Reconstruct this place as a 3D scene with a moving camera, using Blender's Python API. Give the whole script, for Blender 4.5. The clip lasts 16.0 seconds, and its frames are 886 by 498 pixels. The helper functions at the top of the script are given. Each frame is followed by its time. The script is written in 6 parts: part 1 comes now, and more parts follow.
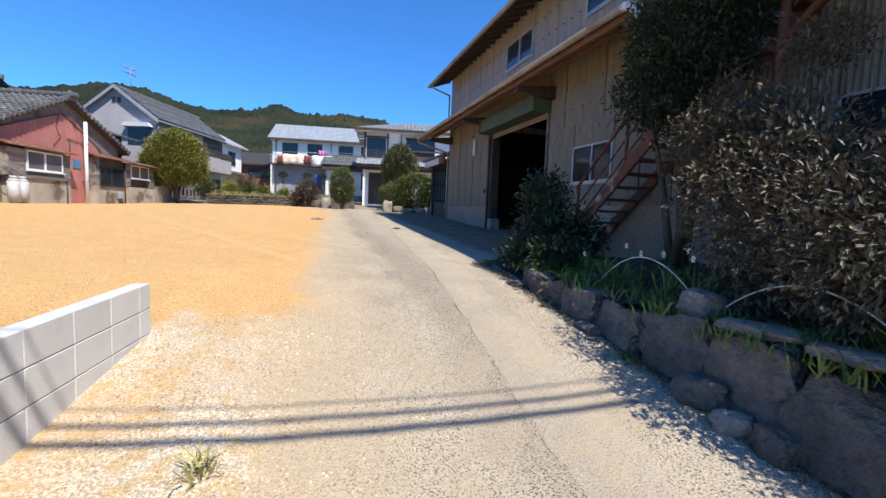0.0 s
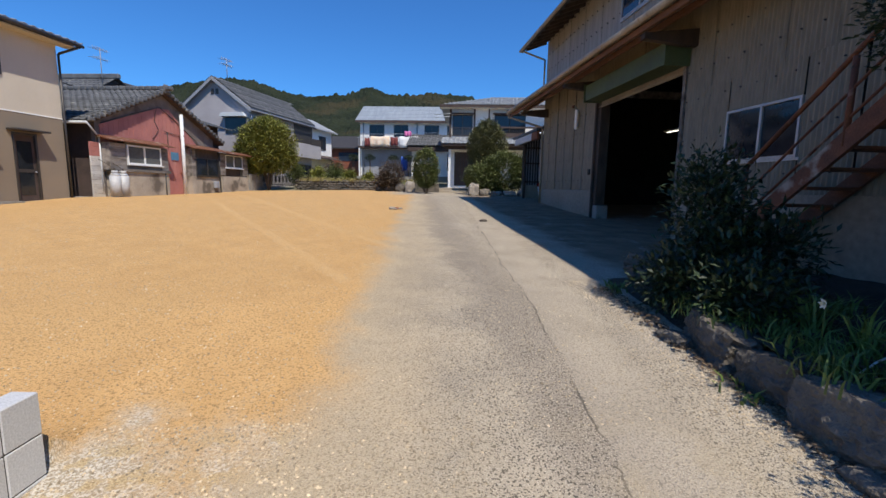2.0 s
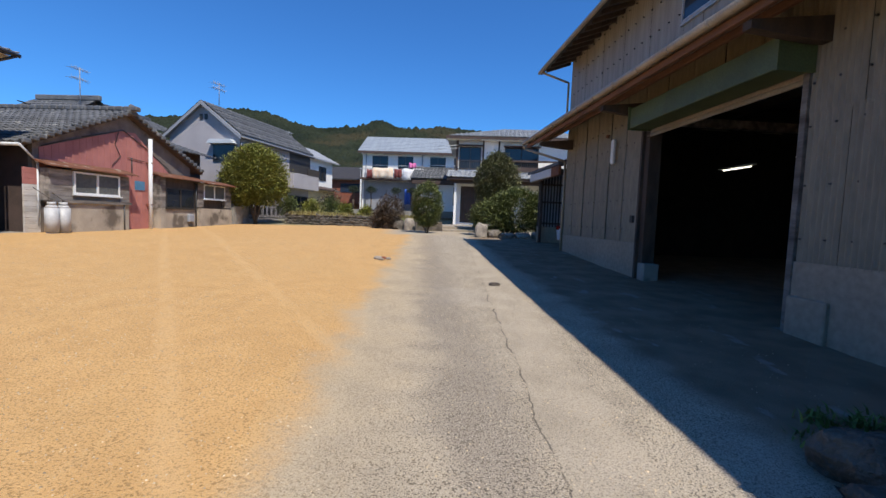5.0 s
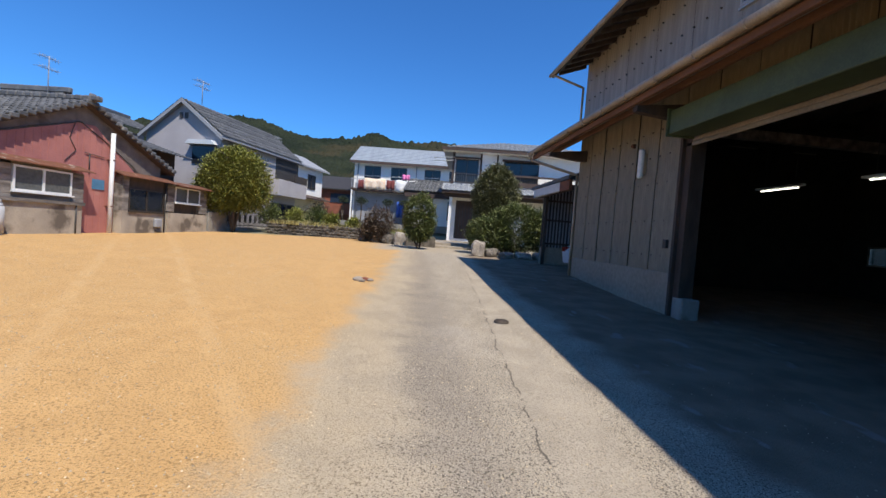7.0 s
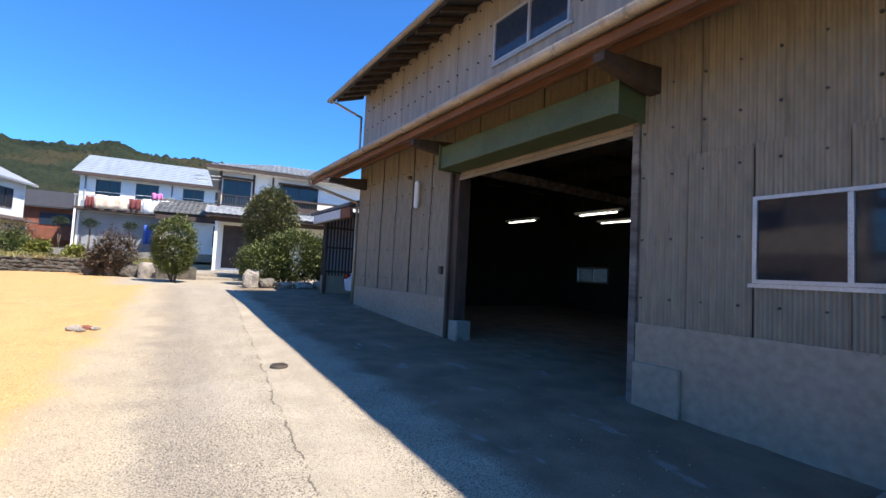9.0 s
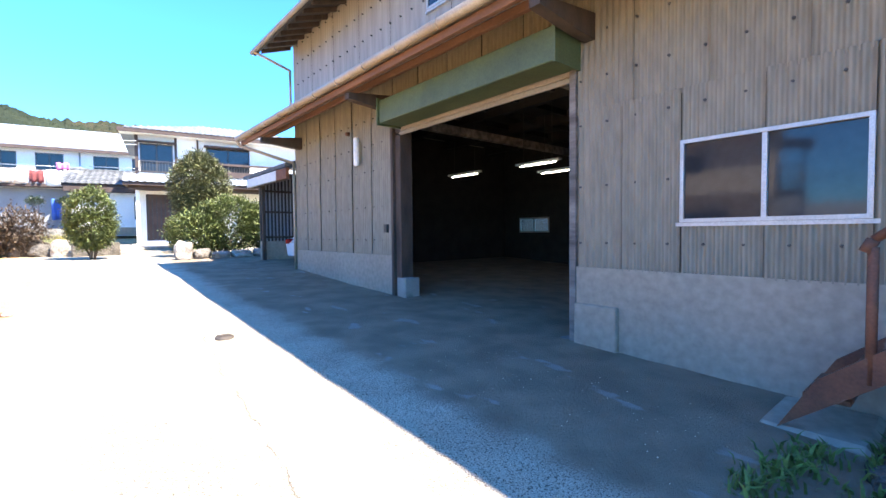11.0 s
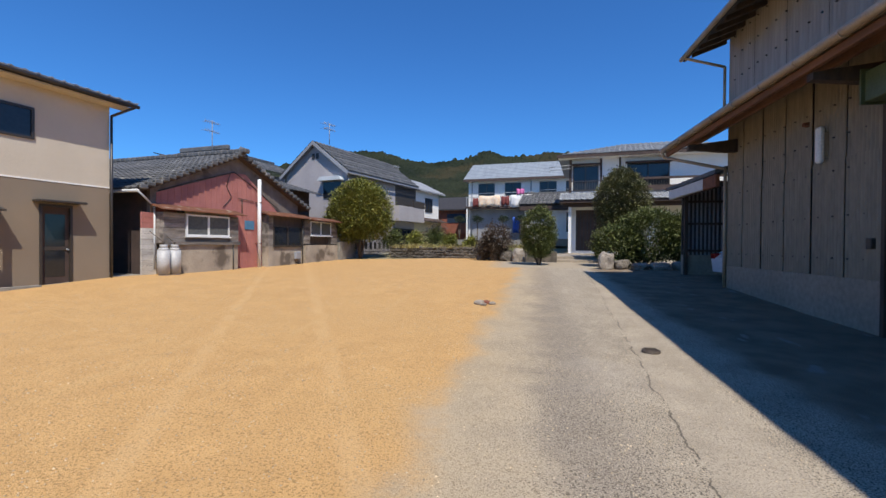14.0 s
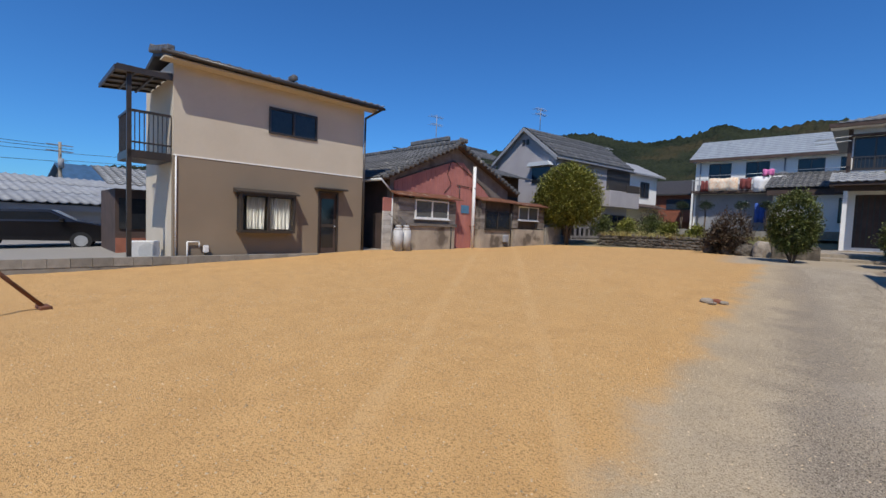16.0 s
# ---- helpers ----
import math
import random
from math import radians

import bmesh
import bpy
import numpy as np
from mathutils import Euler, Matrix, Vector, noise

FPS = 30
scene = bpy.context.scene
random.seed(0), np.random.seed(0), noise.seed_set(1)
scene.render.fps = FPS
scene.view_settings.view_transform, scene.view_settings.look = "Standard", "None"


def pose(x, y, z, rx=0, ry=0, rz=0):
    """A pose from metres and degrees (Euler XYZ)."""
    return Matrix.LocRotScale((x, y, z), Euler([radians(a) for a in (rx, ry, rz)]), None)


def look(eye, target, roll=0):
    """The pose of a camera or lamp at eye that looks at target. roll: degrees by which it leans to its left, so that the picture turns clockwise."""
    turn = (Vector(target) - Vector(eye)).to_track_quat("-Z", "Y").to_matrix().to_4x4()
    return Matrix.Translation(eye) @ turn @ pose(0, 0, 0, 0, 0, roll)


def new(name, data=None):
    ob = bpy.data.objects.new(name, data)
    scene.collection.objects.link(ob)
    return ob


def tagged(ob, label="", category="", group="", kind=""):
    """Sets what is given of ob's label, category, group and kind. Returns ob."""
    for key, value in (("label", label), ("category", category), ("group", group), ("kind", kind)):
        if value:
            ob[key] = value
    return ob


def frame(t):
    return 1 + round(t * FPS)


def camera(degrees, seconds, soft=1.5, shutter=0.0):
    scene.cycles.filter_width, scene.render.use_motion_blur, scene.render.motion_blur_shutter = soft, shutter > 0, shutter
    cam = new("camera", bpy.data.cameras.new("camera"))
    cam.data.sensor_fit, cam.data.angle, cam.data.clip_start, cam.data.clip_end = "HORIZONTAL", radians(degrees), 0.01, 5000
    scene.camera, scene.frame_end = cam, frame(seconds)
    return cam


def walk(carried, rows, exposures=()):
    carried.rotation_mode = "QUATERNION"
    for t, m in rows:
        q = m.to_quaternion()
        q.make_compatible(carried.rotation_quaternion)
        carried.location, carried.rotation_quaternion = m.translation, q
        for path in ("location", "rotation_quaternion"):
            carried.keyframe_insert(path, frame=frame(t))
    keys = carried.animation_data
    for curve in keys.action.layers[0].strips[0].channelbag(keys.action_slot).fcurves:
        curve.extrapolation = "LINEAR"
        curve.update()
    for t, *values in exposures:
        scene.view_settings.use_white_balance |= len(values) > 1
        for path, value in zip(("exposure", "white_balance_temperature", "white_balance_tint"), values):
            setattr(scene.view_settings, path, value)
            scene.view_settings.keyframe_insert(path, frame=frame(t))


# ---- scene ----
cam = camera(90.2, 16.0)
PATH = [
    (0.0, pose(0.000, 0.000, 1.500, 85.20, -2.30, -16.30)),
    (0.5, pose(0.183, 0.505, 1.588, 82.30, -1.70, -11.10)),
    (1.0, pose(0.253, 0.968, 1.636, 80.70, -1.00, -6.00)),
    (1.5, pose(0.296, 1.422, 1.764, 80.00, -1.60, -3.20)),
    (2.0, pose(0.389, 1.962, 1.780, 82.00, -1.00, -5.00)),
    (2.5, pose(0.469, 2.456, 1.844, 82.70, -0.40, -4.50)),
    (3.0, pose(0.513, 3.027, 1.932, 82.70, -3.20, -4.10)),
    (3.5, pose(0.649, 3.571, 1.916, 84.10, -3.40, -5.10)),
    (4.0, pose(0.723, 3.991, 2.020, 84.70, -1.90, -4.30)),
    (6.5, pose(0.883, 6.388, 2.164, 87.90, -3.90, -4.60)),
    (7.0, pose(0.884, 6.730, 2.156, 88.00, -4.40, -5.10)),
    (7.5, pose(0.939, 7.056, 2.204, 88.40, -1.60, -6.30)),
    (8.0, pose(0.925, 7.152, 2.228, 90.20, -1.50, -9.60)),
    (8.5, pose(0.954, 7.193, 2.220, 92.40, -2.20, -18.20)),
    (9.0, pose(0.988, 7.166, 2.212, 93.20, -2.90, -33.10)),
    (11.5, pose(0.996, 7.222, 2.196, 87.20, 0.40, -40.00)),
    (12.0, pose(0.980, 7.252, 2.196, 88.10, 1.10, -30.80)),
    (12.5, pose(0.901, 7.267, 2.204, 88.70, 0.70, -19.00)),
    (13.0, pose(0.830, 7.280, 2.212, 89.30, 0.60, -6.70)),
    (13.5, pose(0.792, 7.266, 2.212, 89.50, 0.50, 2.70)),
    (14.0, pose(0.818, 7.267, 2.228, 89.40, -0.40, 10.00)),
    (14.5, pose(0.828, 7.272, 2.228, 88.40, -2.70, 17.50)),
    (15.0, pose(0.795, 7.249, 2.244, 87.80, -2.10, 23.50)),
    (15.5, pose(0.746, 7.222, 2.260, 87.10, -2.00, 29.00)),
    (16.0, pose(0.745, 7.105, 2.220, 86.90, -2.20, 36.00)),
]
EXPOSURES = [(0, 0.52), (0.8, 0.2), (1.5, -0.02), (3.5, 0.02), (7.0, 0.15), (8.0, 0.22), (8.5, 0.4), (9.0, 0.9), (9.2, 1.05), (10.2, 1.75), (11.3, 2.4), (11.5, 2.2), (12.0, 1.5), (12.5, 1.0), (13.0, 0.55), (13.5, 0.2), (14.5, -0.1), (16, -0.3)]
walk(cam, PATH, EXPOSURES)

# ---- world and light ----
world = bpy.data.worlds.new("sky")
scene.world = world
world.use_nodes = True
wn = world.node_tree
sky = wn.nodes.new("ShaderNodeTexSky")
sky.sky_type, sky.sun_disc = "NISHITA", False
SUN_DIR = Vector((0.33, -0.6, 1.0)).normalized()
sky.sun_elevation = math.asin(SUN_DIR.z)
sky.sun_rotation = math.atan2(SUN_DIR.x, SUN_DIR.y)
sky.altitude, sky.air_density, sky.dust_density, sky.ozone_density = 100, 1.0, 0.2, 4.0
tint = wn.nodes.new("ShaderNodeMix")
tint.data_type, tint.blend_type = "RGBA", "MULTIPLY"
tint.inputs[0].default_value = 1.0
tint.inputs[7].default_value = (0.37, 0.85, 1.38, 1)
wn.links.new(sky.outputs[0], tint.inputs[6])
wn.links.new(tint.outputs[2], wn.nodes["Background"].inputs[0])
wn.nodes["Background"].inputs[1].default_value = 0.112
sun = new("sun", bpy.data.lights.new("sun", "SUN"))
sun.data.energy, sun.data.angle, sun.data.color = 5.0, radians(0.53), (1.0, 0.94, 0.85)
sun.matrix_world = look(SUN_DIR * 60, (0, 0, 0))


# ---- materials ----
def mat(name, base, other=None, rough=0.8, scale=4.0, fine=60.0, bump=0.3, metal=0.0, amount=0.6, stain=None, stain_scale=0.7, stain_at=0.62,
        stretch=(1, 1, 1), islands=0.0, per_object=0.0, sheen=0.5, thickness=0.01):
    """Two-scale noise colour with fine relief and optional stains of their own shape."""
    m = bpy.data.materials.new(name)
    m.use_nodes = True
    t = m.node_tree
    b = t.nodes["Principled BSDF"]
    b.inputs["Roughness"].default_value, b.inputs["Metallic"].default_value = rough, metal
    b.inputs["Specular IOR Level"].default_value = sheen
    co = t.nodes.new("ShaderNodeTexCoord")
    mp = t.nodes.new("ShaderNodeMapping")
    mp.inputs["Scale"].default_value = stretch
    t.links.new(co.outputs["Object"], mp.inputs[0])

    def noise_tex(s, detail=5.0):
        n = t.nodes.new("ShaderNodeTexNoise")
        n.inputs["Scale"].default_value, n.inputs["Detail"].default_value = s, detail
        t.links.new(mp.outputs[0], n.inputs["Vector"])
        return n.outputs["Fac"]

    def ramp(src, lo, hi):
        r = t.nodes.new("ShaderNodeMapRange")
        r.inputs[1].default_value, r.inputs[2].default_value = lo, hi
        t.links.new(src, r.inputs[0])
        return r.outputs[0]

    def blend(fac, a, c, kind="MIX"):
        x = t.nodes.new("ShaderNodeMix")
        x.data_type, x.blend_type = "RGBA", kind
        for sock, v in ((x.inputs[0], fac), (x.inputs[6], a), (x.inputs[7], c)):
            if isinstance(v, (int, float)):
                sock.default_value = v
            elif isinstance(v, tuple):
                sock.default_value = (*v, 1)
            else:
                t.links.new(v, sock)
        return x.outputs[2]

    other = other or tuple(v * amount for v in base)
    big, small = noise_tex(scale), noise_tex(fine, 3.0)
    col = blend(ramp(big, 0.35, 0.68), tuple(base), tuple(other))
    shade = blend(ramp(small, 0.3, 0.72), (0.78, 0.78, 0.78), (1.16, 1.16, 1.16))
    col = blend(0.8, col, shade, "MULTIPLY")
    if stain:
        col = blend(ramp(noise_tex(stain_scale, 8.0), stain_at, stain_at + 0.1), col, tuple(stain))
    if islands or per_object:
        if islands:
            src = t.nodes.new("ShaderNodeNewGeometry").outputs["Random Per Island"]
        else:
            src = t.nodes.new("ShaderNodeObjectInfo").outputs["Random"]
        k = islands or per_object
        v = blend(src, (1 - k,) * 3, (1 + k,) * 3)
        col = blend(1.0, col, v, "MULTIPLY")
    t.links.new(col, b.inputs["Base Color"])
    bp = t.nodes.new("ShaderNodeBump")
    bp.inputs["Strength"].default_value, bp.inputs["Distance"].default_value = bump, thickness
    t.links.new(small, bp.inputs["Height"])
    t.links.new(bp.outputs[0], b.inputs["Normal"])
    return m


def leaf_mat(name, base, rough=0.45, spread=0.45):
    m = mat(name, base, tuple(v * 0.7 for v in base), rough, 2.0, 30.0, 0.1, islands=spread, sheen=0.4)
    m.node_tree.nodes["Principled BSDF"].inputs["Transmission Weight"].default_value = 0.0
    return m


def glass_mat(name, tone, rough=0.06):
    m = mat(name, tone, None, rough, 1.0, 12.0, 0.02, sheen=0.5, amount=0.8)
    return m


M_WALL = mat("aged_sheet_paint", (0.24, 0.205, 0.148), (0.2, 0.17, 0.122), 0.6, 0.5, 10, 0.06, stain=(0.19, 0.155, 0.105), stain_scale=0.9, stain_at=0.64, per_object=0.04, stretch=(1, 1, 0.35))
M_UPPER = mat("pale_sheet_paint", (0.3, 0.275, 0.235), (0.26, 0.237, 0.2), 0.55, 0.7, 10, 0.05, stain=(0.22, 0.19, 0.15), stain_at=0.66, per_object=0.05, stretch=(1, 1, 0.1))
M_CONC = mat("warehouse_concrete", (0.335, 0.28, 0.21), (0.285, 0.238, 0.178), 0.9, 0.8, 11, 0.12, stain=(0.19, 0.165, 0.14), stain_at=0.66)
M_BLOCK = mat("new_block", (0.58, 0.575, 0.57), (0.52, 0.515, 0.51), 0.9, 3, 120, 0.3, per_object=0.05)
M_OLDBLOCK = mat("weathered_block", (0.3, 0.28, 0.24), (0.2, 0.185, 0.16), 0.95, 3, 60, 0.5, stain=(0.09, 0.085, 0.07), stain_scale=1.5, per_object=0.18)
M_RUST = mat("rusted_steel", (0.2, 0.075, 0.035), (0.11, 0.045, 0.025), 0.8, 5, 50, 0.5, stain=(0.36, 0.3, 0.24), stain_scale=3.0, stain_at=0.6)
M_RUSTWOOD = mat("red_oxide_beam", (0.19, 0.085, 0.042), (0.11, 0.052, 0.03), 0.75, 3, 50, 0.3, stain=(0.33, 0.2, 0.09), stain_scale=2.0, stretch=(1, 0.3, 1))
M_DARKWOOD = mat("dark_wood", (0.075, 0.05, 0.035), (0.04, 0.028, 0.02), 0.75, 6, 70, 0.4, stretch=(1, 1, 0.25))
M_GREYWOOD = mat("weathered_boards", (0.27, 0.24, 0.21), (0.1, 0.085, 0.072), 0.9, 7, 60, 0.6, stretch=(1, 0.2, 1), per_object=0.25)
M_PALEBOARD = mat("whitened_boards", (0.6, 0.57, 0.52), (0.42, 0.38, 0.34), 0.9, 5, 60, 0.5, stretch=(1, 0.2, 1), per_object=0.15)
M_GREEN = mat("faded_green_steel", (0.085, 0.115, 0.05), (0.06, 0.082, 0.038), 0.55, 2.0, 40, 0.15, stain=(0.3, 0.2, 0.1), stain_scale=2.5, stain_at=0.68)
M_SHUTTER = mat("shutter_slats", (0.3, 0.255, 0.2), (0.22, 0.185, 0.145), 0.55, 2, 30, 0.1)
M_GUTTER = mat("cream_gutter", (0.42, 0.34, 0.24), (0.31, 0.23, 0.15), 0.5, 2, 40, 0.1, stain=(0.3, 0.16, 0.07), stain_scale=2.2, stain_at=0.66)
M_ALU = mat("aluminium", (0.5, 0.5, 0.49), (0.42, 0.42, 0.41), 0.4, 6, 60, 0.05, metal=0.3)
M_BRONZE = mat("bronze_aluminium", (0.05, 0.04, 0.033), (0.035, 0.03, 0.025), 0.4, 6, 60, 0.05)
M_DARKGLASS = glass_mat("dark_pane", (0.02, 0.023, 0.028))
M_BLUEGLASS = glass_mat("sky_facing_pane", (0.03, 0.045, 0.07), 0.03)
M_CURTAINGLASS = glass_mat("dull_pane", (0.12, 0.125, 0.12), 0.12)
M_BOLT = mat("bolt_cap", (0.05, 0.045, 0.04), None, 0.5, 20, 90, 0.1)
M_ROOFTILE = mat("grey_roof_tile", (0.125, 0.125, 0.125), (0.07, 0.07, 0.07), 0.6, 2.5, 40, 0.4, stain=(0.27, 0.26, 0.23), stain_scale=2.2, stain_at=0.62, islands=0.2)
M_TILE_LIGHT = mat("silver_roof_tile", (0.34, 0.35, 0.36), (0.25, 0.255, 0.26), 0.5, 2.0, 40, 0.3, islands=0.12)
M_ROOFDARK = mat("dark_roof_sheet", (0.05, 0.045, 0.04), (0.035, 0.03, 0.03), 0.6, 3, 40, 0.2)
M_BEIGE = mat("cream_render", (0.6, 0.53, 0.42), (0.55, 0.48, 0.375), 0.9, 0.8, 90, 0.4)
M_TAUPE = mat("taupe_render", (0.26, 0.205, 0.145), (0.23, 0.18, 0.128), 0.9, 0.8, 90, 0.4)
M_PINK = mat("faded_red_sheet", (0.44, 0.175, 0.145), (0.36, 0.135, 0.115), 0.75, 1.5, 40, 0.2, stain=(0.46, 0.26, 0.2), stain_scale=1.6, stain_at=0.66)
M_BROWNWALL = mat("dark_brown_wall", (0.085, 0.055, 0.045), (0.055, 0.037, 0.03), 0.85, 2, 50, 0.3)
M_MORTAR = mat("old_mortar", (0.42, 0.36, 0.28), (0.3, 0.255, 0.2), 0.95, 1.4, 50, 0.5, stain=(0.13, 0.105, 0.08), stain_scale=1.3, stain_at=0.54)
M_GABLE = mat("weathered_gable_boards", (0.2, 0.165, 0.14), (0.13, 0.105, 0.09), 0.9, 2.5, 50, 0.4, stain=(0.07, 0.055, 0.045), stain_scale=1.2, stain_at=0.6)
M_CYLINDER = mat("grey_painted_cylinder", (0.5, 0.5, 0.5), (0.4, 0.39, 0.37), 0.5, 4, 40, 0.1, stain=(0.28, 0.2, 0.13), stain_scale=5, stain_at=0.68)
M_GREYRENDER = mat("grey_render", (0.4, 0.37, 0.37), (0.34, 0.315, 0.315), 0.9, 0.7, 70, 0.2)
M_WHITE = mat("white_render", (0.86, 0.84, 0.79), (0.8, 0.78, 0.73), 0.85, 0.6, 60, 0.15, stain=(0.55, 0.52, 0.47), stain_scale=0.9, stain_at=0.68)
M_YELLOWISH = mat("pale_yellow_render", (0.72, 0.6, 0.34), (0.62, 0.52, 0.3), 0.9, 0.8, 60, 0.15)
M_SLATE = mat("slate_blue_roof", (0.3, 0.33, 0.36), (0.24, 0.265, 0.29), 0.6, 0.5, 25, 0.2, stretch=(1, 6, 1))
M_BALCONY = mat("grey_balcony_wall", (0.3, 0.31, 0.33), (0.25, 0.255, 0.27), 0.85, 0.8, 50, 0.15)
M_BRICKRED = mat("red_brown_cladding", (0.27, 0.09, 0.05), (0.2, 0.07, 0.04), 0.85, 2, 40, 0.3)
M_STONE = mat("grey_field_stone", (0.17, 0.143, 0.112), (0.085, 0.072, 0.057), 0.95, 4, 22, 1.0, stain=(0.055, 0.06, 0.035), stain_scale=3.0, per_object=0.3, thickness=0.06)
M_PALESTONE = mat("pale_stone", (0.36, 0.31, 0.25), (0.22, 0.185, 0.15), 0.95, 3, 40, 0.8, per_object=0.2, thickness=0.03)
M_SOIL = mat("planter_soil", (0.075, 0.055, 0.037), (0.045, 0.034, 0.024), 1.0, 3, 45, 1.0, thickness=0.05)
M_BARK = mat("bark", (0.12, 0.09, 0.065), (0.07, 0.05, 0.038), 0.95, 6, 50, 0.9, stretch=(1, 1, 0.3))
M_LEAF = leaf_mat("glossy_leaf", (0.034, 0.052, 0.018), 0.42)
M_LEAF_DARK = leaf_mat("dark_leaf", (0.022, 0.04, 0.018), 0.5)
M_LEAF_BRIGHT = leaf_mat("bright_leaf", (0.215, 0.215, 0.035), 0.55, 0.5)
M_LEAF_HEDGE = leaf_mat("hedge_leaf", (0.12, 0.14, 0.035), 0.5, 0.55)
M_LEAF_OLIVE = leaf_mat("olive_leaf", (0.135, 0.135, 0.05), 0.45, 0.6)
M_LEAF_BROWN = leaf_mat("bronze_leaf", (0.085, 0.055, 0.032), 0.5, 0.5)
M_LEAF_RED = leaf_mat("nandina_leaf", (0.125, 0.1, 0.06), 0.55, 0.6)
M_GRASS = leaf_mat("grass_blade", (0.14, 0.19, 0.04), 0.55, 0.4)
M_PETAL = mat("white_petal", (0.85, 0.83, 0.7), None, 0.6, 9, 50, 0.05, amount=0.9)
M_WHITEPLASTIC = mat("white_plastic", (0.75, 0.75, 0.73), None, 0.45, 5, 60, 0.03, amount=0.93)
M_CARBLACK = mat("black_car_paint", (0.012, 0.011, 0.012), None, 0.12, 3, 50, 0.0, sheen=0.7)
M_CARWHITE = mat("white_car_paint", (0.75, 0.75, 0.76), None, 0.2, 3, 50, 0.0, amount=0.95)
M_RUBBER = mat("rubber", (0.02, 0.02, 0.02), None, 0.85, 20, 90, 0.2)
M_REDLAMP = mat("red_lens", (0.35, 0.01, 0.01), None, 0.2, 20, 90, 0.0)
M_CURTAIN = mat("white_curtain", (0.78, 0.76, 0.72), (0.68, 0.66, 0.63), 0.9, 3, 80, 0.1)
M_CLOTH_CREAM = mat("cream_cloth", (0.8, 0.74, 0.62), (0.75, 0.45, 0.25), 0.95, 9, 80, 0.2)
M_CLOTH_PINK = mat("pink_cloth", (0.75, 0.2, 0.42), None, 0.95, 6, 80, 0.2, amount=0.85)
M_CLOTH_WHITE = mat("white_cloth", (0.82, 0.8, 0.78), None, 0.95, 4, 80, 0.2, amount=0.9)
M_CLOTH_BLUE = mat("blue_cloth", (0.05, 0.12, 0.42), None, 0.95, 4, 80, 0.2, amount=0.8)
M_CLOTH_RED = mat("dark_red_cloth", (0.2, 0.05, 0.045), None, 0.95, 4, 80, 0.2, amount=0.8)
M_BLUEPANE = mat("blue_board", (0.08, 0.22, 0.36), None, 0.6, 4, 60, 0.1, amount=0.8)
M_IRON = mat("cast_iron", (0.11, 0.085, 0.065), (0.07, 0.055, 0.045), 0.7, 8, 90, 0.6, metal=0.4)
M_INTFLOOR = mat("indoor_concrete", (0.2, 0.185, 0.17), (0.13, 0.12, 0.11), 0.9, 1.2, 50, 0.3)
# near-black base colour stands in for the deep shade indoors
M_INTDARK = mat("shade_darkened_boards", (0.035, 0.03, 0.026), (0.02, 0.018, 0.015), 0.9, 3, 50, 0.3)
M_POLY = mat("smoked_sheet", (0.2, 0.17, 0.14), None, 0.4, 4, 50, 0.05, amount=0.8)
M_BLUEROOF = mat("blue_roof", (0.05, 0.12, 0.22), None, 0.6, 2, 40, 0.2, amount=0.7)
M_STRAP = mat("white_strip", (0.6, 0.62, 0.62), None, 0.5, 6, 60, 0.05, amount=0.9)
M_TERRACOTTA = mat("terracotta_slab", (0.36, 0.13, 0.08), None, 0.9, 3, 50, 0.2, amount=0.75)


def glow_mat(name, colour, power):
    m = bpy.data.materials.new(name)
    m.use_nodes = True
    b = m.node_tree.nodes["Principled BSDF"]
    b.inputs["Emission Color"].default_value, b.inputs["Emission Strength"].default_value = (*colour, 1), power
    return m


M_TUBE = glow_mat("lit_tube", (1.0, 0.97, 0.8), 3.0)


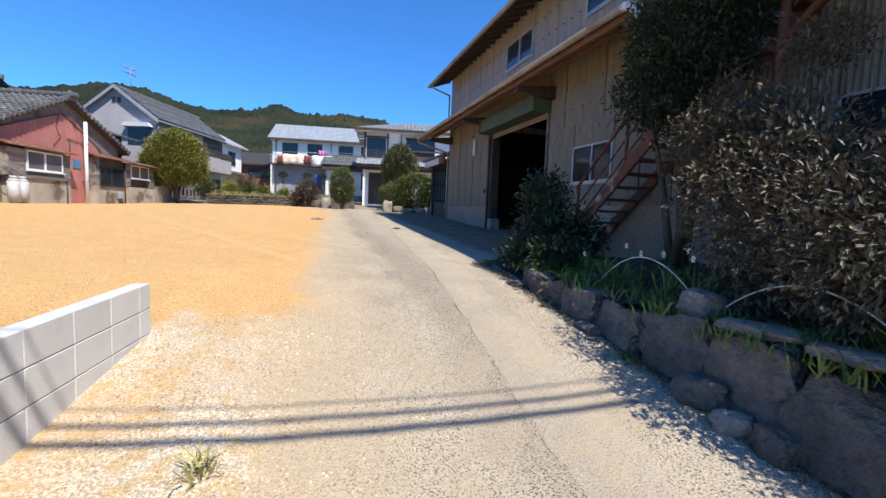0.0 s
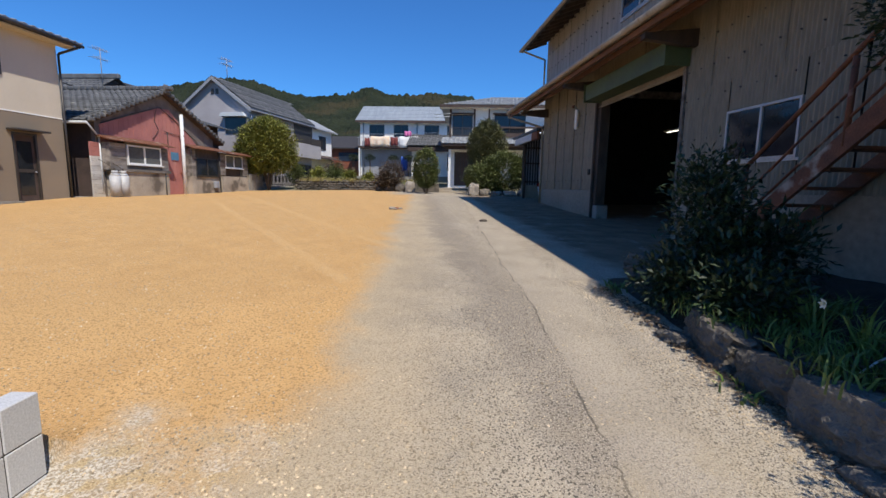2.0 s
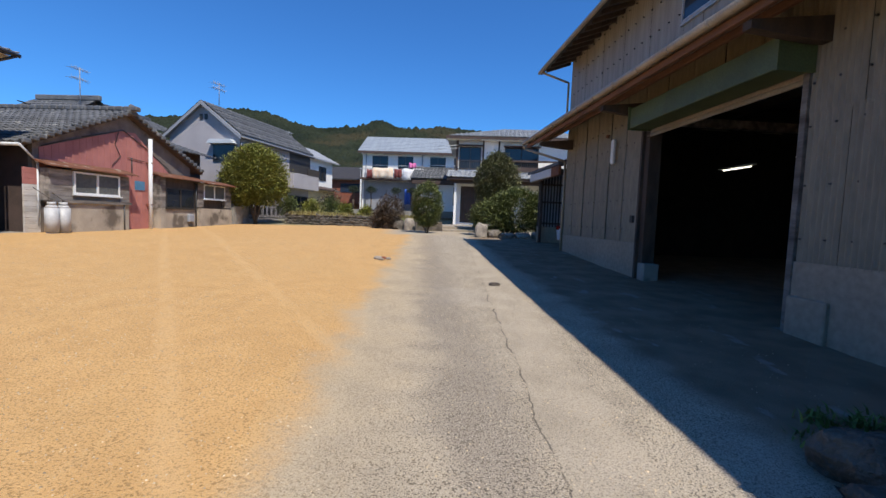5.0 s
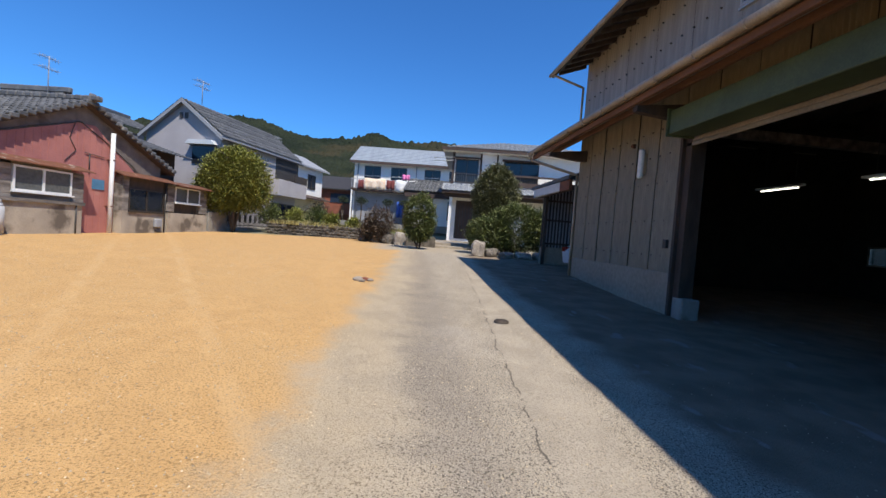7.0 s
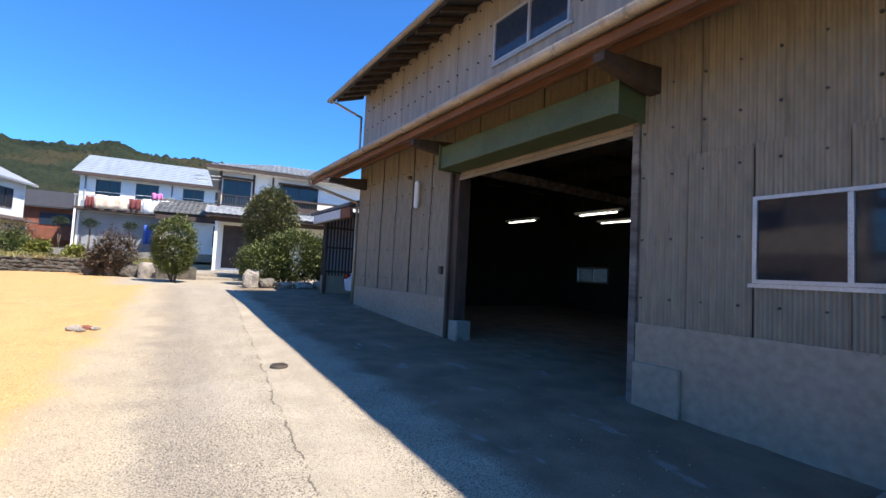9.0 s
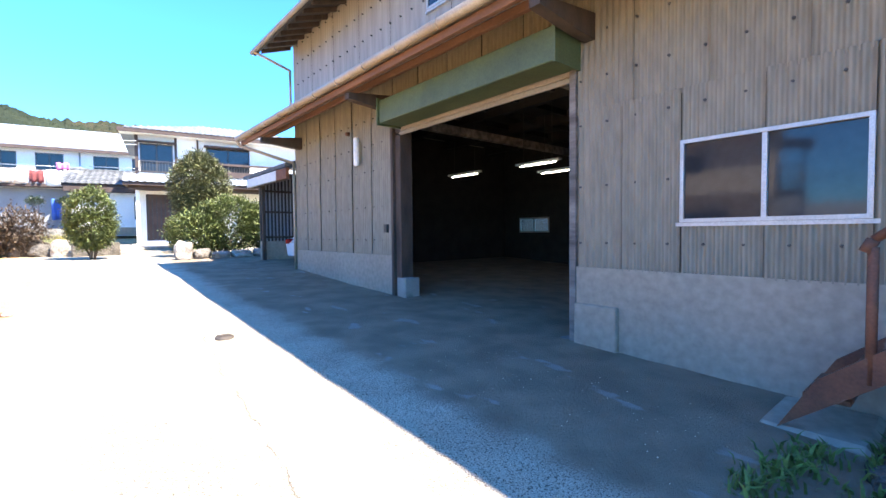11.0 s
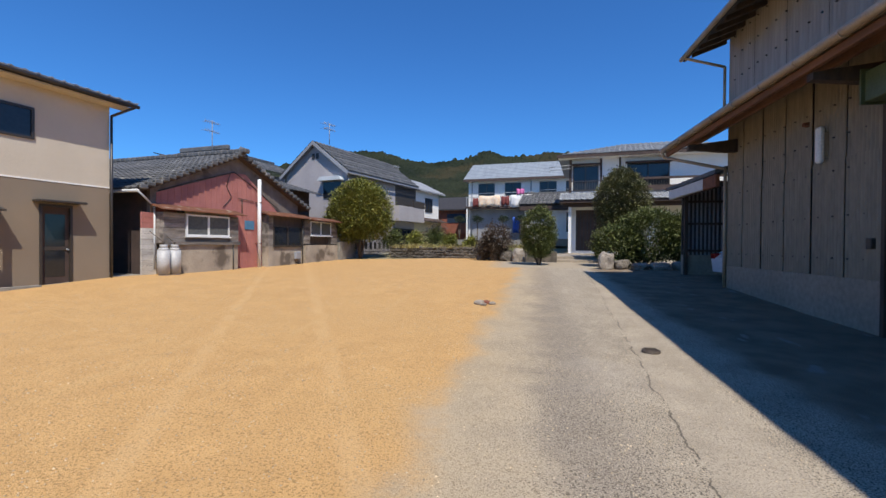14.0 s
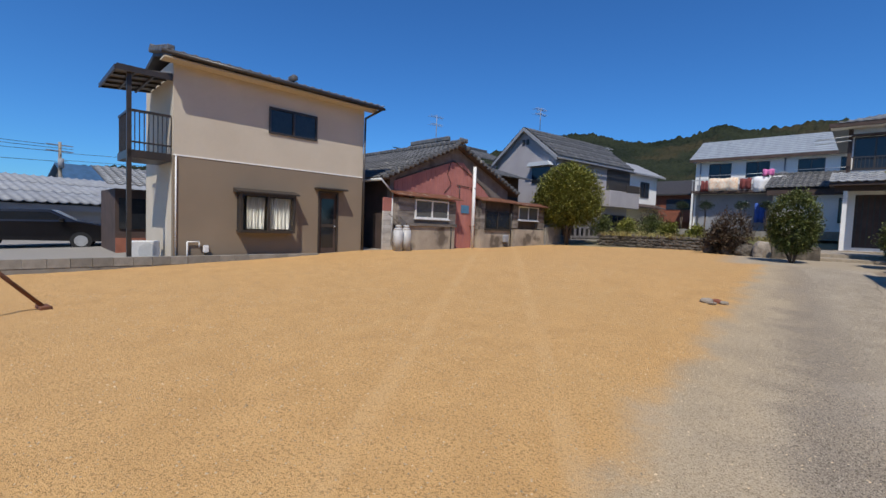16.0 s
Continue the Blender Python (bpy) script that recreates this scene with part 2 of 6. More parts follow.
def ground_mat():
    """Asphalt drive, sandy plot and pale gravel, in one material laid out by place."""
    m = bpy.data.materials.new("drive_and_plot")
    m.use_nodes = True
    t = m.node_tree
    b = t.nodes["Principled BSDF"]
    b.inputs["Roughness"].default_value, b.inputs["Specular IOR Level"].default_value = 0.95, 0.2
    co = t.nodes.new("ShaderNodeTexCoord").outputs["Object"]
    sep = t.nodes.new("ShaderNodeSeparateXYZ")
    t.links.new(co, sep.inputs[0])

    def tex(s, detail=6.0, kind="ShaderNodeTexNoise", stretch=None):
        n = t.nodes.new(kind)
        n.inputs["Scale"].default_value = s
        if kind == "ShaderNodeTexNoise":
            n.inputs["Detail"].default_value = detail
        src = co
        if stretch:
            mp = t.nodes.new("ShaderNodeMapping")
            mp.inputs["Scale"].default_value = stretch
            t.links.new(co, mp.inputs[0])
            src = mp.outputs[0]
        t.links.new(src, n.inputs["Vector"])
        return n

    def op(kind, a, c=0.0):
        n = t.nodes.new("ShaderNodeMath")
        n.operation = kind
        for sock, v in ((n.inputs[0], a), (n.inputs[1], c)):
            if isinstance(v, (int, float)):
                sock.default_value = v
            else:
                t.links.new(v, sock)
        return n.outputs[0]

    def step(src, lo, hi):
        r = t.nodes.new("ShaderNodeMapRange")
        r.interpolation_type = "SMOOTHSTEP"
        r.inputs[1].default_value, r.inputs[2].default_value = lo, hi
        t.links.new(src, r.inputs[0])
        return r.outputs[0]

    def blend(fac, a, c, kind="MIX"):
        x = t.nodes.new("ShaderNodeMix")
        x.data_type, x.blend_type = "RGBA", kind
        for sock, v in ((x.inputs[0], fac), (x.inputs[6], a), (x.inputs[7], c)):
            if isinstance(v, (int, float)):
                sock.default_value = v
            elif isinstance(v, tuple):
                sock.default_value = (*v, 1)
            else:
                t.links.new(v, sock)
        return x.outputs[2]

    X, Y = sep.outputs[0], sep.outputs[1]
    n_big, n_mid, n_fine = tex(0.45).outputs[0], tex(2.2).outputs[0], tex(28, 4).outputs[0]
    grit = tex(120, kind="ShaderNodeTexVoronoi")
    wob = op("ADD", op("MULTIPLY", op("SUBTRACT", n_mid, 0.5), 1.1), op("MULTIPLY", op("SUBTRACT", n_big, 0.5), 1.0))
    wob = op("ADD", wob, op("MULTIPLY", op("SUBTRACT", n_fine, 0.5), 0.25))
    # asphalt, old and dusty, with a darker strip along the middle
    asph = blend(step(n_mid, 0.35, 0.7), (0.455, 0.38, 0.28), (0.36, 0.3, 0.222))
    lane = op("ABSOLUTE", op("SUBTRACT", op("ADD", X, op("MULTIPLY", wob, 0.5)), 1.35))
    asph = blend(op("MULTIPLY", step(lane, 0.5, 0.1), 0.55), asph, (0.235, 0.193, 0.152))
    asph = blend(step(grit.outputs["Distance"], 0.15, 0.45), blend(0.85, asph, (0.68, 0.59, 0.46)), asph)
    asph = blend(op("MULTIPLY", step(tex(85, 3).outputs[0], 0.53, 0.6), 0.95), asph, (0.1, 0.085, 0.066))
    asph = blend(op("MULTIPLY", step(n_big, 0.55, 0.72), 0.35), asph, (0.47, 0.41, 0.34))
    seam = op("ADD", op("SUBTRACT", X, op("ADD", op("MULTIPLY", Y, 0.083), 1.12)), op("MULTIPLY", wob, 0.16))
    strip = op("MULTIPLY", step(seam, 0.0, 0.02), step(seam, 0.62, 0.5))
    asph = blend(op("MULTIPLY", strip, 0.45), asph, blend(step(n_mid, 0.3, 0.7), (0.47, 0.395, 0.3), (0.4, 0.335, 0.25)))
    crack = op("MULTIPLY", step(op("ABSOLUTE", seam), 0.011, 0.003), step(n_mid, 0.44, 0.54))
    asph = blend(op("MULTIPLY", crack, 0.75), asph, (0.07, 0.06, 0.05))
    # concrete apron in front of the building
    apron = blend(step(n_mid, 0.3, 0.7), (0.265, 0.2, 0.135), (0.185, 0.138, 0.092))
    apron = blend(step(tex(3.1, 8, stretch=(1, 0.5, 1)).outputs[0], 0.63, 0.7), apron, (0.28, 0.25, 0.21))
    apron_fac = step(op("ADD", X, op("MULTIPLY", wob, 0.35)), 3.1, 3.5)
    asph = blend(apron_fac, asph, apron)
    # sand
    sand = blend(step(n_mid, 0.3, 0.72), (0.635, 0.38, 0.155), (0.565, 0.333, 0.132))
    sand = blend(step(n_big, 0.45, 0.75), sand, (0.595, 0.36, 0.148))
    tracks = tex(1.3, 3, stretch=(2.4, 0.16, 1)).outputs[0]
    sand = blend(op("MULTIPLY", step(tracks, 0.62, 0.7), 0.3), sand, (0.62, 0.4, 0.18))
    sand = blend(op("MULTIPLY", step(tex(62, 4).outputs[0], 0.53, 0.61), 0.75), sand, (0.27, 0.16, 0.06))
    sand = blend(op("MULTIPLY", step(grit.outputs["Distance"], 0.25, 0.1), 0.6), sand, (0.72, 0.58, 0.38))
    # a pair of wheel tracks across the sand
    wheel = op("ADD", op("SUBTRACT", X, op("MULTIPLY", op("SUBTRACT", 14.98, Y), 0.535)), op("ADD", 4.53, op("MULTIPLY", wob, 0.12)))
    for shift in (0.0, 1.62):
        off = op("ABSOLUTE", op("SUBTRACT", wheel, shift))
        sand = blend(op("MULTIPLY", step(off, 0.17, 0.04), op("MULTIPLY", step(n_mid, 0.35, 0.6), 0.28)), sand, (0.72, 0.48, 0.24))
    # pale crushed gravel by the new block wall
    grav = blend(step(tex(70, 4).outputs[0], 0.4, 0.6), (0.66, 0.59, 0.48), (0.36, 0.29, 0.2))
    grav = blend(step(tex(7, 6).outputs[0], 0.52, 0.6), grav, blend(step(tex(95, 3).outputs[0], 0.45, 0.6), (0.55, 0.42, 0.24), (0.36, 0.26, 0.14)))
    edge = op("SUBTRACT", X, op("ADD", op("MULTIPLY", Y, 0.05), -0.42))
    sand_fac = step(op("ADD", edge, op("MULTIPLY", wob, 0.6)), 0.26, -0.2)
    dust = step(op("ADD", edge, op("MULTIPLY", wob, 0.9)), 1.3, 0.0)
    road = blend(op("MULTIPLY", dust, 0.55), asph, (0.52, 0.39, 0.23))
    near = step(op("ADD", Y, op("MULTIPLY", wob, 1.2)), 4.5, 3.8)
    gx = op("ADD", X, op("MULTIPLY", wob, 0.6))
    grav_zone = op("MULTIPLY", near, step(gx, -0.15, -0.55))
    col = blend(sand_fac, road, sand)
    far = step(op("ADD", Y, op("MULTIPLY", wob, 0.8)), 23.6, 24.6)
    col = blend(op("MULTIPLY", far, step(X, -0.8, 0.4)), col, (0.4, 0.33, 0.24))
    near_road = blend(op("MULTIPLY", step(n_mid, 0.45, 0.6), 0.35), road, (0.5, 0.4, 0.26))
    plot_side = step(op("SUBTRACT", X, op("MULTIPLY", Y, 0.0875)), -1.63, -1.66)
    near_col = blend(grav_zone, near_road, blend(step(n_big, 0.42, 0.6), grav, blend(0.5, grav, sand)))
    near_col = blend(plot_side, near_col, sand)
    col = blend(near, col, near_col)
    # beyond the plot: dull yards
    line = op("SUBTRACT", X, op("ADD", op("MULTIPLY", op("SUBTRACT", Y, 18.6), 0.158), -11.0))
    col = blend(step(line, 0.03, -0.03), col, (0.3, 0.28, 0.25))
    col = blend(step(Y, 30.6, 31.0), col, blend(step(n_mid, 0.4, 0.6), (0.22, 0.2, 0.1), (0.28, 0.25, 0.17)))
    t.links.new(col, b.inputs["Base Color"])
    h = op("ADD", op("MULTIPLY", grit.outputs["Distance"], 0.5), n_fine)
    bp = t.nodes.new("ShaderNodeBump")
    bp.inputs["Strength"].default_value, bp.inputs["Distance"].default_value = 0.7, 0.02
    t.links.new(h, bp.inputs["Height"])
    t.links.new(bp.outputs[0], b.inputs["Normal"])
    return m


M_GROUND = ground_mat()


# ---- mesh helpers ----
def box(bm, x0, x1, y0, y1, z0, z1, bevel=0.0):
    """A box, with its edges cut off by bevel."""
    vs = [bm.verts.new(p) for p in ((x0, y0, z0), (x1, y0, z0), (x1, y1, z0), (x0, y1, z0), (x0, y0, z1), (x1, y0, z1), (x1, y1, z1), (x0, y1, z1))]
    fs = [bm.faces.new([vs[i] for i in q]) for q in ((3, 2, 1, 0), (4, 5, 6, 7), (0, 1, 5, 4), (1, 2, 6, 5), (2, 3, 7, 6), (3, 0, 4, 7))]
    if bevel:
        es = {e for f in fs for e in f.edges}
        bmesh.ops.bevel(bm, geom=list(es), offset=bevel, segments=1, affect="EDGES")
    return bm


def boxed(*boxes, bevel=0.0):
    bm = bmesh.new()
    for q in boxes:
        box(bm, *q, bevel=bevel)
    return bm


def tube(bm, a, c, r0, r1=None, sides=8):
    """A round bar from a to c, tapering from r0 to r1."""
    a, c = Vector(a), Vector(c)
    r1 = r0 if r1 is None else r1
    q = (c - a).to_track_quat("Z", "Y").to_matrix()
    rings = []
    for p, r in ((a, r0), (c, r1)):
        rings.append([bm.verts.new(p + q @ Vector((r * math.cos(i * math.tau / sides), r * math.sin(i * math.tau / sides), 0))) for i in range(sides)])
    for i in range(sides):
        j = (i + 1) % sides
        f = bm.faces.new((rings[0][i], rings[0][j], rings[1][j], rings[1][i]))
        f.smooth = True
    bm.faces.new(rings[0][::-1])
    bm.faces.new(rings[1])
    return bm


def tubes(*runs, sides=8):
    bm = bmesh.new()
    for q in runs:
        tube(bm, *q, sides=sides)
    return bm


def prism(bm, poly, axis, a, c):
    """A flat outline (pairs) pushed along axis from a to c. For axis x the pairs are y, z; for y they are x, z; for z x, y."""
    def at(p, v):
        return {"x": (v, p[0], p[1]), "y": (p[0], v, p[1]), "z": (p[0], p[1], v)}[axis]
    lo, hi = [bm.verts.new(at(p, a)) for p in poly], [bm.verts.new(at(p, c)) for p in poly]
    n = len(poly)
    bm.faces.new(lo[::-1])
    bm.faces.new(hi)
    for i in range(n):
        bm.faces.new((lo[i], lo[(i + 1) % n], hi[(i + 1) % n], hi[i]))
    return bm


def prisms(*runs):
    bm = bmesh.new()
    for q in runs:
        prism(bm, *q)
    bmesh.ops.recalc_face_normals(bm, faces=bm.faces)
    return bm


def mesh_of(name, bm, material):
    me = bpy.data.meshes.new(name)
    bm.to_mesh(me)
    bm.free()
    me.materials.append(material)
    return me


def part(name, bm, material, parent, label=""):
    """One mesh object under a thing or under a part."""
    ob = new(name, bm if isinstance(bm, bpy.types.Mesh) else mesh_of(name, bm, material))
    ob.parent = parent
    return tagged(ob, label)


def thing(name, label, category, m=None, group="", kind=""):
    """An Empty at the thing's base, which parents its parts."""
    ob = new(name)
    ob.empty_display_size = 0.2
    if m is not None:
        ob.matrix_world = m
    return tagged(ob, label, category, group, kind)


def solo(name, bm, material, label, category, m=None, group="", kind=""):
    ob = new(name, mesh_of(name, bm, material))
    if m is not None:
        ob.matrix_world = m
    return tagged(ob, label, category, group, kind)


def wall_cut(bm, x0, x1, y0, y1, z0, z1, holes):
    """A wall slab along y with rectangular holes (y0, y1, z0, z1)."""
    ys = sorted({y0, y1, *[v for h in holes for v in h[:2] if y0 < v < y1]})
    zs = sorted({z0, z1, *[v for h in holes for v in h[2:] if z0 < v < z1]})
    for a, c in zip(ys, ys[1:]):
        run = None
        for lo, hi in zip(zs, zs[1:]):
            solid = not any(h[0] < (a + c) / 2 < h[1] and h[2] < (lo + hi) / 2 < h[3] for h in holes)
            if solid:
                run = (run[0], hi) if run else (lo, hi)
            if run and (not solid or hi == z1):
                box(bm, x0, x1, a, c, *run)
                run = None
    return bm


def add_window(parent, x, y0, y1, z0, z1, frame_mat, pane_mat, sashes=2, bar=0.045, depth=0.08, out=1, label="", sill=False, kind_name="window"):
    """A window part under parent with its panes (and a sill) one level deeper; its wall runs along y."""
    fr = bmesh.new()
    a, c = sorted((x - out * depth * 0.5, x + out * depth * 0.5))
    for q in ((y0, y1, z0, z0 + bar), (y0, y1, z1 - bar, z1), (y0, y0 + bar, z0 + bar, z1 - bar), (y1 - bar, y1, z0 + bar, z1 - bar)):
        box(fr, a, c, *q)
    step = (y1 - y0) / sashes
    for i in range(1, sashes):
        box(fr, a + 0.012, c - 0.012, y0 + step * i - bar * 0.55, y0 + step * i + bar * 0.55, z0 + bar, z1 - bar)
    w = part(kind_name, fr, frame_mat, parent, label)
    for i in range(sashes):
        lo = y0 + step * i + (bar if i == 0 else bar * 0.55)
        hi = y0 + step * (i + 1) - (bar if i == sashes - 1 else bar * 0.55)
        px = x + out * (0.012 if i % 2 else -0.012)
        part("pane", boxed((px - 0.004, px + 0.004, lo, hi, z0 + bar, z1 - bar)), pane_mat, w)
    if sill:
        part("sill", boxed((x - 0.03 if out < 0 else x - 0.02, x + 0.1 * out if out > 0 else x + 0.02, y0 - 0.04, y1 + 0.04, z0 - 0.04, z0 - 0.003)), frame_mat, w)
    return w


def tiled(bm, p, along, down, n_cols, n_rows, lift=0.035, wave=0.03, sub=4):
    """Wavy overlapping roof tiles over the patch from corner p, spanned by the vectors along (eave) and down (slope)."""
    p, along, down = Vector(p), Vector(along), Vector(down)
    nrm = along.cross(down).normalized()
    if nrm.z < 0:
        nrm = -nrm
    for r in range(n_rows):
        rows = []
        for k, up in ((0, 0.004), (1, lift)):
            line = []
            for i in range(n_cols * sub + 1):
                s = i / (n_cols * sub)
                w = wave * (0.5 + 0.5 * math.cos(i / sub * math.tau)) ** 2
                line.append(bm.verts.new(p + along * s + down * ((r + k * 1.06) / n_rows) + nrm * (up + w)))
            rows.append(line)
        low = [bm.verts.new(v.co - nrm * (lift + 0.01)) for v in rows[1]]
        for i in range(n_cols * sub):
            bm.faces.new((rows[0][i], rows[0][i + 1], rows[1][i + 1], rows[1][i])).smooth = True
            bm.faces.new((rows[1][i], rows[1][i + 1], low[i + 1], low[i]))
    return bm


# ---- ground ----
G_Y = (-60, -6, 0, 4, 6, 10, 13, 16, 18.5, 26, 31, 40, 80, 200)
G_Z = (-4, -0.8, -0.05, 0.44, 0.66, 0.82, 0.94, 1.07, 1.2, 1.44, 1.5, 1.9, 2.6, 3.0)


def ground_z(x, y):
    z = float(np.interp(y, G_Y, G_Z))
    if x < -1.285 + (y - 3.98) * 0.0875 and y < 4.1:
        z = max(z, 0.62 + 0.02 * min(0, y))
    if x < -2:
        k = min(1.0, (-2 - x) / 9)
        z = z * (1 - k) + k * max(min(z, 1.2), float(np.interp(y, (-30, 9, 12, 20, 31, 40, 80), (0.6, 0.76, 0.88, 1.12, 1.32, 1.7, 2.4))))
    return z


def build_ground():
    xs = [-420, -250, -140, -80, -45, -30, -22] + list(np.arange(-18, -2, 0.5)) + list(np.arange(-2, 6.01, 0.125)) + [7, 9, 12, 16, 22, 30, 45, 80, 140, 250, 420]
    ys = [-400, -220, -120, -60, -30, -16, -9, 3.97, 4.03] + list(np.arange(-6, 12, 0.2)) + list(np.arange(12, 42, 0.5)) + [46, 52, 60, 75, 100, 150, 240, 420]
    xs += list(np.arange(-1.93, -1.2, 0.03))
    xs.sort()
    ys.sort()
    bm = bmesh.new()
    grid = []
    for y in ys:
        row = []
        for x in xs:
            z = ground_z(x, y)
            if -16 < x < 5.8 and -3 < y < 32:
                z += 0.018 * noise.noise((x * 0.6, y * 0.6, 0)) + 0.012 * noise.noise((x * 2.6, y * 2.6, 3))
            row.append(bm.verts.new((x, y, z)))
        grid.append(row)
    for r0, r1 in zip(grid, grid[1:]):
        for i in range(len(xs) - 1):
            bm.faces.new((r0[i], r0[i + 1], r1[i + 1], r1[i])).smooth = True
    return solo("ground", bm, M_GROUND, "worn asphalt drive beside a raked sandy building plot", "ground", kind="structure")


build_ground()


def build_hills():
    """Wooded hills, as one far terrain with an uneven canopy."""
    bm = bmesh.new()
    az = np.radians(np.linspace(-75, 45, 700))
    prof_a = (-80, -60, -45, -38, -30, -25, -21, -17.5, -14.5, -10.5, -7, -4, -1.8, 1, 4, 8, 12, 25, 60)
    prof_h = (20, 30, 38, 44, 50, 55, 62, 63, 58, 55.5, 57.5, 63, 59, 59.5, 62, 60, 50, 36, 25)
    rings = []
    for k in range(80):
        f = k / 79
        d = 130 + 190 * f
        row = []
        for a in az:
            top = float(np.interp(math.degrees(a), prof_a, prof_h))
            z = 3 + top * 1.01 * f ** 1.25
            x, y = d * math.sin(a), d * math.cos(a)
            z += (7 * noise.noise((x * 0.016, y * 0.016, 5)) + 2.5 * noise.noise((x * 0.06, y * 0.06, 2))) * f * (1.25 - f)
            z += abs(noise.noise((x * 0.33, y * 0.33, 1))) * 3.2 * (0.4 + 0.6 * f)
            row.append(bm.verts.new((x, y, z)))
        rings.append(row)
    for r0, r1 in zip(rings, rings[1:]):
        for i in range(len(az) - 1):
            bm.faces.new((r0[i], r1[i], r1[i + 1], r0[i + 1]))
    m = mat("far_woodland", (0.03, 0.036, 0.02), (0.015, 0.021, 0.013), 1.0, 0.05, 0.5, 1.0, stain=(0.045, 0.04, 0.022), stain_scale=0.03, stain_at=0.58, sheen=0.1, thickness=1.5)
    solo("hill", bm, m, "wooded hills on the skyline behind the houses", "hill", kind="structure")


build_hills()

# ---- warehouse ----
WX = 5.75          # outer face of the front wall
WY0, WY1 = -7.0, 19.05
DOOR = (10.32, 14.25)
BIGWIN = (7.66, 9.07, 2.27, 3.09)
SIDEWIN = (1.9, 3.7, 2.3, 3.0)
UPWIN = ((11.42, 13.15, 5.93, 6.7), (7.15, 8.9, 5.93, 6.7))


def corrugated(w, h, pitch=0.068, deep=0.014, sub=6):
    """A corrugated sheet of that width along y and height, facing -x."""
    bm = bmesh.new()
    n = max(2, int(w / pitch * sub))
    lo, hi = [], []
    for i in range(n + 1):
        y = w * i / n
        x = -deep * (0.5 + 0.5 * math.cos(y / pitch * math.tau))
        lo.append(bm.verts.new((x, y, 0)))
        hi.append(bm.verts.new((x, y, h)))
    for i in range(n):
        bm.faces.new((lo[i], hi[i], hi[i + 1], lo[i + 1])).smooth = True
    return bm


def build_warehouse():
    house = thing("warehouse", "old two-storey warehouse with beige corrugated sheet walls on a concrete base", "warehouse", kind="structure")
    holes = [(DOOR[0], DOOR[1], -2, 4.35), BIGWIN, SIDEWIN, *UPWIN]
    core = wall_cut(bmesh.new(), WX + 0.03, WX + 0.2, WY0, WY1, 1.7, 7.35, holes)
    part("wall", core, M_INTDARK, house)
    base = wall_cut(bmesh.new(), WX - 0.03, WX + 0.2, WY0, WY1, -1.5, 1.76, [holes[0]])
    part("concrete_base", base, M_CONC, house, "bare concrete base wall with stains")
    part("door_pier", boxed((WX - 0.09, WX + 0.25, 9.72, 10.27, -0.5, 1.32), bevel=0.015), M_CONC, house)
    part("door_pier", boxed((WX + 0.0, WX + 0.34, 13.93, 14.22, 0.3, 1.34), bevel=0.02), M_OLDBLOCK, house)
    # sheet added over the pale end wall to darken the view through the door
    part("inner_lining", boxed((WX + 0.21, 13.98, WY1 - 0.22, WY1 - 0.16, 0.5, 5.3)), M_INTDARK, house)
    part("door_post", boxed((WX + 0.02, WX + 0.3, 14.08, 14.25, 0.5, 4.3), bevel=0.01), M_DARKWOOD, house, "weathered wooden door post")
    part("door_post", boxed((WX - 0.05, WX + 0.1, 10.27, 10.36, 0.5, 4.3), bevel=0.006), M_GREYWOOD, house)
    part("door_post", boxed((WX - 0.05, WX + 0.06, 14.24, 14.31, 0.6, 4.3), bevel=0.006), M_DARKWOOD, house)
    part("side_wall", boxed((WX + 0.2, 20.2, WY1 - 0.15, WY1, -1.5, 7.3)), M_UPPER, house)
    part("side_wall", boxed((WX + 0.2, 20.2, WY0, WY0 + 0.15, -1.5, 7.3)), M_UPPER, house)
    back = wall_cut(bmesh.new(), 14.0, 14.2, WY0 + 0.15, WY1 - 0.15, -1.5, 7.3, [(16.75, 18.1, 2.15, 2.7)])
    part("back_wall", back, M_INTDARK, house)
    gable = [(WX + 0.03, 7.35), (20.2, 7.35), (13.0, 9.9)]
    part("gable", prisms((gable, "y", WY1 - 0.1, WY1)), M_UPPER, house)
    part("gable", prisms((gable, "y", WY0, WY0 + 0.1)), M_UPPER, house)
    part("roof", prisms(([(4.9, 7.1), (13.0, 10.05), (21, 7.1), (21, 7.0), (13.0, 9.93), (4.9, 7.0)], "y", WY0 - 0.4, 19.3)), M_ROOFDARK, house, "dark sheet roof")
    sof = bmesh.new()
    y = WY0
    while y < 19.4:
        prism(sof, [(4.95, 6.99), (5.72, 7.27), (5.72, 7.17), (4.95, 6.89)], "y", y, y + 0.07)
        y += 0.45
    bmesh.ops.recalc_face_normals(sof, faces=sof.faces)
    part("rafter", sof, M_DARKWOOD, house)
    part("fascia", boxed((4.87, 4.92, WY0 - 0.4, 19.5, 6.93, 7.11)), M_ROOFDARK, house)
    g = tubes(((4.82, WY0 - 0.4, 6.96), (4.82, 19.5, 6.98), 0.055), ((4.82, 19.3, 6.95), (5.68, 19.1, 6.6), 0.035), ((5.68, 19.1, 6.6), (5.68, 19.1, 5.3), 0.035))
    part("upper_gutter", g, M_GUTTER, house)
    # sheets, one by one
    cache = {}

    def sheet(y0, y1, z0, z1, material, x):  # laid edge to edge
        key = (round(y1 - y0, 3), round(z1 - z0, 3), material.name)
        if key not in cache:
            cache[key] = mesh_of("sheet", corrugated(y1 - y0, z1 - z0, *((0.076, 0.034) if material is M_WALL else (0.1, 0.006))), material)
        ob = part("sheet", cache[key], material, house)
        ob.location = (x, y0, z0)

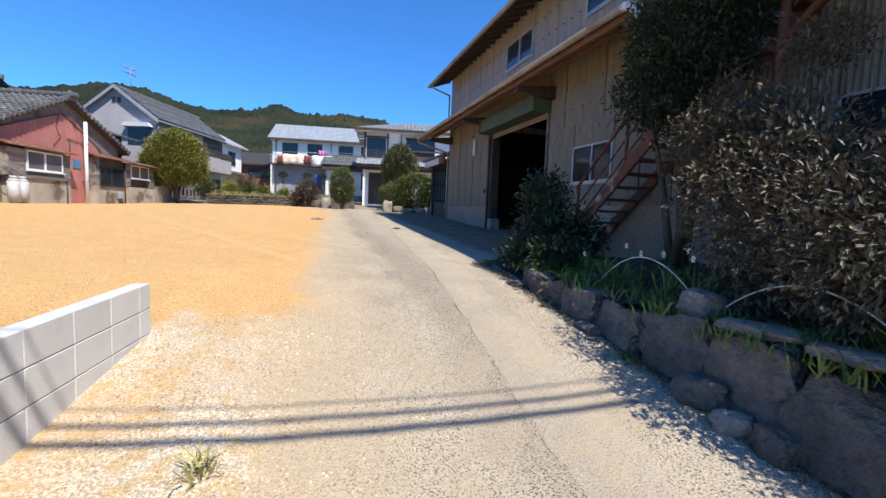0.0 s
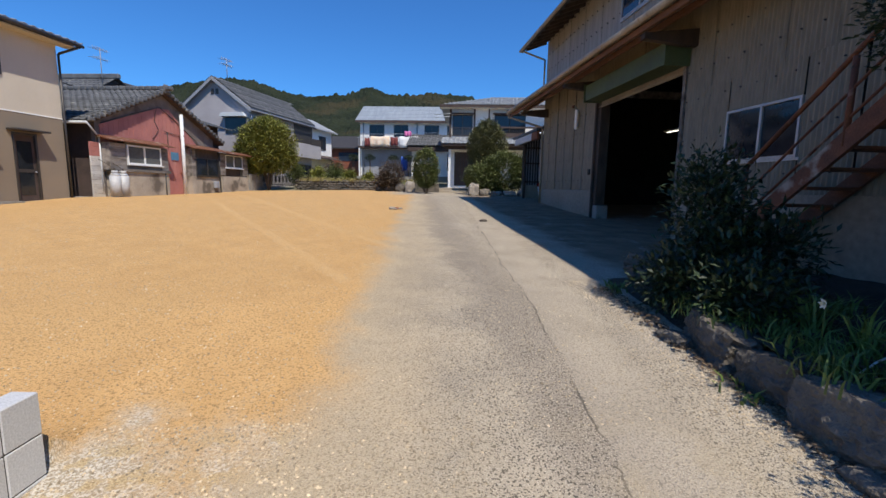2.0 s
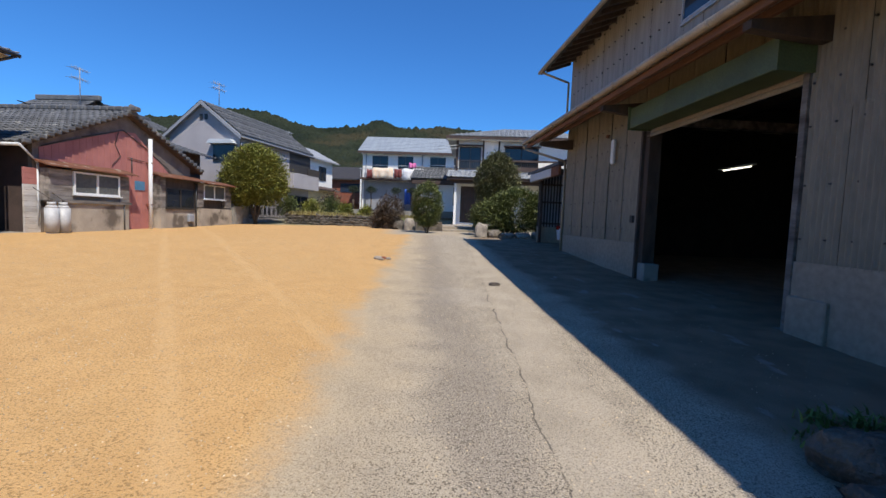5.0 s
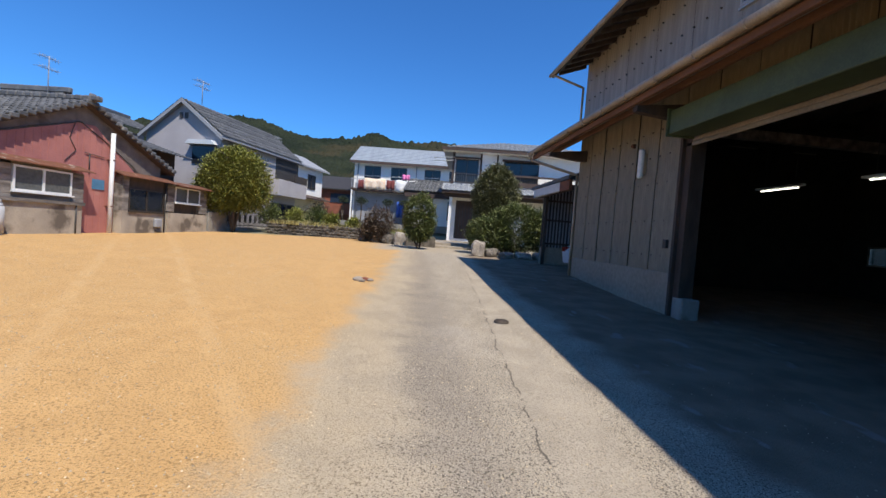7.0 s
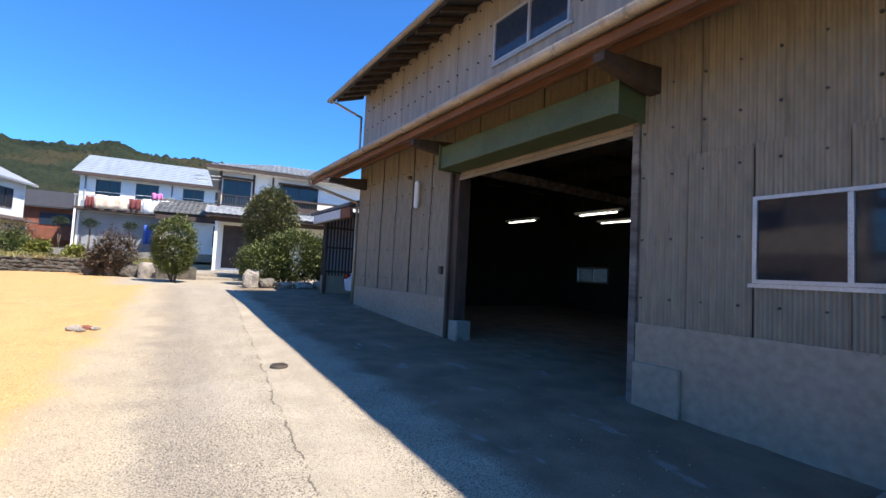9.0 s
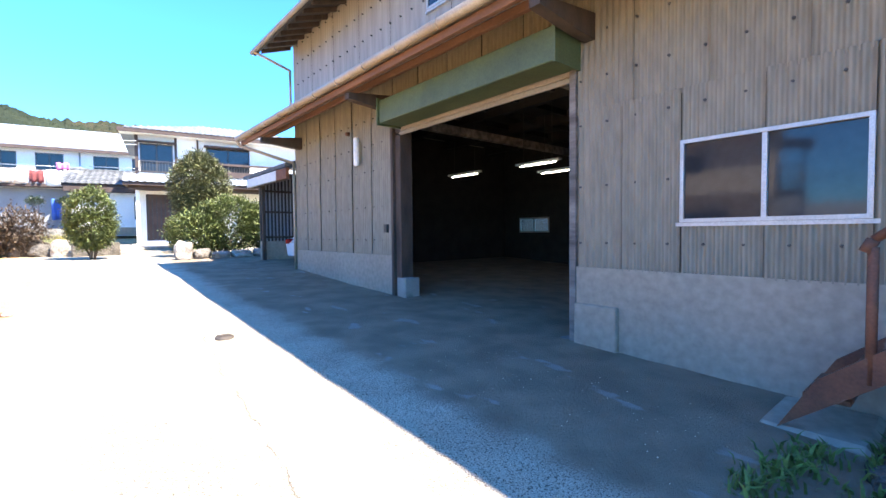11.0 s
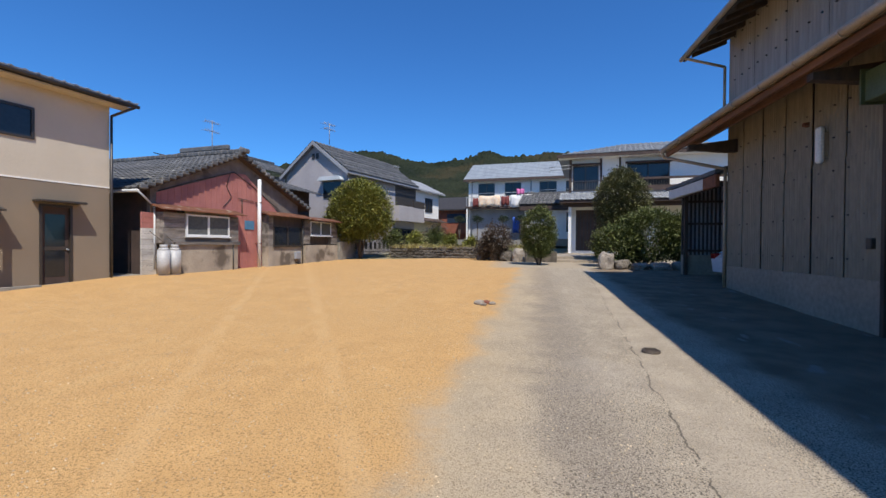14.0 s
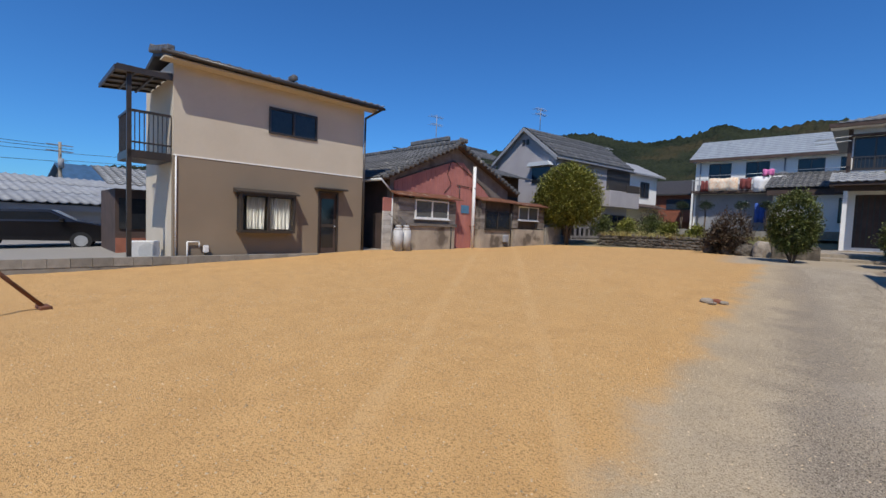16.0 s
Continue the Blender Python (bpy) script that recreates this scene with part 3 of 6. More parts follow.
    def course(z0, z1, material, x, width=0.76):
        cuts = sorted({WY0, WY1, *[v for h in holes if h[2] < z1 and h[3] > z0 for v in h[:2]]})
        for a, c in zip(cuts, cuts[1:]):
            hole = [h for h in holes if h[0] < (a + c) / 2 < h[1] and h[2] < z1 and h[3] > z0]
            spans = [(z0, z1)]
            if hole:
                spans = [(z0, hole[0][2]), (hole[0][3], z1)]
            n = max(1, round((c - a) / width))
            for i in range(n):
                for lo, hi in spans:
                    if hi - lo > 0.05:
                        sheet(a + (c - a) * i / n, a + (c - a) * (i + 1) / n, lo, hi, material, x + 0.006 * (i % 2))

    course(1.74, 3.62, M_WALL, WX)
    course(3.58, 5.4, M_WALL, WX + 0.014)
    course(5.2, 7.3, M_UPPER, WX + 0.01, 0.62)
    # bolts
    bolt = mesh_of("bolt", tubes(((0, 0, 0), (-0.022, 0, 0), 0.016, 0.012), sides=6), M_BOLT)
    far = bmesh.new()
    for z in (2.05, 2.72, 3.45, 3.98, 4.5, 5.6, 6.15, 6.7, 7.15):
        y = -1.0
        while y < 19:
            inside = any(h[0] - 0.05 < y < h[1] + 0.05 and h[2] - 0.05 < z < h[3] + 0.05 for h in holes)
            if not inside:
                if z < 4 and 4 < y < 19:
                    ob = part("bolt", bolt, M_BOLT, house)
                    ob.location = (WX - 0.012, y, z)
                else:
                    tube(far, (WX, y, z), (WX - 0.03, y, z), 0.016, 0.012, 6)
            y += 0.34
    tagged(part("bolts", far, M_BOLT, house), kind="stuff")
    for i, (y0, y1, z0, z1) in enumerate((BIGWIN, SIDEWIN)):
        add_window(house, WX - 0.01, y0, y1, z0, z1, M_ALU, M_DARKGLASS, 2, 0.036, 0.08, -1, "white aluminium sliding window with dusty dark panes", True)
    part("window_strut", tubes(((WX + 0.14, 7.75, 2.35), (WX + 0.14, 8.45, 3.0), 0.014), ((WX + 0.14, 8.85, 2.35), (WX + 0.14, 8.1, 2.95), 0.014)), M_STRAP, house)
    for y0, y1, z0, z1 in UPWIN:
        add_window(house, WX - 0.01, y0, y1, z0, z1, M_ALU, M_BLUEGLASS, 2, 0.04, 0.08, -1, "upper sliding window reflecting the sky", True)
    # lean-to eave above the door
    e0, e1 = 6.05, 20.1
    part("eave_roof", prisms(([(4.62, 4.78), (5.76, 5.26), (5.76, 5.22), (4.62, 4.74)], "y", e0, e1)), M_GUTTER, house)
    part("eave_beam", boxed((4.66, 4.73, e0, e1, 4.63, 4.74), bevel=0.008), M_RUSTWOOD, house, "red-brown eave beam with flaking paint")
    part("eave_purlin", boxed((5.18, 5.25, e0, e1, 4.8, 4.95), bevel=0.008), M_RUSTWOOD, house)
    part("eave_soffit", prisms(([(4.75, 4.76), (5.73, 5.16), (5.73, 5.14), (4.75, 4.73)], "y", e0 + 0.05, e1 - 0.05)), M_SHUTTER, house)
    for y in (6.2, 10.1, 14.12, 18.6):
        part("eave_bracket", prisms(([(4.7, 4.6), (5.74, 4.72), (5.74, 4.42), (5.5, 4.42), (4.7, 4.5)], "y", y - 0.07, y + 0.07)), M_DARKWOOD, house, "dark brown timber eave bracket")
    gut = bmesh.new()
    tube(gut, (4.56, e0 - 0.02, 4.77), (4.56, e1 + 0.05, 4.8), 0.062, sides=12)
    y = e0
    while y < e1:
        tube(gut, (4.56, y, 4.775), (4.56, y + 0.03, 4.775), 0.069, sides=12)
        y += 0.9
    part("gutter", gut, M_GUTTER, house, "cream gutter with rust streaks")
    part("downpipe", tubes(((4.56, 20.1, 4.75), (4.62, 20.1, 4.62), 0.04), ((4.62, 20.1, 4.62), (5.68, 19.0, 4.1), 0.04), ((5.68, 19.0, 4.1), (5.68, 19.0, 1.15), 0.04)), M_GUTTER, house)
    part("downpipe", tubes(((4.56, e0 + 0.05, 4.78), (4.56, e0 - 0.1, 4.74), 0.07), ((4.56, e0 - 0.1, 4.74), (4.72, e0 - 0.15, 4.58), 0.05)), M_WHITEPLASTIC, house)
    # roller shutter
    part("shutter_box", boxed((5.26, 5.72, 10.25, 13.98, 4.14, 4.54), bevel=0.012), M_GREEN, house, "faded green roller shutter housing")
    part("shutter_cap", boxed((5.22, 5.73, 10.22, 10.25, 4.11, 4.58)), M_GREEN, house)
    part("shutter_cap", boxed((5.22, 5.73, 13.98, 14.01, 4.11, 4.58)), M_GREEN, house)
    for i in range(5):
        part("shutter_slat", boxed((WX + 0.02 + 0.004 * (i % 2), WX + 0.06, 10.36, 14.24, 4.02 + 0.075 * i, 4.09 + 0.075 * i), bevel=0.01), M_SHUTTER, house)
    # inside
    fl = solo("floor", boxed((WX - 0.02, 20, WY0 + 0.15, WY1 - 0.15, 0.4, 0.84)), M_INTFLOOR, "dusty concrete warehouse floor", "floor", kind="structure")
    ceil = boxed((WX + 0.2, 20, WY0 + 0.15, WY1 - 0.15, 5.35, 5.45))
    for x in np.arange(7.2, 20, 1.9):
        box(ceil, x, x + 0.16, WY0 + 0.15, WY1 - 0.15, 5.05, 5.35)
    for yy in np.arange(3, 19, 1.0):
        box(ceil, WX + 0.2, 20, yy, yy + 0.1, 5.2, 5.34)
    # indoor shade is put into the ceiling's colour too
    solo("ceiling", ceil, M_INTDARK, "timber ceiling with open joists, its colour darkened for indoor shade", "ceiling", kind="structure")
    for yy in (11.4, 15.2):
        part("truss", boxed((WX + 0.2, 20, yy, yy + 0.15, 4.55, 4.75)), M_GREYWOOD, house)
    add_window(house, 14.02, 16.75, 18.1, 2.15, 2.7, M_ALU, glass_clear(), 2, 0.05, 0.08, -1)
    for x, y in ((9.2, 16.0), (9.2, 13.55), (10.6, 14.0)):
        lamp = thing("tube_lamp", "lit fluorescent strip lamp hung under the ceiling", "lamp", pose(x, y, 3.72), "strip lamps in the warehouse")
        part("housing", boxed((-0.06, 0.06, -0.62, 0.62, 0.03, 0.08), bevel=0.01), M_WHITEPLASTIC, lamp)
        part("tube", tubes(((0, -0.5, 0), (0, 0.5, 0), 0.013)), M_TUBE, lamp, "lit tube")
        part("rod", tubes(((0, -0.4, 0.07), (0, -0.4, 1.64), 0.008), ((0, 0.4, 0.07), (0, 0.4, 1.64), 0.008), sides=5), M_BOLT, lamp)
    sign = thing("wall_lamp", "white tubular lamp fixed upright to the corrugated wall", "lamp", pose(WX, 15.5, 3.6))
    part("tube", boxed((-0.16, -0.06, -0.06, 0.06, 0, 0.6), bevel=0.03), M_WHITEPLASTIC, sign)
    part("bracket", boxed((-0.07, 0.0, -0.03, 0.03, 0.1, 0.5)), M_GUTTER, sign)
    bell = thing("alarm_bell", "small round rusty bell on the corrugated wall", "bell", pose(WX, 16.0, 4.36))
    part("dome", tubes(((0.0, 0, 0), (-0.08, 0, 0), 0.05, 0.035)), M_RUST, bell)
    sw = thing("switch_box", "small dark switch box on the corrugated wall", "switch", pose(WX, 14.5, 2.2))
    part("case", boxed((-0.07, 0, -0.05, 0.05, 0, 0.16), bevel=0.008), M_BOLT, sw)


def glass_clear():
    m = bpy.data.materials.new("clear_pane")
    m.use_nodes = True
    b = m.node_tree.nodes["Principled BSDF"]
    b.inputs["Transmission Weight"].default_value, b.inputs["Roughness"].default_value, b.inputs["Base Color"].default_value = 1.0, 0.25, (0.5, 0.52, 0.5, 1)
    return m


build_warehouse()


def build_stairs():
    st = thing("outdoor_stairs", "rusted steel outdoor staircase with flaking white paint, beside the warehouse", "stairs")
    y0, z0, y1, z1 = 7.95, 0.86, 3.75, 4.4
    slope = (z1 - z0) / (y0 - y1)
    for x in (4.95, 5.66):
        part("stringer", prisms(([(y0 + 0.12, z0 - 0.12), (y0 - 0.1, z0 + 0.28), (y1, z1 + 0.12), (y1, z1 - 0.18)], "x", x - 0.025, x + 0.025)), M_RUST, st)
    n = 17
    for i in range(n):
        k = (i + 0.6) / n
        y, z = y0 + (y1 - y0) * k, z0 + (z1 - z0) * k
        part("tread", boxed((4.98, 5.63, y - 0.13, y + 0.13, z, z + 0.04), bevel=0.004), M_RUST, st)
    part("landing", boxed((4.6, 5.72, 1.2, 3.75, 4.4, 4.5)), M_RUST, st)
    for x, y in ((4.66, 1.3), (4.66, 3.6)):
        part("landing_post", tubes(((x, y, 0.6), (x, y, 4.4), 0.05)), M_RUST, st)
    part("landing_brace", tubes(((4.66, 3.6, 3.4), (4.66, 2.4, 4.4), 0.04), ((4.66, 1.3, 3.4), (4.66, 2.4, 4.4), 0.04)), M_RUST, st)
    for x in (4.95,):
        part("handrail", tubes(((x, 7.58, 2.12), (x, y1, z1 + 0.92), 0.028), ((x, y1, z1 + 0.92), (x, 1.3, z1 + 0.95), 0.028), ((x, 7.58, 2.12), (x, 7.62, 2.04), 0.036)), M_RUST, st)
        part("rail", tubes(((x, 7.5, 1.8), (x, y1, z1 + 0.6), 0.016)), M_RUST, st)
        part("rail", tubes(((x, 7.5, 1.5), (x, y1, z1 + 0.32), 0.016)), M_RUST, st)
        for k in (0.0, 0.34, 0.67, 1.0):
            y = 7.58 + (y1 - 7.58) * k
            zb = z0 + (y0 - y) * slope
            part("baluster", tubes(((x, y, zb), (x, y, zb + 0.9), 0.03)), M_RUST, st)
    pad = solo("stair_pad", boxed((4.9, 5.7, 7.55, 8.2, 0.45, 0.76), bevel=0.04), M_CONC, "rough concrete pad under the foot of the stairs", "slab", kind="structure")


build_stairs()


def build_shed():
    sh = thing("lean_to_shed", "open lean-to shed with dark corrugated sides and a rusty fascia", "shed", kind="structure")
    part("post", boxed((5.9, 6.0, 22.3, 22.4, 1.0, 3.95)), M_DARKWOOD, sh)
    part("side_wall", boxed((11.0, 11.1, 19.1, 22.6, 1.0, 4.6)), M_INTDARK, sh)
    part("base", boxed((5.9, 11, 22.44, 22.6, 0.8, 1.95)), M_CONC, sh)
    part("wall", boxed((5.9, 11, 22.52, 22.6, 1.95, 4.3)), M_ROOFDARK, sh)
    rib = mesh_of("rib", boxed((0, 0.05, -0.03, 0, 1.95, 4.2), bevel=0.008), M_BALCONY)
    for i in range(30):
        part("rib", rib, M_BALCONY, sh).location = (5.95 + i * 0.12, 22.52, 0)
    for z in (2.05, 2.9, 3.6):
        part("cross_rail", boxed((5.9, 10.9, 22.42, 22.48, z, z + 0.07)), M_DARKWOOD, sh)
    part("roof", prisms(([(5.5, 4.12), (8.4, 5.0), (8.4, 4.92), (5.5, 4.02)], "y", 19.15, 22.9)), M_ROOFTILE, sh)
    part("fascia", boxed((5.52, 5.62, 19.9, 22.6, 3.72, 4.0), bevel=0.01), M_STRAP, sh, "pale sign board with rust")
    part("fascia", boxed((5.51, 5.61, 19.12, 19.9, 3.7, 4.0), bevel=0.01), M_RUST, sh)
    part("gable_board", boxed((5.62, 6.6, 22.62, 22.68, 3.85, 4.1)), M_RUSTWOOD, sh)
    part("purlin", boxed((5.62, 5.7, 19.15, 22.6, 3.7, 3.82)), M_DARKWOOD, sh)


build_shed()


# ---- houses along the plot's far side: local x points to the plot, y runs along the row ----
ROW = pose(-11.0, 18.6, 0, 0, 0, -9)


def row(x, y, z):
    return ROW @ pose(x, y, z)


def build_tan_house():
    h = thing("tan_house", "two-storey house rendered cream above and taupe below, with tiled roof", "house", ROW)
    y0, y1, d = -6.28, -0.3, -2.9
    holes = [(-2.03, -1.27, 1.0, 3.2)]
    part("lower_wall", wall_cut(bmesh.new(), -0.15, 0.0, y0, y1, 0.6, 3.8, holes), M_TAUPE, h)
    part("upper_wall", wall_cut(bmesh.new(), -0.15, 0.003, y0, y1, 3.8, 6.25, [(-3.74, -2.14, 4.8, 5.6)]), M_BEIGE, h)
    part("band", boxed((0.0, 0.012, y0, y1, 3.79, 3.83)), M_WHITE, h)
    part("side_wall", boxed((d, -0.15, y0, y0 + 0.15, 0.6, 6.25)), M_BEIGE, h)
    part("side_wall", boxed((d, -0.15, y1 - 0.15, y1, 0.6, 6.25)), M_TAUPE, h)
    part("back_wall", boxed((d - 0.15, d, y0, y1, 0.6, 6.25)), M_BEIGE, h)
    ex, eh, rx, rh = 0.46, 6.32, -1.35, 6.74
    slab = [(ex, eh), (rx, rh), (d - 0.5, eh), (d - 0.5, eh - 0.1), (rx, rh - 0.12), (ex, eh - 0.1)]
    roof = part("roof", prisms((slab, "y", y0 - 0.15, y1 + 0.45)), M_ROOFDARK, h)
    bm = tiled(bmesh.new(), (rx, y0 - 0.18, rh), (0, y1 - y0 + 0.65, 0), (ex - rx + 0.06, 0, eh - rh - 0.02), 24, 7, 0.03, 0.04)
    part("roof_tiles", bm, M_TILE_LIGHT, roof, "silver-grey wavy clay tiles")
    part("verge_tiles", boxed(*[(ex - 0.28 * i - 0.28, ex - 0.28 * i, y0 - 0.26, y0 - 0.08, eh + 0.065 * i + 0.02, eh + 0.065 * i + 0.16) for i in range(7)], bevel=0.02), M_ROOFTILE, roof)
    part("ridge", tubes(((rx, y0 - 0.25, rh + 0.08), (rx, y1 + 0.5, rh + 0.08), 0.12)), M_ROOFTILE, roof)
    part("ridge_end", boxed((ex - 0.3, ex + 0.02, -3.25, -3.05, eh + 0.1, eh + 0.28), bevel=0.05), M_ROOFTILE, roof)
    part("soffit", boxed((0.0, ex - 0.04, y0 - 0.3, y1 + 0.4, 6.16, 6.2)), M_BEIGE, h)
    part("gutter", tubes(((ex + 0.06, y0 - 0.4, 6.27), (ex + 0.06, y1 + 0.5, 6.25), 0.055)), M_BRONZE, h)
    part("downpipe", tubes(((ex + 0.06, y1 + 0.4, 6.22), (0.06, y1 + 0.02, 5.9), 0.04), ((0.06, y1 + 0.02, 5.9), (0.06, y1 + 0.02, 0.9), 0.035)), M_BRONZE, h, "dark brown downpipe")
    add_window(h, -0.01, -3.74, -2.14, 4.8, 5.6, M_BRONZE, M_DARKGLASS, 2, 0.06, 0.1, 1, "dark framed upper window")
    # bay window with a hood
    bay = part("bay_window", boxed((0.0, 0.3, -4.65, -2.97, 1.78, 1.86), (0.0, 0.3, -4.65, -2.97, 2.86, 2.95), (0.22, 0.3, -4.65, -4.57, 1.86, 2.86), (0.22, 0.3, -3.05, -2.97, 1.86, 2.86), (0.22, 0.3, -3.85, -3.78, 1.86, 2.86)), M_BRONZE, h, "bronze framed bay window with white curtains inside")
    part("pane", boxed((0.24, 0.248, -4.57, -3.85, 1.86, 2.86)), CLEAR, bay).visible_shadow = False
    part("pane", boxed((0.25, 0.258, -3.78, -3.05, 1.86, 2.86)), CLEAR, bay).visible_shadow = False
    part("side_pane", boxed((0.0, 0.22, -4.64, -4.632, 1.86, 2.86)), M_DARKGLASS, bay)
    cur = bmesh.new()
    for a, c, ph in ((-4.42, -3.87, 0.0), (-3.75, -3.06, 2.0)):
        n = 60
        rows = []
        for z in (1.9, 2.84):
            rows.append([cur.verts.new((0.14 + 0.035 * math.sin(i * 0.9 + ph) * (1.4 if z < 2 else 0.7), a + (c - a) * i / n + (0.04 * math.sin(i * 0.3) if z < 2 else 0), z)) for i in range(n + 1)])
        for i in range(n):
            cur.faces.new((rows[0][i], rows[0][i + 1], rows[1][i + 1], rows[1][i])).smooth = True
    part("curtain", cur, M_CURTAIN, bay, "white gathered curtain")
    part("hood", prisms(([(0.0, 3.08), (0.38, 2.98), (0.38, 2.94), (0.0, 2.95)], "y", -4.75, -2.87)), M_BRONZE, bay)
    # door with a canopy
    door = part("door", boxed((-0.09, -0.05, -1.97, -1.33, 1.1, 3.14)), M_BROWNWALL, h, "dark brown back door")
    part("door_frame", boxed((-0.1, 0.02, -2.03, -1.97, 1.05, 3.2), (-0.1, 0.02, -1.33, -1.27, 1.05, 3.2), (-0.1, 0.02, -1.97, -1.33, 3.14, 3.2)), M_BRONZE, door)
    part("pane", boxed((-0.05, -0.045, -1.88, -1.42, 1.3, 2.95)), M_DARKGLASS, door)
    part("mid_rail", boxed((-0.045, -0.035, -1.97, -1.33, 2.0, 2.1)), M_BRONZE, door)
    part("door_handle", tubes(((-0.05, -1.38, 2.02), (0.02, -1.38, 2.02), 0.02)), M_ALU, door)
    part("canopy", boxed((0.0, 0.36, -2.18, -1.1, 3.24, 3.3), bevel=0.01), M_BRONZE, h, "thin dark canopy above the back door")
    # balcony at the side
    bal = part("balcony", boxed((-1.5, -0.1, -7.25, y0 - 0.02, 3.62, 3.82)), M_BRONZE, h, "dark steel balcony with a smoked awning")
    part("post", boxed((-0.2, -0.1, -7.27, -7.17, 0.9, 5.72)), M_BRONZE, bal)
    part("top_rail", boxed((-1.5, -0.1, -7.24, -7.2, 4.77, 4.83), (-0.15, -0.09, -7.2, y0 - 0.02, 4.77, 4.83)), M_BRONZE, bal)
    part("mid_rail", boxed((-0.14, -0.1, -7.2, y0 - 0.02, 4.0, 4.04)), M_BRONZE, bal)
    baluster = mesh_of("baluster", boxed((-0.012, 0.012, -0.011, 0.011, 3.82, 4.77)), M_BRONZE)
    for i in range(9):
        part("baluster", baluster, M_BRONZE, bal).location = (-0.12, -7.1 + i * 0.1, 0)
    for i in range(9):
        part("baluster", baluster, M_BRONZE, bal).location = (-1.4 + i * 0.14, -7.22, 0)
    aw = part("awning", prisms(([(-7.5, 5.78), (-6.3, 5.9), (-6.3, 5.88), (-7.5, 5.76)], "x", -2.4, 0.0)), M_POLY, bal, "smoked corrugated awning sheet")
    for i in range(5):
        xx = -2.4 + i * 0.585
        part("awning_bar", prisms(([(-7.5, 5.758), (-6.3, 5.878), (-6.3, 5.82), (-7.5, 5.7)], "x", xx, xx + 0.05)), M_BRONZE, aw)
    for yy in (-7.1, -6.7):
        part("awning_bar", boxed((-2.4, 0.0, yy, yy + 0.04, 5.74, 5.79)), M_BRONZE, aw)
    part("awning_edge", boxed((-2.4, 0.02, -7.54, -7.5, 5.69, 5.8)), M_BRONZE, aw)
    part("awning_edge", boxed((0.0, 0.03, -7.5, -6.3, 5.7, 5.84)), M_BRONZE, aw)
    part("upper_pipe", tubes(((0.03, y0 + 0.06, 0.95), (0.03, y0 + 0.06, 3.78), 0.02)), M_WHITEPLASTIC, h)
    # lower wing behind with its own roof
    wing = part("wing", boxed((-7.0, -4.2, -6.9, -3.6, 0.6, 3.0)), M_BROWNWALL, h, "dark brown single-storey wing")
    part("wing_base", boxed((-4.2, -4.14, -6.9, -5.0, 0.6, 1.4)), M_TERRACOTTA, wing)
    part("wing_window", boxed((-4.2, -4.16, -6.8, -5.9, 1.7, 2.7)), M_DARKGLASS, wing)
    bm = tiled(bmesh.new(), (-7.3, -7.2, 3.9), (0, 3.0, 0), (3.5, 0, -0.8), 12, 12, 0.03, 0.05)
    part("wing_roof", bm, M_TILE_LIGHT, wing)
    ac = thing("air_conditioner", "white outdoor air-conditioner unit on the ground by the house", "air conditioner", row(-0.9, -6.75, 0.86))
    part("case", boxed((-0.15, 0.15, -0.35, 0.35, 0.05, 0.62), bevel=0.02), M_WHITEPLASTIC, ac)
    part("grille", tubes(((0.15, 0.05, 0.34), (0.165, 0.05, 0.34), 0.22), sides=20), M_STRAP, ac)
    for y in (-0.28, 0.22):
        part("foot", boxed((-0.12, 0.12, y, y + 0.06, 0, 0.05)), M_RUBBER, ac)
    meter = thing("gas_meter", "small grey meter and tap pipe on the house wall", "meter", row(0.0, -5.75, 1.2))
    part("body", boxed((0.01, 0.12, 0.2, 0.34, 0.0, 0.2), bevel=0.02), M_WHITEPLASTIC, meter)
    part("pipe", tubes(((0.06, -0.2, -0.3), (0.06, -0.2, 0.3), 0.02), ((0.06, -0.2, 0.3), (0.06, 0.1, 0.3), 0.02), ((0.06, 0.1, 0.3), (0.06, 0.1, 0.15), 0.02)), M_WHITEPLASTIC, meter)


CLEAR = glass_clear()
CLEAR.node_tree.nodes["Principled BSDF"].inputs["Roughness"].default_value = 0.03
CLEAR.node_tree.nodes["Principled BSDF"].inputs["Base Color"].default_value = (0.9, 0.92, 0.9, 1)
build_tan_house()


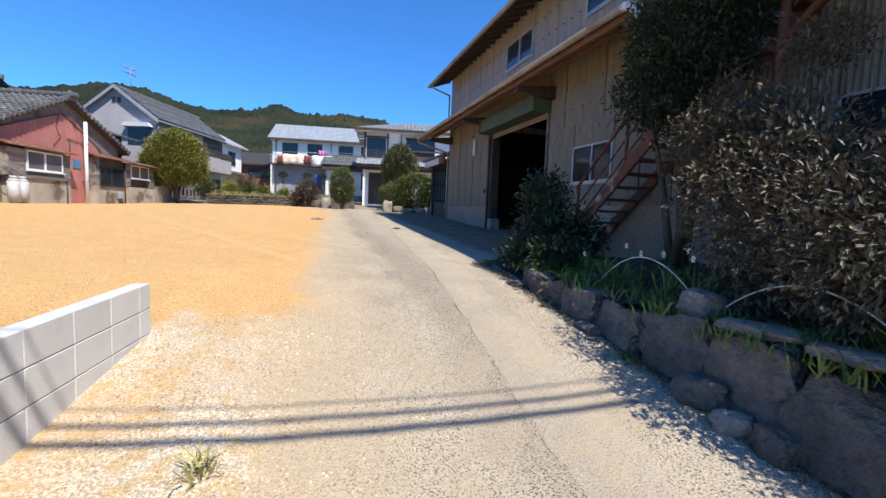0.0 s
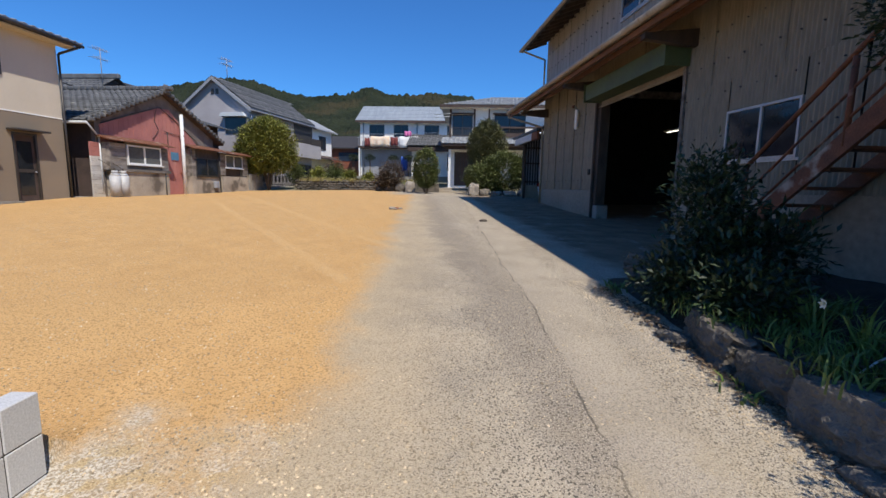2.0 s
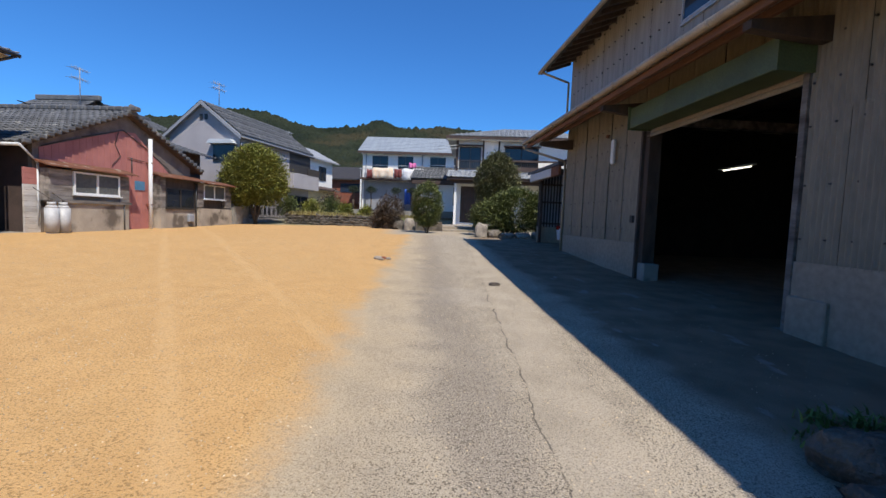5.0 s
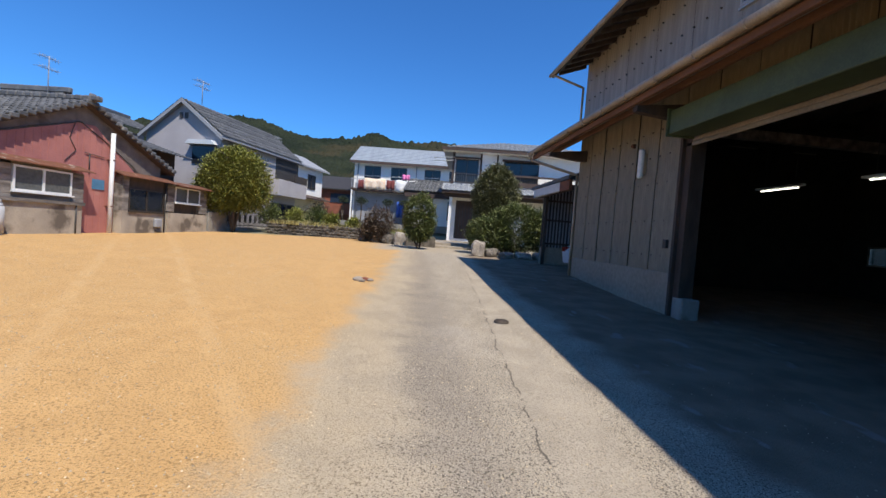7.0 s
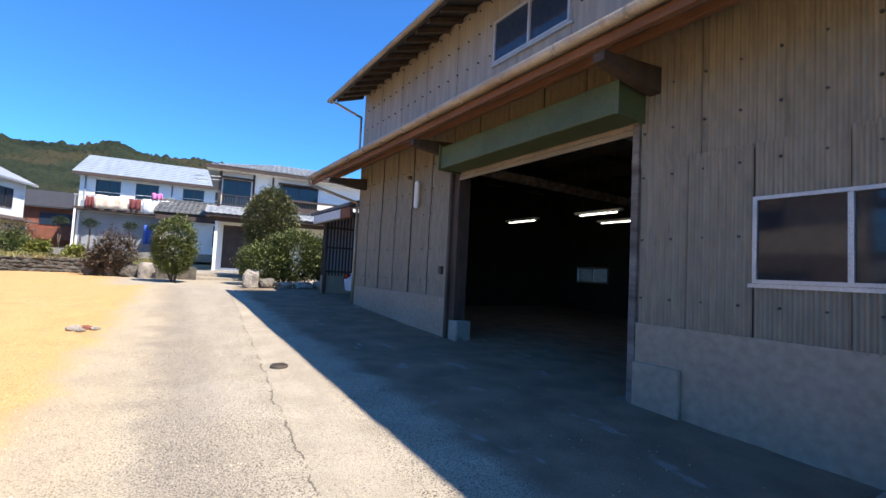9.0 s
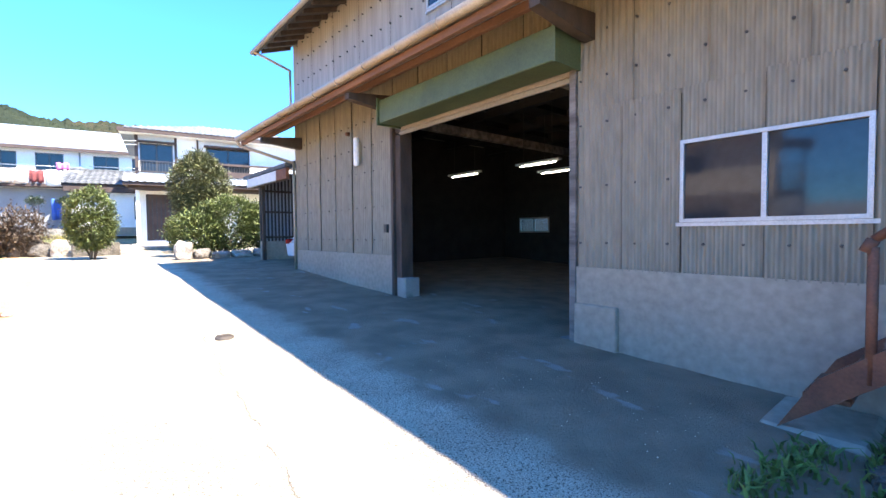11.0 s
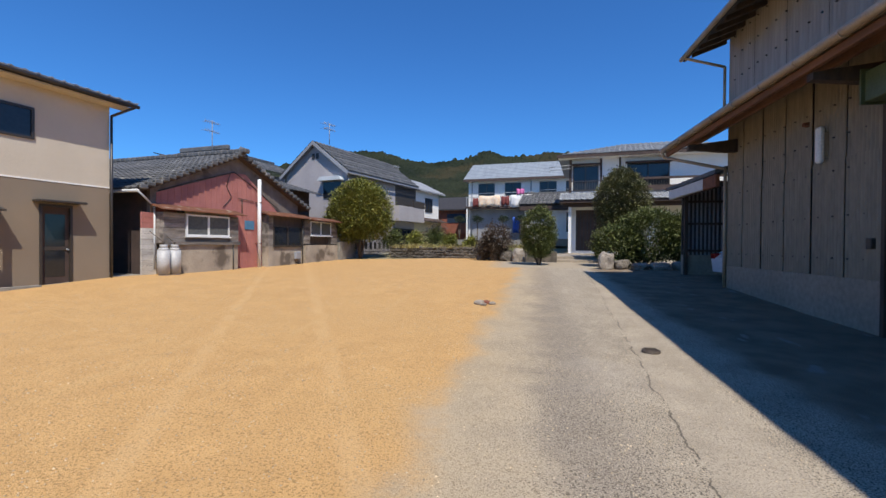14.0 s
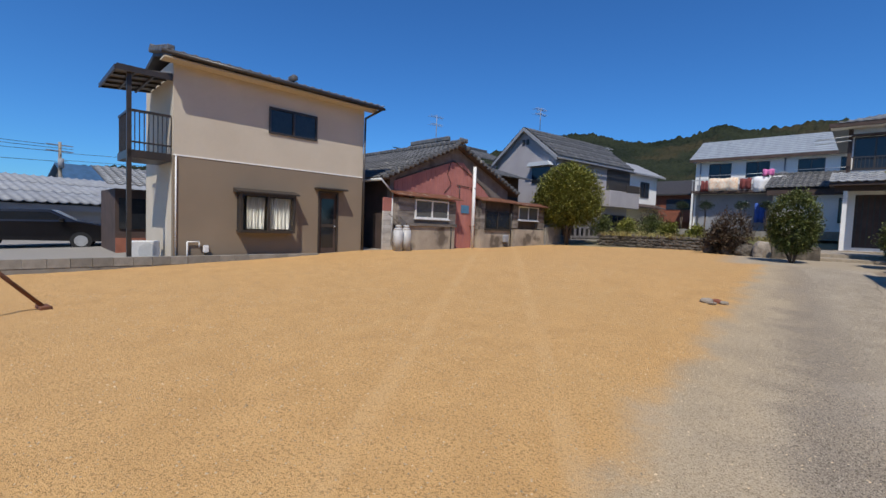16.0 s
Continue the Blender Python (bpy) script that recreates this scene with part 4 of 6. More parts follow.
def build_red_house():
    h = thing("red_house", "old single-storey house with faded red sheet gable and grey tiled roof", "house", ROW)
    y0, y1, yp, zp, ze = 0.95, 8.35, 4.53, 5.72, 4.12
    # gable front: brown upper band over faded red sheet
    front = [(y0, 0.7), (y1, 0.7), (y1, ze), (yp, zp - 0.12), (y0, ze)]
    part("front_wall", prisms((front, "x", -0.15, 0.0)), M_GABLE, h)
    red = [(1.15, 3.2), (1.15, 3.85), (4.3, 4.95), (5.0, 5.0), (6.9, 3.6), (6.9, 3.2), (5.93, 3.2), (5.93, 0.9), (4.05, 0.9), (4.05, 3.2)]
    part("red_sheet", prisms((red, "x", 0.0, 0.02)), M_PINK, h, "faded red metal sheet cladding")
    for i in range(22):
        y = 1.3 + i * 0.25
        zt = min(3.85 + (y - 1.15) * 0.349, 4.98, 5.0 - (y - 5.0) * 0.74)
        zb = 0.92 if 4.1 < y < 5.9 else 3.25
        part("seam", boxed((0.02, 0.028, y, y + 0.012, zb, zt - 0.03)), M_PINK, h)
    part("side_wall", boxed((-8, -0.15, y0, y0 + 0.12, 0.7, ze)), M_BROWNWALL, h)
    part("side_wall", boxed((-8, -0.15, y1 - 0.12, y1, 0.7, ze)), M_BROWNWALL, h)
    part("back_wall", boxed((-8.15, -8, y0, y1, 0.7, ze)), M_BROWNWALL, h)
    ov = 0.26
    lo, hi = y0 - 0.55, y1 + 0.55
    sl = (zp - ze) / (yp - y0)
    zl, zh = zp - sl * (yp - lo), zp - (zp - ze) / (y1 - yp) * (hi - yp)
    roof = part("roof", prisms(([(lo, zl), (yp, zp), (hi, zh), (hi, zh - 0.12), (yp, zp - 0.13), (lo, zl - 0.12)], "x", -8.4, ov)), M_BROWNWALL, h)
    part("roof_tiles", tiled(bmesh.new(), (ov + 0.03, yp, zp + 0.02), (-8.9, 0, 0), (0, lo - yp - 0.05, zl - zp - 0.02), 34, 15, 0.035, 0.045), M_ROOFTILE, roof, "grey wavy clay tiles with lichen")
    part("roof_tiles", tiled(bmesh.new(), (ov + 0.03, yp, zp + 0.02), (-8.9, 0, 0), (0, hi - yp + 0.05, zh - zp - 0.02), 34, 15, 0.035, 0.045), M_ROOFTILE, roof)
    part("ridge", boxed(*[(-8.4 + 0.3 * i, -8.12 + 0.3 * i, yp - 0.13, yp + 0.13, zp + 0.02, zp + 0.2) for i in range(30)], bevel=0.04), M_ROOFTILE, roof)
    part("ridge_end", boxed((ov - 0.02, ov + 0.1, yp - 0.16, yp + 0.16, zp - 0.05, zp + 0.28), bevel=0.06), M_ROOFTILE, roof)
    verge = bmesh.new()
    for i in range(17):
        k = (i + 0.5) / 17
        for ye, zee in ((lo, zl), (hi, zh)):
            y, z = yp + (ye - yp) * k, zp + (zee - zp) * k
            box(verge, ov - 0.1, ov + 0.08, y - 0.14, y + 0.14, z - 0.06, z + 0.09, bevel=0.03)
    part("verge_tiles", verge, M_ROOFTILE, roof)
    part("gutter", tubes(((-8.4, lo - 0.05, zl - 0.03), (ov, lo - 0.05, zl - 0.06), 0.05), ((ov, lo - 0.05, zl - 0.06), (0.06, y0 + 0.1, zl - 0.5), 0.03), ((0.06, y0 + 0.1, zl - 0.5), (0.06, y0 + 0.1, 1.4), 0.03)), M_STRAP, h)
    # cables and pipes on the gable
    part("cable", tubes(((0.04, 1.2, 3.9), (0.04, 2.6, 4.42), 0.016), ((0.04, 2.6, 4.42), (0.04, 4.4, 5.0), 0.016), ((0.04, 4.4, 5.0), (0.04, 5.5, 4.5), 0.016), ((0.04, 5.5, 4.5), (0.04, 6.9, 3.75), 0.016), sides=5), M_BOLT, h, "black cable looped along the gable")
    part("cable", tubes(((0.04, 4.2, 4.95), (0.04, 4.0, 4.4), 0.012), ((0.04, 4.0, 4.4), (0.04, 4.25, 4.0), 0.012), ((0.04, 4.25, 4.0), (0.04, 3.85, 3.6), 0.012), sides=5), M_BOLT, h)
    part("cable", tubes(((0.05, 4.78, 3.3), (0.05, 4.78, 4.0), 0.02), ((0.05, 4.6, 4.0), (0.05, 5.4, 3.95), 0.015), sides=5), M_BOLT, h)
    part("bay_pipe", tubes(((0.48, 3.9, 0.95), (0.48, 3.9, 2.15), 0.025), ((0.4, 8.2, 1.2), (0.4, 8.2, 3.3), 0.03), ((0.4, 8.2, 1.25), (0.4, 7.7, 1.35), 0.03)), M_BOLT, h)
    part("meter_box", boxed((0.35, 0.5, 7.6, 7.95, 1.5, 1.85), bevel=0.03), M_BALCONY, h)
    # left bay: boards, window, plaster base
    bay = part("bay", boxed((0.0, 0.45, 1.3, 4.15, 0.75, 2.15)), M_MORTAR, h, "stained mortar base of the window bay")
    for i in range(6):
        z = 2.2 + i * 0.17
        part("board", boxed((0.0, 0.38 + 0.006 * (i % 2), 1.1, 1.9, z, z + 0.165), bevel=0.004), M_GREYWOOD, bay)
        part("board", boxed((0.0, 0.38 + 0.006 * ((i + 1) % 2), 3.8, 4.25, z, z + 0.165), bevel=0.004), M_GREYWOOD, bay)
    for i in range(12):
        z = 1.15 + i * 0.17
        part("board", boxed((0.0, 0.06, 0.62, 1.12, z, z + 0.164), bevel=0.004), M_PALEBOARD if i < 9 else M_PINK, bay)
    part("shelf", boxed((0.0, 0.52, 1.15, 4.2, 2.15, 2.26)), M_GREYWOOD, bay)
    part("bay_roof", prisms(([(0.0, 3.5), (0.62, 3.3), (0.62, 3.27), (0.0, 3.44)], "y", 0.9, 4.45)), M_RUST, bay, "rusty sheet hood over the bay")
    part("bay_head", boxed((0.0, 0.36, 1.9, 3.8, 3.2, 3.3)), M_GREYWOOD, bay)
    add_window(h, 0.38, 1.92, 3.78, 2.45, 3.2, M_WHITEPLASTIC, M_CURTAINGLASS, 2, 0.06, 0.08, 1, "white framed sliding window with dull panes", True)
    part("bay_sill_board", boxed((0.0, 0.36, 1.9, 3.8, 2.26, 2.4)), M_GREYWOOD, bay)
    part("vent", boxed((0.45, 0.465, 3.0, 3.35, 0.95, 1.12)), M_BOLT, bay)
    part("blue_window", boxed((0.02, 0.05, 4.95, 5.45, 2.78, 3.14)), M_BLUEPANE, h, "small blue board window")
    part("vent_pipe", tubes(((0.2, 5.58, 0.95), (0.2, 5.58, 4.88), 0.075), ((0.2, 5.58, 0.98), (0.35, 5.35, 0.98), 0.075), sides=14), M_WHITEPLASTIC, h, "tall white vent pipe")
    for z in (2.2, 3.9):
        part("pipe_bracket", boxed((0.0, 0.29, 5.53, 5.63, z, z + 0.03)), M_RUST, h)
    # right bays
    bay2 = part("bay", boxed((0.0, 0.35, 5.95, 8.35, 0.75, 2.1)), M_MORTAR, h)
    for i in range(8):
        z = 2.1 + i * 0.165
        part("board", boxed((0.0, 0.35, 5.95, 6.25, z, z + 0.16), bevel=0.004), M_GREYWOOD, bay2)
        part("board", boxed((0.0, 0.06, 8.2, 8.5, z, z + 0.16), bevel=0.004), M_GREYWOOD, bay2)
    part("bay_roof", prisms(([(0.0, 3.62), (0.6, 3.42), (0.6, 3.38), (0.0, 3.56)], "y", 5.75, 8.75)), M_RUST, bay2)
    part("bay_head", boxed((0.0, 0.3, 6.25, 8.2, 3.0, 3.4)), M_DARKWOOD, bay2)
    add_window(h, 0.32, 6.27, 8.18, 2.1, 3.0, M_BRONZE, M_DARKGLASS, 2, 0.05, 0.08, 1, "dark brown window with rusty rails", True)
    bay3 = part("bay", boxed((0.0, 0.3, 8.55, 11.35, 0.75, 2.15)), M_MORTAR, h)
    for i in range(7):
        z = 2.2 + i * 0.17
        part("board", boxed((0.0, 0.28, 8.5, 8.95, z, z + 0.165), bevel=0.004), M_GREYWOOD, bay3)
        part("board", boxed((0.0, 0.28, 10.75, 11.35, z, z + 0.165), bevel=0.004), M_GREYWOOD, bay3)
    part("back_board", boxed((-0.2, 0.1, 8.5, 11.35, 0.75, 3.4)), M_DARKWOOD, bay3)
    part("bay_roof", prisms(([(0.0, 3.55), (0.62, 3.38), (0.62, 3.33), (0.0, 3.48)], "y", 8.75, 11.6)), M_RUST, bay3)
    add_window(h, 0.26, 8.97, 10.73, 2.62, 3.32, M_WHITEPLASTIC, M_CURTAINGLASS, 2, 0.05, 0.08, 1, "", True)
    # rear wing with a darker wall and tile roof
    wing = part("rear_wing", boxed((-8.0, -1.2, 8.36, 10.9, 0.7, 5.0)), M_BROWNWALL, h, "dark boarded rear wing")
    bm = tiled(bmesh.new(), (-5, 4.9, 6.15), (0, 6.1, 0), (4.6, 0, -1.35), 24, 14, 0.035, 0.045)
    part("roof_tiles", bm, M_ROOFTILE, wing)
    # tall ridge behind
    part("rear_body", boxed((-15, -11.0, 15.5, 21.2, 0.7, 7.6)), M_GREYRENDER, h)
    back = part("main_roof", prisms(([(9.4, 6.2), (12.4, 8.0), (15.4, 6.2), (15.4, 3.0), (9.4, 3.0)], "x", -12.0, -8.6)), M_BROWNWALL, h)
    bm = tiled(bmesh.new(), (-8.3, 12.4, 8.05), (-4.0, 0, 0), (0, -3.6, -2.1), 14, 11, 0.035, 0.045)
    tiled(bm, (-8.3, 12.4, 8.05), (-4.0, 0, 0), (0, 3.6, -2.1), 14, 11, 0.035, 0.045)
    box(bm, -12.2, -8.2, 12.27, 12.53, 8.05, 8.35, bevel=0.05)
    tiled(bm, (-12.0, 16.0, 8.7), (0, 5.0, 0), (3.0, 0, -1.2), 16, 9, 0.035, 0.045)
    box(bm, -12.2, -11.9, 15.9, 21.0, 8.68, 8.95, bevel=0.05)
    tiled(bm, (-8.4, 0.2, 4.9), (0, 4.2, 0), (3.4, 0, -0.6), 14, 9, 0.035, 0.045)
    part("roof_tiles", bm, M_ROOFTILE, back, "weathered grey tiles on the ridge behind")
    for y in (0.92, 1.3):
        tank = thing("gas_cylinder", "grey gas cylinder standing by the old house wall", "gas cylinder", row(0.75, y - 0.1, ground_z(-10.3, 19.4) - 0.02), "gas cylinders")
        part("body", tubes(((0, 0, 0.06), (0, 0, 0.8), 0.18), ((0, 0, 0.8), (0, 0, 0.88), 0.18, 0.12), ((0, 0, 0), (0, 0, 0.06), 0.15), sides=18), M_CYLINDER, tank)
        part("collar", tubes(((0, 0, 0.88), (0, 0, 0.98), 0.11), sides=14), M_CYLINDER, tank)
        part("valve", tubes(((0, 0, 0.98), (0, 0, 1.06), 0.03), ((0, 0, 1.04), (-0.6, 0, 1.4), 0.012)), M_IRON, tank)
    ant(row(-8.5, 11.4, 7.3), 2.3)


def ant(m, hgt):
    a = thing("roof_antenna", "thin metal television antenna mast on the roof", "antenna", m)
    part("mast", tubes(((0, 0, 0), (0, 0, hgt), 0.025), sides=6), M_BALCONY, a)
    bm = bmesh.new()
    for k, z in enumerate((0.72, 0.95)):
        tube(bm, (0, -0.5, hgt * z), (0, 0.5, hgt * z), 0.012, sides=5)
        for i in range(7):
            y = -0.5 + i / 6
            w = 0.35 - 0.03 * i
            tube(bm, (-w, y, hgt * z), (w, y, hgt * z), 0.008, sides=4)
            tube(bm, (0, y, hgt * z - 0.12), (0, y, hgt * z + 0.12), 0.008, sides=4)
    part("elements", bm, M_BALCONY, a)


build_red_house()


def simple_house(name, label, m, w, d, base, eave, ridge, wall_mat, roof_mat, tiles=None, axis="y", over=0.5):
    """A house body with walls, a gabled roof and (if given) tiles; local x 0..d, y 0..w."""
    h = thing(name, label, "house", m)
    part("wall", boxed((0, d, 0, w, base, eave)), wall_mat, h)
    if axis == "y":
        gable = [(0, eave), (d / 2, ridge), (d, eave)]
        part("gable", prisms((gable, "y", 0.02, w - 0.02)), wall_mat, h)
        k = (ridge - eave) / (d / 2)
        prof = [(-over, eave - k * over), (d / 2, ridge), (d + over, eave - k * over), (d + over, eave - k * over + 0.14), (d / 2, ridge + 0.15), (-over, eave - k * over + 0.14)]
        roof = part("roof", prisms((prof, "y", -over, w + over)), roof_mat, h)
        if tiles:
            for sx in (-1, 1):
                ex = -over if sx < 0 else d + over
                bm = tiled(bmesh.new(), (d / 2, -over, ridge + 0.16), (0, w + 2 * over, 0), (ex - d / 2, 0, eave - k * over - ridge), int(w * 3.3), int(d * 1.6), 0.03, 0.04, 4)
                part("roof_tiles", bm, tiles, roof)
    else:
        gable = [(0, eave), (w / 2, ridge), (w, eave)]
        part("gable", prisms((gable, "x", 0.02, d - 0.02)), wall_mat, h)
        k = (ridge - eave) / (w / 2)
        prof = [(-over, eave - k * over), (w / 2, ridge), (w + over, eave - k * over), (w + over, eave - k * over + 0.14), (w / 2, ridge + 0.15), (-over, eave - k * over + 0.14)]
        roof = part("roof", prisms((prof, "x", -over, d + over)), roof_mat, h)
        if tiles:
            for sy in (-1, 1):
                ey = -over if sy < 0 else w + over
                bm = tiled(bmesh.new(), (-over, w / 2, ridge + 0.16), (d + 2 * over, 0, 0), (0, ey - w / 2, eave - k * over - ridge), int(d * 3.3), int(w * 1.6), 0.03, 0.04, 4)
                part("roof_tiles", bm, tiles, roof)
    return h, roof


def build_grey_house():
    m = pose(-9.8 - 5.0 * 0.961, 33.1 + 5.0 * 0.276, 0, 0, 0, -16)
    h, roof = simple_house("grey_house", "two-storey grey rendered house with a long dark tiled roof", m, 8.4, 5.0, 1.2, 6.75, 8.6, M_GREYRENDER, M_BALCONY, M_ROOFTILE, "y", 0.25)
    part("verge", prisms(([(-0.3, 6.62), (2.5, 8.74), (5.3, 6.62), (5.3, 6.4), (2.5, 8.52), (-0.3, 6.4)], "y", -0.31, -0.26)), M_BALCONY, roof)
    part("gable_vent", boxed((2.2, 2.42, -0.02, 0.0, 7.65, 8.0), (2.55, 2.77, -0.02, 0.0, 7.65, 8.0)), M_BOLT, h)
    part("gable_window", boxed((3.2, 4.7, -0.06, 0.02, 5.1, 6.1)), M_DARKGLASS, h)
    part("window_hood", prisms(([(3.0, 6.15), (4.9, 6.15), (4.7, 6.4), (3.2, 6.4)], "y", -0.45, 0.0)), M_STRAP, h)
    # no real hollow: a flat near-black panel paints the shade behind the balcony
    part("recess", boxed((5.0, 5.02, 5.6, 8.6, 4.7, 6.5)), M_BOLT, h, "flat dark panel painted as the shaded inside of the balcony")
    part("balcony_wall", boxed((5.0, 5.7, 5.0, 8.8, 3.9, 5.0), bevel=0.02), M_GREYRENDER, h)
    part("rail", boxed((5.68, 5.72, 7.0, 8.8, 5.0, 5.5)), M_BRONZE, h)
    add_window(h, 5.02, 5.2, 8.2, 1.6, 3.4, M_BRONZE, M_DARKGLASS, 3, 0.06, 0.08, 1)
    add_window(h, 5.02, 1.2, 3.4, 4.6, 5.8, M_BRONZE, M_DARKGLASS, 2, 0.06, 0.08, 1)
    part("gutter", tubes(((5.32, -0.3, 6.5), (5.32, 8.7, 6.5), 0.06)), M_BRONZE, h)
    part("downpipe", tubes(((5.06, 0.1, 6.3), (5.06, 0.1, 1.3), 0.04)), M_BALCONY, h)
    ant(m @ pose(2.6, 1.2, 8.8), 1.4)


def build_far_houses():
    m = pose(-8.8 - 4.5 * 0.961, 44.0 + 4.5 * 0.276, 0, 0, 0, -16)
    h, roof = simple_house("white_house", "two-storey white rendered house with a low grey roof", m, 6.0, 4.5, 1.6, 7.2, 8.3, M_WHITE, M_BALCONY, None)
    part("lower_storey", boxed((4.5, 4.75, -0.8, 6.0, 1.6, 4.3)), M_YELLOWISH, h, "pale yellow ground-floor wall")
    part("lower_roof", prisms(([(4.4, 4.7), (5.4, 4.35), (5.4, 4.28), (4.4, 4.5)], "y", -1.0, 6.2)), M_BROWNWALL, h)
    add_window(h, 4.52, 3.2, 4.6, 5.2, 6.5, M_BRONZE, M_DARKGLASS, 2, 0.06, 0.08, 1)
    part("door", boxed((4.75, 4.79, 4.6, 5.6, 1.7, 3.8)), M_BROWNWALL, h)
    part("gable_window", boxed((2.4, 3.4, -0.05, 0.01, 5.2, 6.4)), M_DARKGLASS, h)
    ant(m @ pose(2.4, 1.5, 8.2), 1.1)
    m = pose(-9.0, 62, 0, 0, 0, -98)
    h, roof = simple_house("brick_house", "low red-brown clad house far behind the white one", m, 7.0, 6.0, 1.8, 6.2, 7.6, M_BRICKRED, M_ROOFDARK, None)
    part("window", boxed((6.0, 6.05, 2.6, 5.2, 4.6, 5.6)), M_BLUEGLASS, h)
    part("balcony_wall", boxed((6.0, 6.6, 1.6, 6.4, 3.4, 4.3)), M_BRICKRED, h)


def build_apartment():
    """White two-storey house with laundry; local x faces the plot, local y runs to the right."""
    m = pose(-4.1, 49.0, 0, 0, 0, -98)
    h = thing("white_balcony_house", "long white two-storey house with slate roof and laundry on its balcony", "house", m)
    W = 13.5
    holes = [(0.95, 2.5, 6.75, 7.95), (3.45, 4.95, 6.75, 7.95), (6.6, 8.1, 6.9, 7.95), (8.9, 10.3, 6.9, 7.95), (0.95, 2.6, 3.3, 5.4), (3.5, 5.0, 3.3, 5.4)]
    part("front_wall", wall_cut(bmesh.new(), -0.2, 0.0, 0.0, W, 2.6, 8.4, holes), M_WHITE, h)
    part("side_wall", boxed((-6.5, -0.2, 0, 0.2, 2.6, 8.4)), M_WHITE, h)
    part("side_wall", boxed((-6.5, -0.2, W - 0.2, W, 2.6, 8.4)), M_WHITE, h)
    part("back_wall", boxed((-6.7, -6.5, 0, W, 2.6, 8.4)), M_WHITE, h)
    roof = part("roof", prisms(([(0.6, 8.3), (-3.2, 10.3), (-7.2, 8.3), (-7.2, 8.2), (0.6, 8.2)], "y", -0.35, W + 0.3)), M_SLATE, h, "slate blue-grey roof with a lit sheen")
    for i in range(10):
        k = i / 10
        part("roof_course", prisms(([(0.62 - 3.8 * k, 8.31 + 2.0 * k), (0.62 - 3.8 * (k + 0.1), 8.31 + 2.0 * (k + 0.1)), (0.62 - 3.8 * k, 8.35 + 2.0 * k)], "y", -0.36, W + 0.31)), M_SLATE, roof)
    part("fascia", boxed((0.55, 0.63, -0.35, W + 0.3, 8.1, 8.32)), M_BROWNWALL, h)
    for q in holes[:4]:
        add_window(h, -0.05, *q, M_BRONZE, M_DARKGLASS, 2, 0.06, 0.1, 1)
    for q in holes[4:]:
        add_window(h, -0.05, *q, M_BRONZE, M_DARKGLASS, 2, 0.07, 0.1, 1)
    for y in (0.75, 3.3):
        part("curtain", boxed((-0.16, -0.14, y + 0.9, y + 1.6, 3.5, 5.3)), M_CURTAIN, h)
    part("upper_curtain", boxed((-0.16, -0.14, 1.5, 2.3, 6.8, 7.8)), M_CURTAIN, h)
    part("balcony", boxed((0.0, 1.0, 0.0, 5.6, 5.55, 5.75)), M_BROWNWALL, h, "dark balcony slab")
    part("balcony_front", boxed((0.95, 1.0, 0.4, 5.6, 5.75, 6.2)), M_BALCONY, h)
    part("top_rail", boxed((0.94, 1.02, 0.0, 5.6, 6.55, 6.62)), M_ALU, h)
    for y in (0.05, 1.4, 2.8, 4.2, 5.5):
        part("post", boxed((0.95, 1.0, y, y + 0.05, 5.75, 6.55)), M_BALCONY, h)
    for y in (0.05, 5.5):
        part("column", boxed((0.9, 1.02, y, y + 0.12, 2.6, 5.55)), M_WHITE, h)
    for y in (0.35, 5.85):
        part("downpipe", tubes(((0.06, y, 8.1), (0.06, y, 2.7), 0.05)), M_BALCONY, h)
    part("drying_pole", tubes(((1.05, 0.2, 6.9), (1.05, 6.2, 6.95), 0.02), ((0.7, 6.4, 7.1), (0.7, 10.8, 7.15), 0.02)), M_ALU, h)
    # thin grey sheet paints the balcony's shade onto the white lower wall
    part("lower_shade", boxed((0.0, 0.02, 0.15, 5.6, 2.65, 5.5)), M_BALCONY, h)

    def cloth(name, label, y0, y1, z0, z1, material, x=1.06):
        bm = bmesh.new()
        n = 14
        rows = []
        for j in range(4):
            z = z1 + (z0 - z1) * j / 3
            rows.append([bm.verts.new((x + 0.03 * j * math.sin(i * 1.1 + y0), y0 + (y1 - y0) * i / n, z + 0.03 * math.sin(i * 0.7 + j))) for i in range(n + 1)])
        for a, c in zip(rows, rows[1:]):
            for i in range(n):
                bm.faces.new((a[i], a[i + 1], c[i + 1], c[i])).smooth = True
        ob = solo(name, bm, material, label, "laundry", m, "laundry on the balcony")
        sol = ob.modifiers.new("thickness", "SOLIDIFY")
        sol.thickness = 0.015

    cloth("bed_cover", "cream and orange patterned bed cover hung over the balcony rail", 1.25, 3.2, 5.7, 6.68, M_CLOTH_CREAM)
    cloth("white_sheet", "white sheet hung over the balcony rail", 4.15, 6.1, 5.6, 6.68, M_CLOTH_WHITE)
    cloth("pink_towel", "bright pink towel hung to dry", 4.7, 5.4, 6.75, 7.2, M_CLOTH_PINK, 1.1)
    cloth("red_cover", "dark red cover hung over the rail", 0.7, 1.2, 5.7, 6.5, M_CLOTH_RED)
    cloth("striped_cover", "dark patterned cover on the rail", 3.3, 4.05, 5.8, 6.6, M_CLOTH_RED)
    cloth("blue_cloth", "blue cloth hung low beside the house", 4.4, 5.1, 3.3, 4.7, M_CLOTH_BLUE, 1.3)
    # annexe with a tiled roof
    part("annexe_wall", boxed((0.02, 3.2, 5.7, 11.2, 2.2, 5.5)), M_WHITE, h, "white annexe wall")
